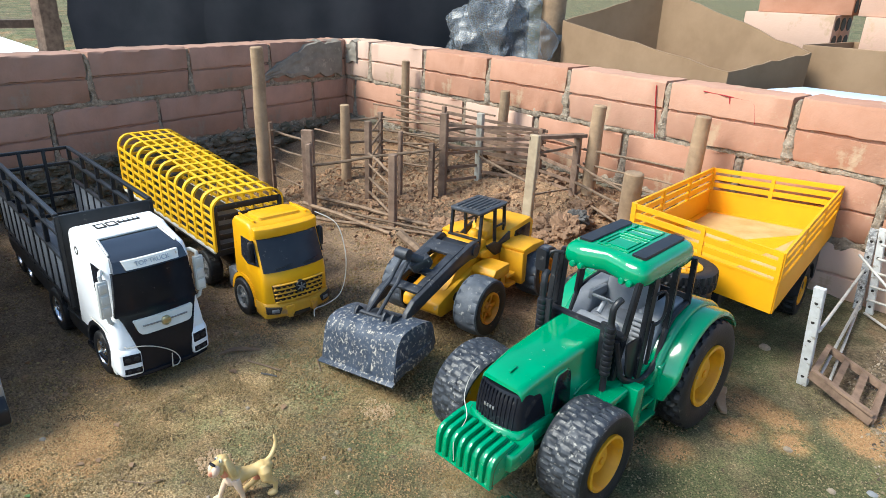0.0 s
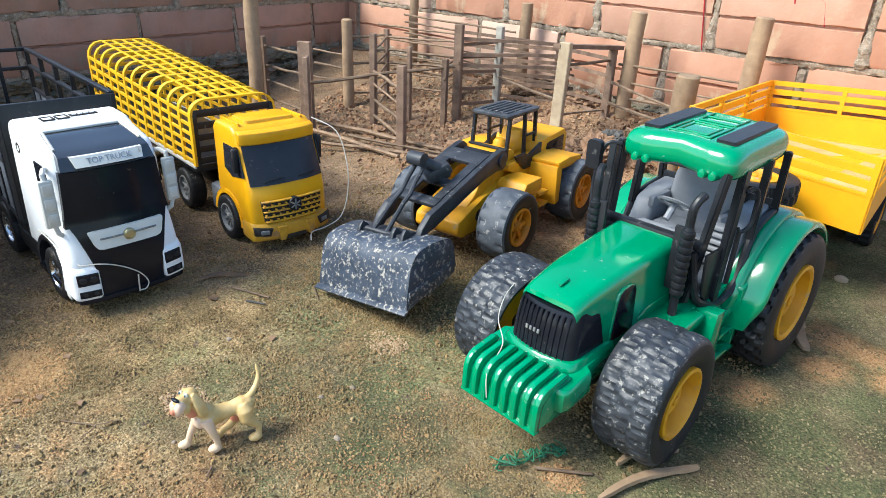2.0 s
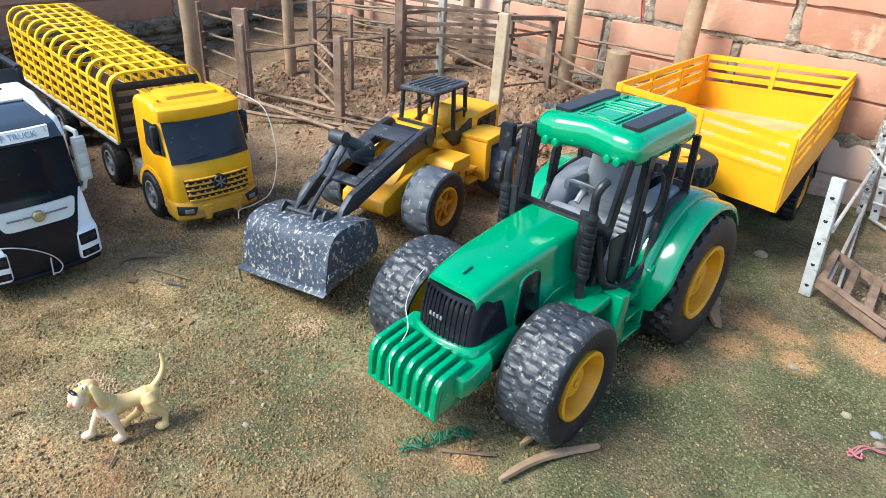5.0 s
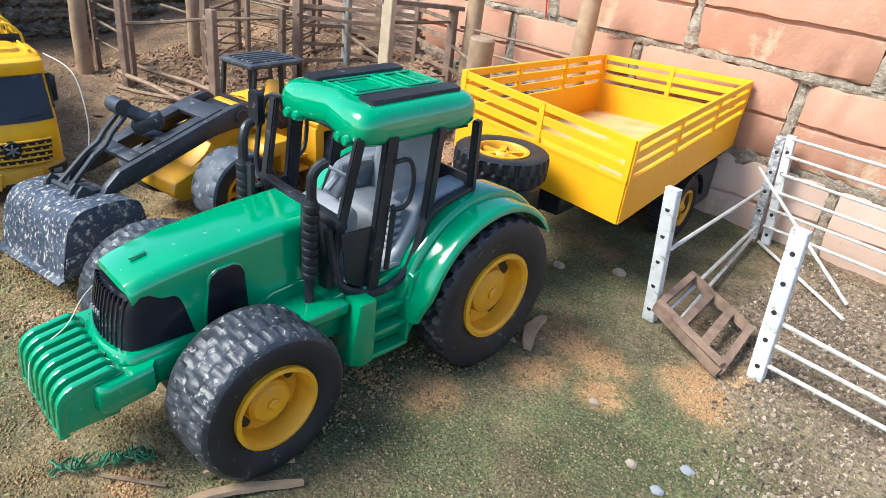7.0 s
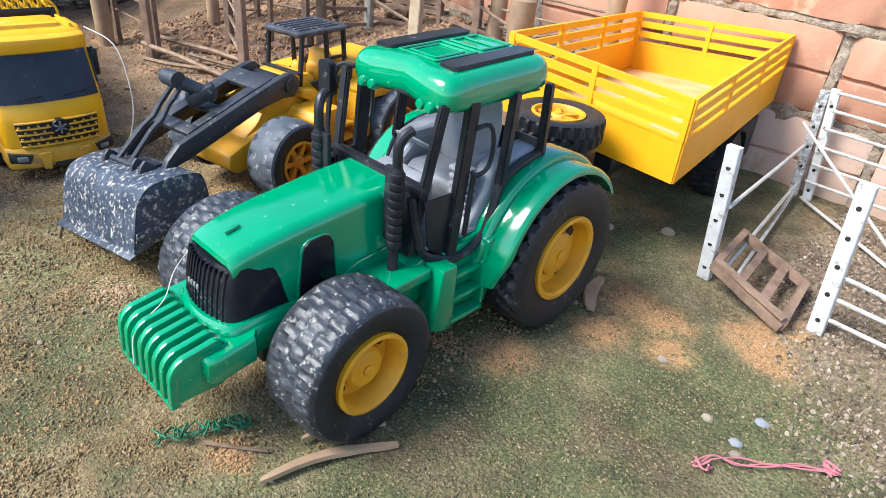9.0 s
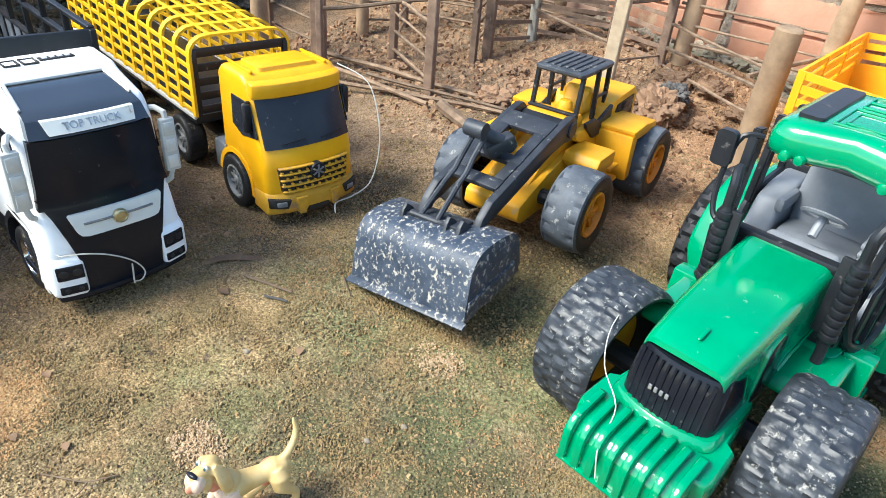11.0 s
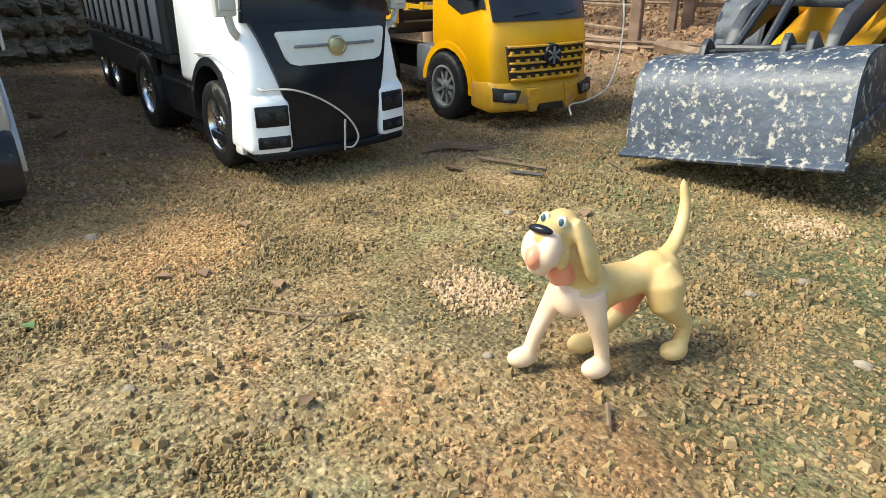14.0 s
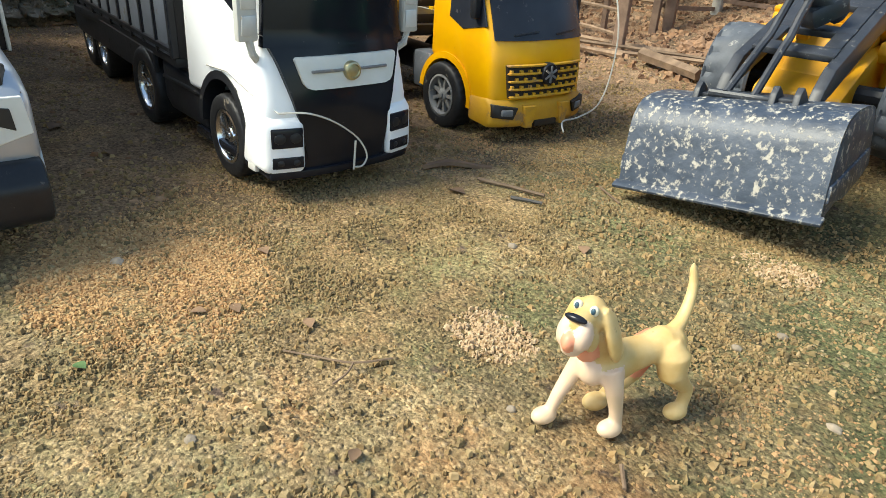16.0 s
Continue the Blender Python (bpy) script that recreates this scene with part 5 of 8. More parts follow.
def build_yellow_truck():
    T = thing("toy_cattle_truck", pose(-0.683, 0.568, 0.0, 0, 0, -1), "yellow plastic toy cattle truck with a slatted cage body", "truck")
    hw = 0.054
    # cab shell, open at the windscreen by a dark pane set in
    front = [(0.016, -0.004), (0.04, 0.0), (0.072, -0.002), (0.088, -0.006), (0.138, -0.026), (0.148, -0.034)]

    def xf(z):
        return lerp(front, z)
    bm = bmesh.new()
    prism(bm, [(-0.098, 0.062), (-0.098, 0.148), (-0.09, 0.157), (-0.045, 0.157), (-0.034, 0.15), (-0.028, 0.138), (-0.008, 0.088), (-0.004, 0.072), (-0.002, 0.04), (-0.006, 0.024), (-0.03, 0.024), (-0.034, 0.04), (-0.045, 0.058), (-0.06, 0.064), (-0.08, 0.063)], -hw, hw, 0.005, 3)
    bow(bm, hw, 0.010)
    cab = part("cab", bm, M_YELLOW, T)
    bm = bmesh.new()
    loft(bm, [[(-0.066 + p[0], p[1], z) for p in rrect(0.042 - o, 0.07 - o, 0.006)] for z, o in ((0.156, 0), (0.16, 0.002), (0.161, 0.006))])
    part("roof_hatch", bm, M_YELLOW, cab)
    for sy in (-1, 1):
        bm = bmesh.new()
        box(bm, (-0.068, sy * 0.043, 0.158), (0.05, 0.003, 0.003), 0.001)
        part("roof_ridge", bm, M_YELLOW, cab)
    bm = bmesh.new()
    prism(bm, [(-0.03, 0.136), (-0.024, 0.136), (-0.024, 0.15), (-0.034, 0.153)], -0.052, 0.052, 0.0015)
    bow(bm, hw, 0.010)
    part("sun_visor", bm, M_YELLOW, cab)
    zs = [0.088 + 0.047 * i / 5 for i in range(6)]
    bm = bmesh.new()
    strip(bm, zs, lambda z: -0.05 + 0.02 * (z - 0.088), lambda z: 0.05 - 0.02 * (z - 0.088), lambda z: -0.008 - (z - 0.088) * 0.4 + 0.0015, 0.004)
    bow(bm, hw, 0.010)
    ws = part("windscreen", bm, M_GLASSY, cab)
    for sy in (-0.02, 0.026):
        bm = bmesh.new()
        tube(bm, [(-0.008, sy - 0.014, 0.092), (-0.009, sy + 0.012, 0.0945)], 0.001, 5)
        bow(bm, hw, 0.010)
        part("wiper", bm, M_BLACK, ws)
    for sy in (-1, 1):
        bm = bmesh.new()
        prism(bm, [(-0.03, 0.132), (-0.068, 0.132), (-0.07, 0.1), (-0.05, 0.092), (-0.018, 0.098)], sy * (hw - 0.001), sy * (hw + 0.0007), 0.0004, 1)
        part("side_window", bm, M_GLASSY, cab)
        bm = bmesh.new()
        box(bm, (-0.03, sy * (hw + 0.004), 0.118), (0.008, 0.007, 0.03), 0.002)
        tube(bm, [(-0.034, sy * hw * 0.96, 0.132), (-0.03, sy * (hw + 0.004), 0.134)], 0.0015, 5)
        part("wing_mirror", bm, M_BLACK, cab)
        bm = bmesh.new()
        lps = []
        for a in range(-5, 186, 12):
            c, s = math.cos(radians(a)), math.sin(radians(a))
            lps.append([(-0.072 + rr * c, sy * yy, 0.03 + rr * s * 0.98) for rr, yy in ((0.04, hw - 0.012), (0.04, hw + 0.001), (0.034, hw + 0.001), (0.034, hw - 0.012))])
        loft(bm, lps)
        part("wheel_arch", bm, M_YELLOW, cab)
    # grille of three dark slots
    zs2 = [0.042 + 0.027 * i / 4 for i in range(5)]
    bm = bmesh.new()
    strip(bm, zs2, lambda z: -0.042 + 0.1 * (0.069 - z), lambda z: 0.042 - 0.1 * (0.069 - z), lambda z: xf(z) + 0.0006, 0.003)
    bow(bm, hw, 0.010)
    gr = part("grille", bm, M_INK, cab, "dark slotted grille")
    for k in range(5):
        z = 0.0432 + 0.0064 * k
        w = 0.042 - 0.1 * (0.069 - z)
        bm = bmesh.new()
        box(bm, (xf(z) + 0.0012, 0, z), (0.0045, 2 * w, 0.0018), 0.0004, seg=1)
        bow(bm, hw, 0.010)
        part("grille_bar", bm, M_MUDDY, gr)
        if k == 4:
            break
        bm = bmesh.new()
        for i in range(9):
            y = -w + 2 * w * (i + (0.25 if k % 2 else 0.75)) / 9
            box(bm, (xf(z) + 0.001, y, z + 0.0018), (0.0038, 0.0024, 0.0026), 0.0003, seg=1)
        bow(bm, hw, 0.010)
        part("grille_teeth", bm, M_MUDDY, gr)
    bm = bmesh.new()
    lathe(bm, [(0.001, 0.006), (0.0085, 0.006), (0.0095, 0.0045), (0.0095, 0.0)], (xf(0.06) + 0.0025, 0, 0.061), "x", 20)
    badge = part("round_badge", bm, M_BLACK, gr)
    bm = bmesh.new()
    for k in range(3):
        m = pose(xf(0.06) + 0.0089, 0, 0.061) @ Matrix.Rotation(radians(60 * k), 4, "X")
        bmesh.ops.create_cube(bm, size=1, matrix=m @ Matrix.Diagonal((0.0012, 0.0018, 0.014, 1)))
    part("badge_mark", bm, M_GREYWHEEL, badge)
    bm = bmesh.new()
    prism(bm, [(-0.03, 0.018), (-0.002, 0.016), (0.003, 0.02), (0.002, 0.036), (-0.004, 0.042), (-0.03, 0.04)], -hw - 0.001, hw + 0.001, 0.003)
    bow(bm, hw, 0.010)
    bp = part("bumper", bm, M_MUDDY, T, "mud-stained yellow bumper")
    for sy in (-1, 1):
        bm = bmesh.new()
        prism(bm, [(sy * 0.032, 0.0345), (sy * 0.054, 0.0375), (sy * 0.054, 0.0265), (sy * 0.036, 0.0245)], -0.004, 0.0046, 0.0006, 1, "yz")
        bow(bm, hw, 0.010)
        lampr = part("lamp_recess", bm, M_INK, bp, "dark lamp recess")
        bm = bmesh.new()
        box(bm, (0.0044, sy * 0.0425, 0.0305), (0.003, 0.010, 0.0055), 0.001)
        bow(bm, hw, 0.010)
        part("headlight", bm, M_GREYWHEEL, lampr)
        bm = bmesh.new()
        prism(bm, [(sy * 0.014, 0.036), (sy * 0.027, 0.036), (sy * 0.024, 0.0165), (sy * 0.017, 0.0165)], -0.002, 0.0056, 0.0008, 1, "yz")
        bow(bm, hw, 0.010)
        part("bumper_rib", bm, M_MUDDY, bp)
    bm = bmesh.new()
    box(bm, (0.0022, 0, 0.0195), (0.005, 0.026, 0.0055), 0.001)
    bow(bm, hw, 0.010)
    part("bumper_slot", bm, M_INK, bp)
    # chassis
    bm = bmesh.new()
    box(bm, (-0.32, 0, 0.042), (0.48, 0.04, 0.02), 0.003)
    box(bm, (-0.125, 0.03, 0.045), (0.045, 0.022, 0.024), 0.003)
    box(bm, (-0.125, -0.03, 0.045), (0.045, 0.022, 0.024), 0.003)
    part("chassis", bm, M_BLACK, T)
    for sy in (-1, 1):
        bm = bmesh.new()
        box(bm, (-0.113, sy * 0.043, 0.046), (0.028, 0.02, 0.034), 0.003)
        part("fuel_tank", bm, M_LOADTYRE, T, "dull bluish grey tank behind the cab")
    cab_wheels(T, (-0.074, -0.215, -0.42, -0.485), 0.047, 0.030, 0.022, M_DARKRUBBER, M_GREYWHEEL)
    # cage body
    x0, x1, cw, zb, zt = -0.152, -0.585, 0.060, 0.080, 0.166
    bm = bmesh.new()
    box(bm, ((x0 + x1) / 2, 0, zb - 0.005), (x0 - x1, 2 * cw, 0.01), 0.001)
    cage = part("cage_floor", bm, M_BLACK, T, "black bed under the cage")
    ns = 12
    for i in range(ns + 1):
        x = x0 + (x1 - x0) * i / ns
        bm = bmesh.new()
        path = [(x, -cw, zb), (x, -cw, zt)] + [(x, -cw + 0.022 - 0.022 * math.cos(radians(a)), zt + 0.024 * math.sin(radians(a))) for a in (22, 45, 68, 90)]
        path += [(-0 + p[0], -p[1], p[2]) for p in reversed(path)]
        rows = []
        for k, p in enumerate(path):
            q0, q1 = Vector(path[max(k - 1, 0)]), Vector(path[min(k + 1, len(path) - 1)])
            d = (q1 - q0).normalized()
            nrm = Vector((0, d.z, -d.y))
            c = Vector(p)
            rows.append([c + Vector((s * 0.0042, 0, 0)) + nrm * t for s, t in ((-1, 0.0016), (1, 0.0016), (1, -0.0016), (-1, -0.0016))])
        loft(bm, rows)
        part("hoop", bm, M_CAGE, cage)
    for sy in (-1, 1):
        for k in range(6):
            z = zb + 0.006 + k * 0.0158
            bm = bmesh.new()
            box(bm, ((x0 + x1) / 2, sy * cw, z), (x0 - x1 + 0.006, 0.0024, 0.0062), 0.0005, seg=1)
            part("slat", bm, M_CAGE, cage)
    for y in (-0.034, -0.017, 0.0, 0.017, 0.034):
        bm = bmesh.new()
        box(bm, ((x0 + x1) / 2, y, zt + 0.0245), (x0 - x1, 0.0045, 0.0022), 0.0004, seg=1)
        part("roof_bar", bm, M_CAGE, cage)
    for sy in (-1, 1):
        bm = bmesh.new()
        box(bm, ((x0 + x1) / 2, sy * cw, zb - 0.002), (x0 - x1, 0.004, 0.005), 0.0008, seg=1)
        part("cage_sill", bm, M_GREYP, cage, "dusty pale sill under the slats")
    for k in range(5):
        bm = bmesh.new()
        box(bm, (x0 + 0.001, 0, zb + 0.008 + 0.02 * k), (0.004, 2 * cw - 0.004, 0.011 if k != 4 else 0.012), 0.001)
        part("front_board", bm, M_BLACK, cage)
    for sy in (-1, 1):
        bm = bmesh.new()
        box(bm, (x0 + 0.001, sy * (cw - 0.004), (zb + zt) / 2 + 0.003), (0.006, 0.007, zt - zb + 0.006), 0.001)
        part("front_stake", bm, M_BLACK, cage)
    for k in range(6):
        bm = bmesh.new()
        box(bm, (x1, 0, zb + 0.006 + k * 0.0158), (0.0026, 2 * cw, 0.0062), 0.0005, seg=1)
        part("tail_slat", bm, M_CAGE, cage)
    # the cage stands lower towards the cab
    for ob in (cage, *cage.children):
        for v in ob.data.vertices:
            v.co.z -= 0.017 * min(max((v.co.x - x1) / (x0 - x1), 0), 1) * max(v.co.z - zb, 0) / (zt - zb)
    # loop of cord at the nose
    bm = bmesh.new()
    pts = [(-0.04, 0.056, 0.155), (-0.01, 0.075, 0.14), (0.005, 0.08, 0.10), (0.008, 0.078, 0.06), (0.01, 0.065, 0.03), (0.01, 0.04, 0.02), (0.01, 0.02, 0.018), (0.02, 0.012, 0.012)]
    tube(bm, bend(pts), 0.0008, 5)
    part("cord", bm, M_WIRE, T, "thin pale pull cord")
    return T


build_yellow_truck()


M_ORANGE = mat("orange_print", (0.70, 0.16, 0.05), (0.6, 0.12, 0.04), 60, 0.5)


def build_white_truck():
    T = thing("toy_semi_truck", pose(-0.660, 0.358, 0.0, 0, 0, 4) @ Matrix.Diagonal((0.92, 0.92, 0.92, 1)), "white and glossy black plastic toy lorry with a black open trailer", "truck")
    hw = 0.058
    prof = [(0.012, -0.004), (0.03, 0.0), (0.062, 0.0), (0.09, -0.004), (0.106, -0.008), (0.160, -0.0115), (0.176, -0.021), (0.1885, -0.074)]

    def xf(z):
        return lerp(prof, z)
    bm = bmesh.new()
    prism(bm, [(-0.135, 0.05), (-0.135, 0.186), (-0.128, 0.1965), (-0.086, 0.194), (-0.076, 0.1885), (-0.026, 0.177), (-0.0145, 0.158), (-0.0105, 0.106), (-0.005, 0.085), (0.0, 0.06), (0.0, 0.03), (-0.004, 0.014), (-0.03, 0.014), (-0.034, 0.044), (-0.045, 0.062), (-0.07, 0.07), (-0.094, 0.062), (-0.104, 0.05)], -hw, hw, 0.006, 3)
    bow(bm, hw, 0.009)
    cab = part("cab", bm, M_WHITE, T)

    def band(name, z0, z1, table, d, th, material, parent, label="", n=10):
        bm = bmesh.new()
        zs = [z0 + (z1 - z0) * i / n for i in range(n + 1)]
        strip(bm, zs, lambda z: -lerp(table, z), lambda z: lerp(table, z), lambda z: xf(z) + d, th)
        bow(bm, hw, 0.009)
        return part(name, bm, material, parent, label)
    mask = band("front_mask", 0.02, 0.108, [(0.02, 0.03), (0.045, 0.034), (0.07, 0.041), (0.09, 0.0475), (0.108, 0.0555)], 0.0025, 0.01, M_GLOSS, cab, "glossy black front mask")
    band("windscreen", 0.1, 0.160, [(0.1, 0.0555), (0.160, 0.051)], 0.003, 0.01, M_GLOSS, cab, "black opaque windscreen")
    band("roof_panel", 0.1615, 0.188, [(0.1615, 0.0495), (0.176, 0.047), (0.188, 0.043)], 0.005, 0.014, M_ROOFGLOSS, cab, "polished black roof panel")
    for sy in (-1, 1):
        bm = bmesh.new()
        tube(bm, [(-0.072, sy * 0.041, 0.1895), (-0.03, sy * 0.045, 0.1798)], 0.0016, 6)
        part("roof_trim", bm, M_METAL, cab)
    bm = bmesh.new()
    tube(bm, [(-0.072, -0.041, 0.1895), (-0.072, 0.041, 0.1895)], 0.0016, 6)
    part("roof_trim", bm, M_METAL, cab)
    sign = band("sign_panel", 0.1645, 0.1752, [(0.1645, 0.035), (0.1752, 0.0375)], 0.009, 0.006, M_CHIN, cab, "pale lettered sign panel", 3)
    words("lettering", "TOP TRUCK", 0.0085, M_LETTER, sign, pose(xf(0.17) + 0.0125, 0, 0.1698, 62, 0, 90))
    # chin plate, badge
    plate = band("chin_plate", 0.0725, 0.094, [(0.0725, 0.028), (0.0735, 0.0325), (0.077, 0.0355), (0.0925, 0.0405), (0.094, 0.039)], 0.0055, 0.004, M_CHIN, mask, "pale grey chin plate", 16)
    plate.matrix_local = pose(0, 0.0025, 0)
    bm = bmesh.new()
    box(bm, (xf(0.084) + 0.006, 0, 0.0845), (0.002, 0.062, 0.002), 0.0006)
    bow(bm, hw, 0.009)
    part("plate_groove", bm, M_GREYWHEEL, plate)
    bm = bmesh.new()
    lathe(bm, [(0.001, 0.0025), (0.0045, 0.002), (0.005, 0.003), (0.0062, 0.0025), (0.0068, 0.001), (0.0068, -0.002)], (xf(0.083) + 0.0095, 0, 0.0835), "x", 20)
    part("round_badge", bm, M_GOLD, plate, "round gold badge")
    # bumper corners with dark lamps
    for sy in (-1, 1):
        bm = bmesh.new()
        prism(bm, [(-0.034, 0.016), (0.003, 0.015), (0.005, 0.02), (0.0045, 0.05), (-0.004, 0.058), (-0.024, 0.056)], sy * 0.033, sy * (hw + 0.001), 0.004, 3)
        bow(bm, hw, 0.009)
        c = part("bumper_corner", bm, M_WHITE, T)
        for z, h in ((0.041, 0.014), (0.0235, 0.0085)):
            bm = bmesh.new()
            box(bm, (0.0035, sy * 0.045, z), (0.004, 0.02, h), 0.001)
            bow(bm, hw, 0.009)
            lampb = part("lamp", bm, M_GLOSS, c)
            bm = bmesh.new()
            for k in (-1, 1):
                lathe(bm, [(0.001, 0.0075), (h * 0.26, 0.007), (h * 0.3, 0.005)], (-0.0012, sy * 0.045 + k * 0.005, z), "x", 10)
            bow(bm, hw, 0.009)
            part("lamp_lens", bm, M_BLACK, lampb)
        bm = bmesh.new()
        prism(bm, [(-0.03, 0.165), (-0.06, 0.165), (-0.06, 0.125), (-0.045, 0.118), (-0.018, 0.128)], sy * (hw - 0.001), sy * (hw + 0.0008), 0.0004, 1)
        part("side_window", bm, M_GLOSS, cab)
        # tall mirrors
        bm = bmesh.new()
        box(bm, (-0.012, sy * (hw + 0.007), 0.130), (0.007, 0.014, 0.052), 0.0018)
        mir = part("wing_mirror", bm, M_GREYP, cab, "tall pale grey mirror")
        bm = bmesh.new()
        tube(bm, [(-0.034, sy * (hw - 0.004), 0.161), (-0.022, sy * (hw + 0.003), 0.164), (-0.014, sy * (hw + 0.007), 0.161), (-0.012, sy * (hw + 0.007), 0.153)], 0.0028, 8)
        part("mirror_arm", bm, M_GREYP, mir)
        bm = bmesh.new()
        tube(bm, [(-0.011, sy * (hw + 0.006), 0.106), (-0.012, sy * (hw + 0.003), 0.096), (-0.017, sy * (hw - 0.003), 0.09)], 0.0026, 8)
        part("mirror_arm", bm, M_GREYP, mir)
        bm = bmesh.new()
        for k in range(3):
            box(bm, (-0.0083, sy * (hw + 0.007), 0.114 + 0.0163 * k), (0.0016, 0.01, 0.0125), 0.0008)
        part("mirror_face", bm, M_METAL, mir)
        # stickers down the side
        if sy < 0:
            for k, (z, w_, m_) in enumerate(((0.168, 0.012, M_INK), (0.150, 0.008, M_GREYWHEEL), (0.133, 0.009, M_GREYWHEEL), (0.114, 0.011, M_ORANGE), (0.1025, 0.010, M_INK))):
                bm = bmesh.new()
                if k == 3:
                    prism(bm, [(-0.114, z - 0.005), (-0.102, z - 0.005), (-0.101, z + 0.007), (-0.105, z + 0.003), (-0.108, z + 0.005), (-0.111, z + 0.003), (-0.115, z + 0.007)], -hw - 0.0008, -hw + 0.001)
                elif k == 4:
                    for q in range(3):
                        box(bm, (-0.108, -hw - 0.0002, z + 0.003 - 0.003 * q), (0.013 - 0.002 * q, 0.0012, 0.0018))
                else:
                    lathe(bm, [(w_ * 0.34, -hw - 0.0006), (w_ * 0.5, -hw - 0.0006), (w_ * 0.5, -hw + 0.001), (w_ * 0.34, -hw + 0.001)], (-0.108, 0, z), "y", 16)
                part("sticker", bm, m_, cab, "small printed sticker")
        bm = bmesh.new()
        lps = []
        for a in range(-8, 189, 12):
            cc, s = math.cos(radians(a)), math.sin(radians(a))
            lps.append([(-0.070 + rr * cc, sy * yy, 0.032 + rr * s) for rr, yy in ((0.042, hw - 0.014), (0.042, hw + 0.0005), (0.036, hw + 0.0005), (0.035, hw - 0.014))])
        loft(bm, lps)
        part("wheel_arch", bm, M_BLACK, cab)
    bm = bmesh.new()
    prism(bm, [(-0.13, 0.012), (0.003, 0.01), (0.004, 0.0165), (-0.02, 0.018), (-0.13, 0.02)], -hw + 0.002, hw - 0.002, 0.002)
    box(bm, (-0.005, 0, 0.03), (0.012, 0.066, 0.03), 0.002)
    bow(bm, hw, 0.009)
    lip = part("bumper_lip", bm, M_GLOSS, T)
    for sy in (-1, 1):
        part("marker_lamp", box(bmesh.new(), (-0.024, sy * (hw - 0.001), 0.0155), (0.012, 0.004, 0.006), 0.001), M_CHIN, lip, "small pale marker lamp")
    # roof sticker: plain outlined and solid bars
    bm = bmesh.new()
    for cy in (-0.024, -0.0085):
        for dx, dy, sx, sy in ((0.0075, 0, 0.0016, 0.013), (-0.0075, 0, 0.0016, 0.013), (0, 0.0058, 0.015, 0.0016), (0, -0.0058, 0.015, 0.0016)):
            box(bm, (-0.106 + dx, cy + dy, 0.1957), (sx, sy, 0.0014), 0, (0, -2, 0))
    box(bm, (-0.108, 0.0155, 0.1955), (0.010, 0.030, 0.0014), 0.0003, (0, -2, 0))
    st = part("roof_sticker", bm, M_INK, cab, "dark printed marks on the roof")
    bm = bmesh.new()
    for k in range(4):
        box(bm, (-0.108, 0.0055 + 0.0066 * k, 0.1965), (0.005, 0.0038, 0.001), 0, (0, -2, 0))
    part("sticker_bars", bm, M_WHITE, st)
    # chassis, tanks
    for sy in (-1, 1):
        bm = bmesh.new()
        prism(bm, [(-0.112, 0.018), (-0.112, 0.056), (-0.204, 0.060), (-0.204, 0.026), (-0.19, 0.018)], sy * 0.040, sy * (hw - 0.001), 0.004, 3)
        tank = part("side_tank", bm, M_BLACK, T, "black moulded side tank")
        part("tank_rib", box(bmesh.new(), (-0.158, sy * (hw - 0.0005), 0.046), (0.084, 0.003, 0.003), 0.001), M_BLACK, tank)
    bm = bmesh.new()
    box(bm, (-0.33, 0, 0.052), (0.52, 0.05, 0.024), 0.003)
    box(bm, (-0.16, 0, 0.045), (0.07, 0.108, 0.05), 0.004)
    box(bm, (-0.34, 0, 0.062), (0.36, 0.09, 0.01), 0.002)
    part("chassis", bm, M_BLACK, T)
    cab_wheels(T, (-0.070,), 0.0490, 0.032, 0.024, M_DARKRUBBER, M_CHROME)
    cab_wheels(T, (-0.245,), 0.049, 0.035, 0.024, M_DARKRUBBER, M_CHROME)
    cab_wheels(T, (-0.45, -0.525), 0.049, 0.035, 0.024, M_DARKRUBBER, M_CHROME)
    for ob in [c for c in T.children if c.name.startswith("wheel") and c.name.split(".")[0] == "wheel"][-4:]:
        ob.matrix_local = pose(-0.142, 0, 0, 0, 0, -4) @ pose(0.142, 0, 0)
    # open trailer: front bulkhead, framed sides
    x0, x1, cw, zb, zt = -0.146, -0.565, 0.0635, 0.076, 0.215
    bm = bmesh.new()
    box(bm, ((x0 + x1) / 2, 0, zb - 0.004), (x0 - x1, 2 * cw, 0.008), 0.001)
    bed = part("trailer_bed", bm, M_BLACK, T)
    bed.matrix_local = pose(x0, 0, 0, 0, 0, -4) @ pose(-x0, 0, 0)
    bm = bmesh.new()
    box(bm, (x0, 0, (zb + zt) / 2), (0.006, 2 * cw, zt - zb), 0.0015)
    part("bulkhead", bm, M_BLACK, bed)
    bm = bmesh.new()
    box(bm, ((x0 + x1) / 2, 0, zb + 0.0012), (x0 - x1 - 0.014, 2 * cw - 0.012, 0.0018), 0.0004, seg=1)
    part("floor_sheet", bm, M_SIDE, bed, "dusty grey floor sheet")
    for sy in (-1, 1):
        bm = bmesh.new()
        box(bm, ((x0 + x1) / 2, sy * cw, zb + 0.036), (x0 - x1, 0.003, 0.072), 0.0006, seg=1)
        part("side_panel", bm, M_SIDE, bed)
        bm = bmesh.new()
        prism(bm, [(x0 - 0.065, 0.044), (x0 - 0.065, zb - 0.006), (x1, zb - 0.006), (x1, 0.050), (x1 + 0.02, 0.040)], sy * (cw - 0.004), sy * (cw + 0.001), 0.001, 1)
        part("side_skirt", bm, M_BLACK, bed)
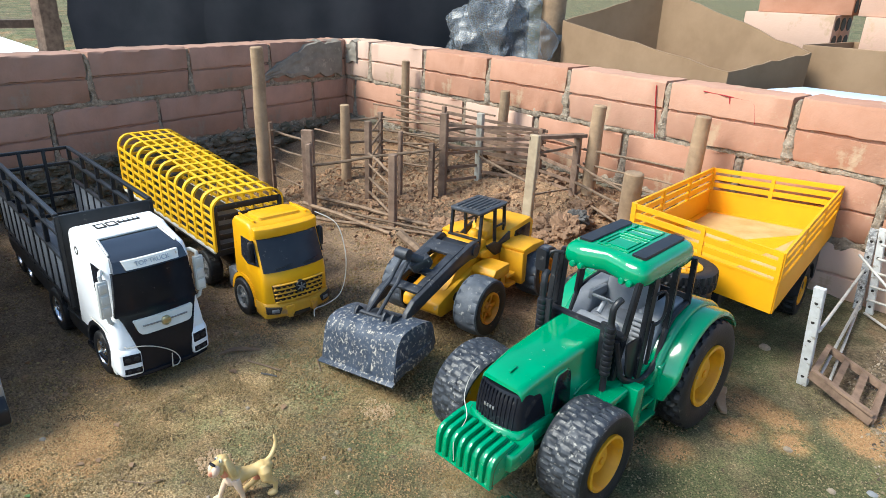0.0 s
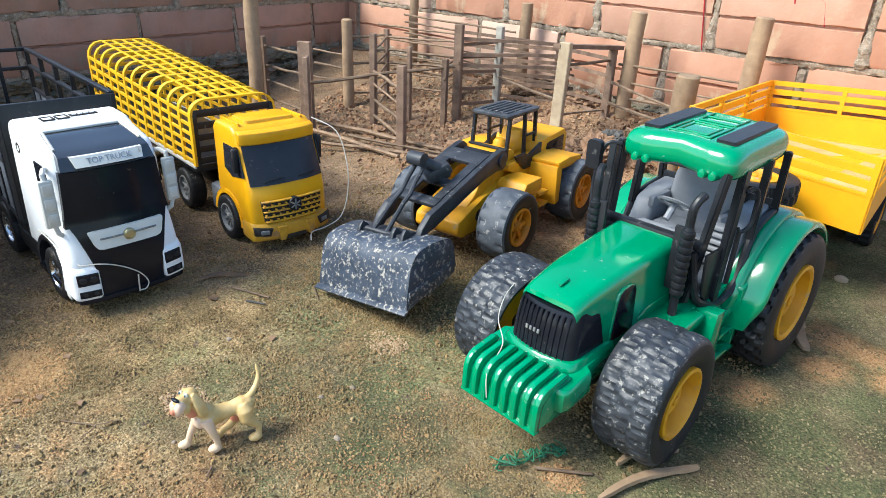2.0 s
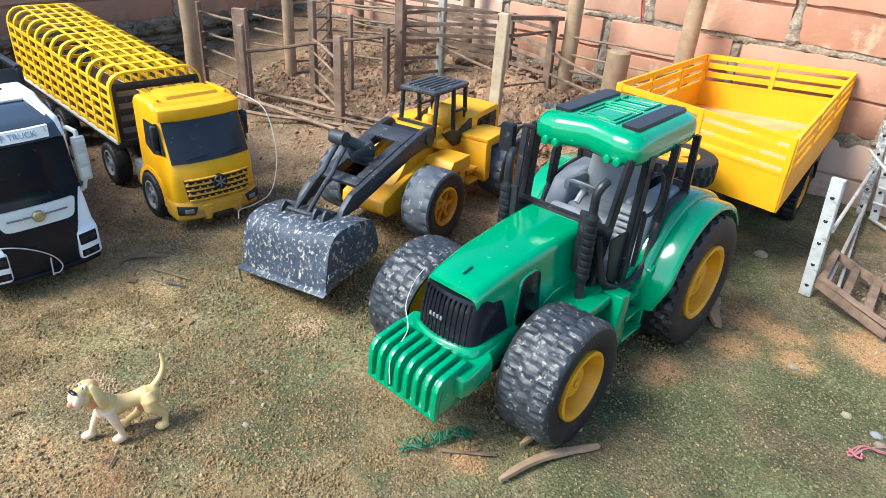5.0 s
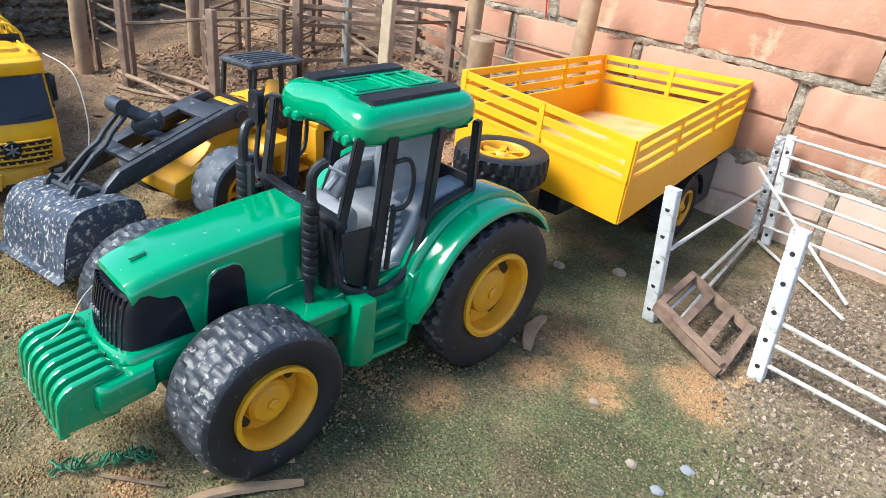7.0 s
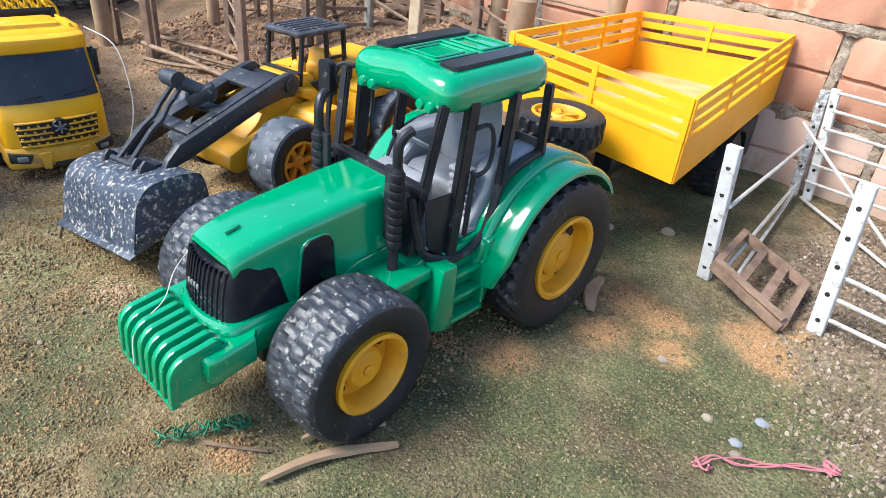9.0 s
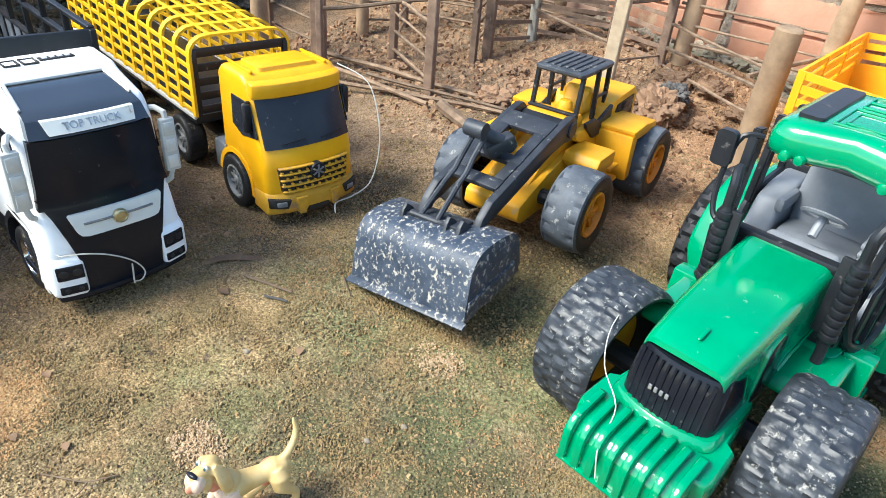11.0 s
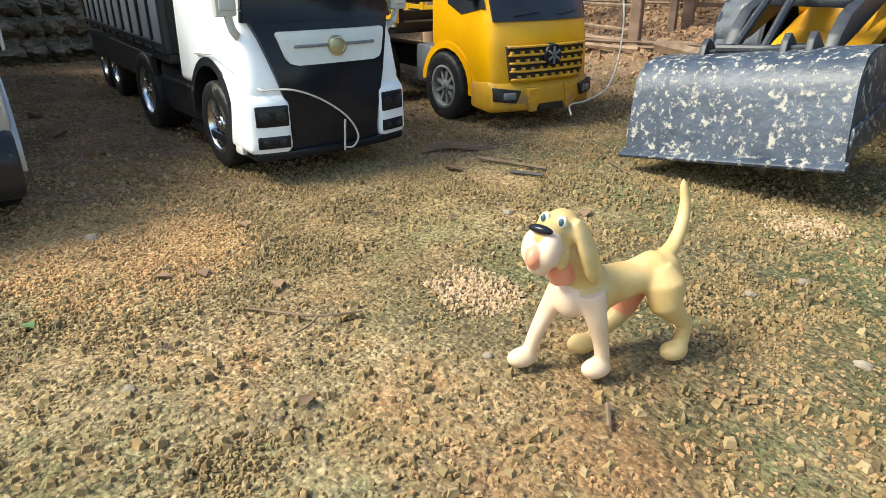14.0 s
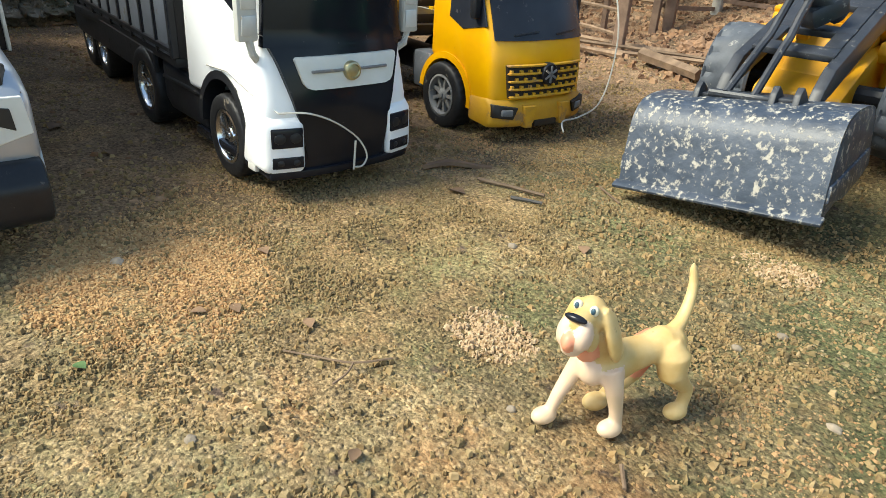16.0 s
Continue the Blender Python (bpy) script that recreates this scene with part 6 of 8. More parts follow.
        for z in (zb + 0.006, zb + 0.074, zt - 0.027, zt):
            bm = bmesh.new()
            box(bm, ((x0 + x1) / 2, sy * cw, z), (x0 - x1, 0.007, 0.0055), 0.001, seg=1)
            part("rail", bm, M_BLACK, bed)
        for i in range(6):
            x = x0 + (x1 - x0) * i / 5
            bm = bmesh.new()
            box(bm, (x, sy * cw, (zb + zt) / 2), (0.0075, 0.0065, zt - zb), 0.001, seg=1)
            part("stake", bm, M_BLACK, bed)
            if i < 5:
                bm = bmesh.new()
                box(bm, (x - 0.042, sy * cw, zb + 0.036), (0.0055, 0.0065, 0.076), 0.001, seg=1)
                part("half_stake", bm, M_BLACK, bed)
    for z in (zb + 0.01, zb + 0.05, zt - 0.03, zt):
        part("gate_rail", box(bmesh.new(), (x1, 0, z), (0.006, 2 * cw, 0.006), 0.001), M_BLACK, bed)
    for y in (-cw, -0.02, 0.02, cw):
        part("gate_stake", box(bmesh.new(), (x1, y, (zb + zt) / 2), (0.0065, 0.006, zt - zb), 0.001), M_BLACK, bed)
    bm = bmesh.new()
    tube(bm, bend([(0.0, -0.052, 0.058), (0.008, -0.035, 0.058), (0.01, -0.015, 0.05), (0.011, 0.004, 0.036), (0.012, 0.012, 0.022), (0.012, 0.008, 0.014), (0.011, 0.001, 0.014)]), 0.0007, 5)
    tube(bm, [(-0.09, -0.062, 0.075), (-0.05, -0.064, 0.078), (-0.02, -0.061, 0.068), (0.0, -0.052, 0.058)], 0.0007, 5)
    tube(bm, [(0.011, 0.001, 0.012), (0.012, 0.002, 0.034)], 0.0008, 5)
    part("cord", bm, M_WIRE, T, "thin pale pull cord")
    # the lower cab flares out towards the bumper
    for ob in T.children:
        if ob.name.split(".")[0] in ("cab", "bumper_corner", "bumper_lip"):
            for q in (ob, *ob.children, *(g for c in ob.children for g in c.children)):
                for v in q.data.vertices:
                    v.co.y *= 1 + 0.075 * min(max((0.115 - v.co.z) / 0.07, 0), 1)
    for ob in T.children:
        if ob.name.split(".")[0] in ("cab", "bumper_corner", "bumper_lip", "chassis", "side_tank", "cord"):
            ob.matrix_local = pose(0, 0, 0.007)
    return T


M_SIDE = mat("grey_side", (0.155, 0.172, 0.20), (0.105, 0.115, 0.135), 14, 0.4, 0.55, dust=((0.2, 0.18, 0.15), 0.2, 40))
build_white_truck()


M_RIMGREY = mat("scuffed_rim", (0.36, 0.335, 0.31), (0.26, 0.24, 0.225), 40, 0.5, 0.7, dust=((0.22, 0.19, 0.16), 0.25, 80))
M_INNER = mat("blue_grey_board", (0.20, 0.225, 0.26), (0.14, 0.155, 0.18), 14, 0.5, 0.65, dust=((0.36, 0.34, 0.3), 0.2, 60))


def build_silver_truck():
    T = thing("toy_dump_truck", pose(-0.642, 0.104, 0.0, 0, 0, 2), "silver plastic toy dump truck with brown body and yellow name plate", "truck")
    hw = 0.076
    bm = bmesh.new()
    prism(bm, [(-0.16, 0.05), (-0.16, 0.145), (-0.148, 0.157), (-0.097, 0.156), (-0.084, 0.148), (-0.070, 0.101), (-0.022, 0.097), (-0.006, 0.091), (0.0, 0.084), (0.0, 0.05), (-0.03, 0.05), (-0.05, 0.062), (-0.085, 0.062), (-0.1, 0.05)], -hw, hw, 0.007, 3)
    cab = part("cab", bm, M_SILVER, T)
    bm = bmesh.new()
    zs = [0.103, 0.114, 0.125, 0.136, 0.1425]
    strip(bm, zs, lambda z: -0.068 + 0.1 * (z - 0.103), lambda z: 0.068 - 0.1 * (z - 0.103), lambda z: -0.0695 - (z - 0.102) * 0.31, 0.006)
    part("windscreen", bm, M_GLOSS, cab)
    for sy in (-1, 1):
        bm = bmesh.new()
        prism(bm, [(-0.088, 0.142), (-0.14, 0.142), (-0.14, 0.109), (-0.078, 0.107)], sy * (hw - 0.001), sy * (hw + 0.0008), 0.0004, 1)
        part("side_window", bm, M_GLOSS, cab)
        bm = bmesh.new()
        prism(bm, [(sy * 0.053, 0.083), (sy * 0.066, 0.081), (sy * 0.067, 0.070), (sy * 0.060, 0.073)], -0.004, 0.0012, 0.0004, 1, "yz")
        part("headlight", bm, M_INK, cab, "dark angular headlamp recess")
        bm = bmesh.new()
        prism(bm, [(sy * 0.0475, 0.0865), (sy * 0.072, 0.086), (sy * 0.074, 0.068), (sy * 0.050, 0.061)], -0.006, 0.0006, 0.0004, 1, "yz")
        part("lamp_surround", bm, M_CHIN, cab, "pale grey lamp surround")
        bm = bmesh.new()
        prism(bm, [(-0.030, sy * 0.056), (-0.012, sy * 0.057), (-0.006, sy * 0.066), (-0.018, sy * 0.070)], 0.090, 0.0985, 0.0008, 1, "xy")
        part("hood_vent", bm, M_INK, cab)
        bm = bmesh.new()
        lps = []
        for a in range(-8, 189, 14):
            c, s = math.cos(radians(a)), math.sin(radians(a))
            lps.append([(-0.07 + rr * c, sy * yy, 0.034 + rr * s) for rr, yy in ((0.043, hw - 0.014), (0.043, hw + 0.003), (0.037, hw + 0.003), (0.037, hw - 0.014))])
        loft(bm, lps)
        part("wheel_arch", bm, M_SILVER, cab)
    bm = bmesh.new()
    box(bm, (-0.118, 0.0, 0.1575), (0.014, 0.074, 0.004), 0.001)
    part("roof_vent", bm, M_SIDE, cab)
    bm = bmesh.new()
    prism(bm, [(-0.048, 0.087), (0.048, 0.087), (0.049, 0.050), (-0.049, 0.050)], -0.01, 0.0016, 0.001, 1, "yz")
    gr = part("grille", bm, M_INK, T, "black grille with upright bars")
    for k in range(19):
        y = -0.045 + 0.09 * k / 18
        bm = bmesh.new()
        box(bm, (0.0028, y, 0.0635), (0.003, 0.0024, 0.018 if abs(y) < 0.038 else 0.036), 0.0005, (0, 0, 0), 1)
        part("grille_bar", bm, M_BLACK, gr)
    bm = bmesh.new()
    box(bm, (0.0045, 0.0, 0.0785), (0.004, 0.070, 0.015), 0.001)
    np_ = part("name_plate", bm, M_PLATE, T, "yellow lettered name plate")
    for k in range(9):
        bm = bmesh.new()
        box(bm, (0.0067, -0.027 + 0.00675 * k, 0.0785), (0.0012, 0.0036, 0.0058 if k % 3 else 0.0066), 0.0003, seg=1)
        part("lettering_bar", bm, M_INK, np_)
    bm = bmesh.new()
    prism(bm, [(-0.03, 0.026), (0.004, 0.022), (0.010, 0.027), (0.012, 0.044), (0.005, 0.055), (-0.02, 0.058), (-0.03, 0.056)], -hw + 0.001, hw - 0.001, 0.003)
    part("bumper", bm, M_BLACK, T, "scuffed black bumper")
    bm = bmesh.new()
    box(bm, (-0.37, 0, 0.056), (0.66, 0.06, 0.03), 0.003)
    box(bm, (-0.16, 0, 0.05), (0.05, 0.14, 0.03), 0.003)
    part("chassis", bm, M_BLACK, T)
    cab_wheels(T, (-0.07, -0.53, -0.61), 0.062, 0.033, 0.026, M_DARKRUBBER, M_GREYWHEEL)
    bm = bmesh.new()
    tube(bm, bend([(0.013, -0.05, 0.032), (0.0145, -0.01, 0.043), (0.0145, 0.006, 0.042), (0.0145, 0.013, 0.045), (0.012, 0.02, 0.048)]), 0.0011, 6)
    part("cord", bm, M_GREYWHEEL, T, "grey pull cord over the bumper")
    # long open dump body: maroon header over a brown front board, pale rims, grey inner sides
    x0, x1, cw, zb, zt = -0.178, -0.70, 0.084, 0.078, 0.219
    bm = bmesh.new()
    box(bm, ((x0 + x1) / 2, 0, zb), (x0 - x1, 2 * cw, 0.008), 0.002)
    bed = part("load_bed", bm, M_BROWNBOX, T)
    bm = bmesh.new()
    box(bm, (x0, 0, (zb + 0.170) / 2), (0.008, 2 * cw, 0.170 - zb), 0.002)
    part("front_board", bm, M_BROWNBOX, bed)
    bm = bmesh.new()
    box(bm, (x0 + 0.004, 0, 0.194), (0.014, 2 * cw + 0.006, 0.046), 0.004)
    part("header_board", bm, M_MAROON, bed, "maroon header board")
    bm = bmesh.new()
    box(bm, (x1, 0, (zb + zt) / 2 + 0.004), (0.008, 2 * cw, zt - zb + 0.008), 0.002)
    part("tail_board", bm, M_BROWNBOX, bed)
    bm = bmesh.new()
    box(bm, (x0 + 0.003, 0, zt + 0.001), (0.018, 2 * cw + 0.016, 0.007), 0.003)
    part("front_rim", bm, M_RIMGREY, bed, "scuffed pale rim")
    for sy in (-1, 1):
        bm = bmesh.new()
        lo = [(x0, zb), (x1, zb), (x1, zt + 0.008), (x0, zt)]
        prism(bm, lo, sy * (cw - 0.003), sy * (cw + 0.002), 0.001, 1)
        sd = part("side_board", bm, M_INNER, bed, "bluish grey side board")
        bm = bmesh.new()
        loft(bm, [[(x, sy * cw + dy, zt + 0.001 + dz + 0.008 * k) for dy, dz in ((-0.004, -0.003), (0.005, -0.003), (0.005, 0.003), (-0.004, 0.003))] for x, k in ((x0, 0), (x1, 1))])
        part("side_rim", bm, M_RIMGREY, sd, "scuffed pale rim")
        for k in range(5):
            bm = bmesh.new()
            box(bm, (x0 - 0.06 - 0.1 * k, sy * (cw + 0.003), (zb + zt) / 2), (0.012, 0.005, zt - zb - 0.006), 0.001)
            part("side_rib", bm, M_BLACK, sd)
        bm = bmesh.new()
        box(bm, (x0 + 0.002, sy * (cw + 0.001), (zb + 0.168) / 2), (0.016, 0.011, 0.168 - zb), 0.002)
        part("corner_post", bm, M_BLACK, bed)
        bm = bmesh.new()
        box(bm, (x0 + 0.0105, sy * (cw + 0.0065), (zb + 0.168) / 2), (0.0025, 0.0025, 0.168 - zb), 0.0005, seg=1)
        part("edge_trim", bm, M_METAL, bed)
    return T


build_silver_truck()

from mathutils.bvhtree import BVHTree

# ---- toy dog ----


def blob(bm, c, r, stretch=(1, 1, 1), rot=(0, 0, 0), seg=22, mi=0):
    m = pose(*c, *rot) @ Matrix.Diagonal((r * stretch[0], r * stretch[1], r * stretch[2], 1))
    vs = bmesh.ops.create_uvsphere(bm, u_segments=seg, v_segments=max(6, seg // 2 + 1), radius=1, matrix=m)["verts"]
    for f in {f for v in vs for f in v.link_faces}:
        f.material_index = mi


def limb(bm, path, rs, mi=0, seg=18):
    path = [Vector(p) for p in path]
    n0 = len(bm.faces)
    up = Vector((0.2, 1, 0.1))
    rows = []
    for i, p in enumerate(path):
        d = (path[min(i + 1, len(path) - 1)] - path[max(i - 1, 0)]).normalized()
        u = d.cross(up).normalized()
        v = d.cross(u)
        rows.append([p + (u * math.cos(6.2832 * j / seg) + v * math.sin(6.2832 * j / seg)) * rs[i] for j in range(seg)])
    loft(bm, rows)
    bm.faces.ensure_lookup_table()
    for f in bm.faces[n0:]:
        f.material_index = mi


def fuse(bm, voxel):
    """Melts overlapping closed shapes into one skin; faces keep the material of the nearest old face."""
    bm.normal_update()
    old = BVHTree.FromBMesh(bm)
    bm.faces.ensure_lookup_table()
    kinds = [f.material_index for f in bm.faces]
    tmp = bpy.data.meshes.new("moulding")
    bm.to_mesh(tmp)
    ob = bpy.data.objects.new("moulding", tmp)
    bpy.context.scene.collection.objects.link(ob)
    md = ob.modifiers.new("skin", "REMESH")
    md.mode, md.voxel_size = "VOXEL", voxel
    ev = ob.evaluated_get(bpy.context.evaluated_depsgraph_get())
    me = bpy.data.meshes.new_from_object(ev)
    bpy.data.objects.remove(ob)
    bpy.data.meshes.remove(tmp)
    bm.clear()
    bm.from_mesh(me)
    bpy.data.meshes.remove(me)
    for _ in range(4):
        bmesh.ops.smooth_vert(bm, verts=bm.verts, factor=0.5, use_axis_x=True, use_axis_y=True, use_axis_z=True)
    for f in bm.faces:
        f.smooth = True
        f.material_index = kinds[old.find_nearest(f.calc_center_median())[2]]


def build_dog():
    """Local x points to the nose; one moulded figure."""
    bm = bmesh.new()
    limb(bm, [(-0.0262, 0.003, 0.0315), (-0.0225, 0.003, 0.0315), (-0.0165, 0.003, 0.0315), (-0.0085, 0.003, 0.0305), (0.0, 0.003, 0.0295), (0.009, 0.003, 0.0285), (0.0155, 0.003, 0.0295)], [0.003, 0.0058, 0.0072, 0.0060, 0.0068, 0.0088, 0.0066], 0, 22)
    limb(bm, [(0.010, 0.003, 0.033), (0.0155, 0.003, 0.039), (0.0205, 0.0035, 0.0465)], [0.0072, 0.0058, 0.0052], 0, 20)
    blob(bm, (0.0155, 0.003, 0.0275), 0.0064, (0.85, 1.0, 1.1), mi=1)
    limb(bm, [(0.0195, 0.0045, 0.0355), (0.0215, 0.0048, 0.040), (0.0235, 0.005, 0.0435)], [0.0044, 0.0047, 0.0044], 2)
    # front legs
    limb(bm, [(0.015, -0.0015, 0.030), (0.0195, -0.003, 0.021), (0.0235, -0.0035, 0.0125), (0.0258, -0.0035, 0.006)], [0.0050, 0.0035, 0.0027, 0.0025], 1)
    blob(bm, (0.0285, -0.0035, 0.0036), 0.0041, (1.35, 0.95, 0.85), mi=1)
    limb(bm, [(0.0115, 0.008, 0.0305), (0.0095, 0.0105, 0.0215), (0.007, 0.0105, 0.0125), (0.006, 0.0108, 0.006)], [0.0050, 0.0035, 0.0027, 0.0025], 1)
    blob(bm, (0.0085, 0.0112, 0.0036), 0.0041, (1.35, 0.95, 0.85), mi=1)
    # hind legs
    limb(bm, [(-0.016, 0.006, 0.0345), (-0.0175, 0.0085, 0.029), (-0.0175, 0.010, 0.022), (-0.0225, 0.0105, 0.017), (-0.026, 0.011, 0.0135), (-0.0255, 0.0112, 0.006)], [0.0045, 0.0068, 0.0056, 0.0036, 0.0028, 0.0025], 0)
    blob(bm, (-0.0225, 0.0115, 0.0036), 0.0041, (1.35, 0.95, 0.85), mi=0)
    limb(bm, [(-0.0155, -0.001, 0.033), (-0.0145, -0.003, 0.027), (-0.0125, -0.004, 0.020), (-0.011, -0.004, 0.0135)], [0.004, 0.0064, 0.0054, 0.0038], 2)
    limb(bm, [(-0.0115, -0.004, 0.0145), (-0.006, -0.004, 0.0095), (0.0005, -0.004, 0.006)], [0.0038, 0.003, 0.0028], 0)
    blob(bm, (0.0045, -0.004, 0.0036), 0.0045, (1.3, 0.95, 0.8), mi=0)
    # tail
    limb(bm, [(-0.0200, 0.002, 0.0350), (-0.0250, 0.0008, 0.0382), (-0.0290, -0.0015, 0.0420), (-0.0318, -0.0035, 0.0470), (-0.0328, -0.005, 0.0520), (-0.0322, -0.006, 0.0570), (-0.0314, -0.006, 0.0598)], [0.0030, 0.0027, 0.0024, 0.0022, 0.0019, 0.0016, 0.0006], 0)
    # head turned aside, the muzzle lifted, big jowls hanging
    hm = pose(0.0215, 0.0035, 0.0500, 0, -15, 29)
    hb = bmesh.new()
    blob(hb, (-0.0005, 0, 0.0014), 0.0072, (1.0, 0.86, 1.02))
    blob(hb, (0.0055, 0, 0.0004), 0.0058, (1.2, 0.85, 0.75))
    for sy in (-1, 1):
        blob(hb, (0.0092, sy * 0.0030, -0.0036), 0.0042, (0.95, 0.8, 1.4), mi=1)
        eb = bmesh.new()
        limb(eb, [(0.0005, 0, 0.0060), (-0.0012, 0.0006, 0.0025), (-0.0026, 0.001, -0.005), (-0.0034, 0.0012, -0.0115), (-0.0034, 0.0010, -0.0155)], [0.0018, 0.0036, 0.0046, 0.0044, 0.0014], 0, 16)
        bmesh.ops.transform(eb, matrix=pose(0, sy * 0.0074, 0.0005, sy * 16, 14, 0) @ Matrix.Diagonal((1, 0.46, 1, 1)), verts=eb.verts)
        join_mesh(hb, eb)
    blob(hb, (0.0126, 0, -0.0062), 0.0027, (1.0, 0.9, 1.3), mi=2)
    blob(hb, (0.0045, 0.0052, -0.0055), 0.0034, (1.0, 0.6, 1.2), mi=0)
    blob(hb, (0.0085, 0, -0.0098), 0.0036, (1.1, 1.0, 0.6), mi=1)
    bmesh.ops.transform(hb, matrix=hm, verts=hb.verts)
    join_mesh(bm, hb)
    fuse(bm, 0.0007)
    face = bmesh.new()
    for sy in (-1, 1):
        blob(face, (0.0050, sy * 0.0030, 0.0050), 0.0019, (0.75, 0.9, 1.05), mi=5)
        blob(face, (0.0061, sy * 0.0031, 0.0051), 0.0010, (0.7, 0.9, 1.2), mi=4)
    blob(face, (0.0118, 0, 0.0024), 0.0022, (0.8, 1.9, 0.66), mi=3)
    bmesh.ops.transform(face, matrix=hm, verts=face.verts)
    join_mesh(bm, face)
    dog = solid("toy_dog", bm, [M_DOG, M_DOGPALE, M_PINK, M_GLOSS, M_EYE, M_CREAM], pose(-0.3965, 0.331, 0.0008, 0, 0, -104), "small cream plastic toy dog standing on mossy earth", "toy")
    dog.data.set_sharp_from_angle(angle=radians(80))
    return dog


build_dog()

# ---- corral of sticks ----


def post_board(x, y, z0, z1, w=0.016, d=0.012, ang=0, lean=(0, 0), material=None, name="fence_post", label="weathered square wooden post of the toy corral"):
    bm = bmesh.new()
    h = z1 - z0 + 0.03
    box(bm, (0, 0, h / 2 - 0.03), (w, d, h), 0.0012, seg=1)
    for v in bm.verts:
        v.co.x += 0.0012 * noise.noise((v.co.z * 40, x * 9, 1)) + lean[0] * v.co.z
        v.co.y += 0.0012 * noise.noise((v.co.z * 40, y * 9, 2)) + lean[1] * v.co.z
    return solid(name, bm, material or M_WOOD, pose(x, y, z0, 0, 0, ang), label, "post", "corral posts")


def post_round(x, y, z0, z1, r=0.013, lean=(0, 0), material=None):
    bm = bmesh.new()
    n = 8
    h = z1 - z0 + 0.03
    path = [(lean[0] * h * i / n + 0.002 * noise.noise((i * 0.7, x * 7, 3)), lean[1] * h * i / n + 0.002 * noise.noise((i * 0.7, y * 7, 5)), -0.03 + h * i / n) for i in range(n + 1)]
    tube(bm, path, r * 1.06, 12, r * 0.95)
    bmesh.ops.bevel(bm, geom=[e for e in bm.edges if all(abs(v.co.z - (h - 0.03)) < 1e-3 for v in e.verts)], offset=r * 0.15, segments=1, affect="EDGES")
    return solid("round_post", bm, material or M_POLE, pose(x, y, z0), "peeled round wooden pole set in the earth", "post", "round poles")


def stick(a, b, r=0.0026, sag=0.0, material=None, name="fence_rail", label="thin wooden stick rail of the toy corral", group="corral rails", cat="rail"):
    bm = bmesh.new()
    a, b = Vector(a), Vector(b)
    n = 7
    L = (b - a).length
    path = []
    for i in range(n + 1):
        t = i / n
        p = (b - a) * t
        w = 0.012 * L
        path.append((p.x + w * noise.noise((t * 3, a.x * 11, a.z * 40)), p.y + w * noise.noise((t * 3, a.y * 11, a.z * 40 + 9)), p.z + w * noise.noise((t * 3, b.x * 11, a.z * 40 + 5)) - sag * math.sin(math.pi * t)))
    tube(bm, path, r, 6, r * 0.82)
    return solid(name, bm, material or M_STICK, pose(*a), label, cat, group)


def slat_rail(a, b, h=0.0065, d=0.003):
    bm = bmesh.new()
    a, b = Vector(a), Vector(b)
    e = b - a
    L = e.length
    lps = []
    for i in range(4):
        t = i / 3
        p = e * t
        nrm = Vector((-e.y, e.x, 0)).normalized()
        z = 0.001 * noise.noise((t * 3, a.z * 50, a.x * 9))
        lps.append([p + nrm * s * d / 2 + Vector((0, 0, z + q * h / 2)) for s, q in ((-1, -1), (1, -1), (1, 1), (-1, 1))])
    loft(bm, lps)
    return solid("fence_board", bm, M_WOOD, pose(*a), "thin weathered board nailed across corral posts", "board", "corral boards")


def fence(a, b, zs, r=0.0026, boards=False, jitter=0.004):
    for k, z in enumerate(zs):
        rnd = random.Random(int((a[0] * 31 + b[1] * 17 + z * 101) * 1000))
        e = rnd.uniform(0.0, 0.012)
        d = (Vector((*b, 0)) - Vector((*a, 0))).normalized()
        p = (a[0] - d.x * e, a[1] - d.y * e, z + rnd.uniform(-jitter, jitter))
        q = (b[0] + d.x * e, b[1] + d.y * e, z + rnd.uniform(-jitter, jitter))
        (slat_rail(p, q) if boards else stick(p, q, r * rnd.uniform(0.8, 1.25)))


# tall round poles by the walls
post_round(-1.235, 0.815, 0.02, 0.352, 0.0145, (0.0, 0.0))
post_round(-1.305, 1.29, 0.05, 0.295, 0.0115, (0.01, 0))
post_round(-0.94, 1.290, 0.05, 0.262, 0.0125, (0.02, 0))
post_round(-0.652, 1.250, 0.05, 0.272, 0.0145, (0.02, 0.02))
post_round(-0.438, 1.262, 0.04, 0.282, 0.0145, (0.02, 0.01))
post_round(-0.425, 1.031, 0.02, 0.218, 0.0165, (0.02, 0))
post_round(-1.205, 1.02, 0.03, 0.215, 0.012, (0, 0))
# square posts
P = {"gate": (-1.098, 0.848), "a": (-1.05, 0.972), "b": (-0.872, 0.90), "back": (-1.17, 1.10), "c": (-0.935, 1.095), "c2": (-1.02, 1.18), "d": (-0.915, 1.19), "e": (-0.68, 1.092), "f": (-0.672, 1.228), "side": (-1.25, 0.845), "d2": (-0.79, 1.255), "g": (-1.1, 1.25)}
post_board(*P["gate"], 0.02, 0.192, 0.026, 0.012, 35)
post_board(-1.075, 0.835, 0.02, 0.168, 0.01, 0.012, 35)
post_board(*P["a"], 0.025, 0.205, 0.013, 0.012, 20)
post_board(*P["b"], 0.025, 0.176, 0.015, 0.012, 20)
post_board(*P["back"], 0.03, 0.195, 0.011, 0.01, 20)
post_board(*P["c"], 0.04, 0.228, 0.017, 0.012, 20)
post_board(-1.019, 1.04, 0.03, 0.18, 0.009, 0.009, 15)
post_board(-0.94, 1.065, 0.03, 0.165, 0.012, 0.01, 20)
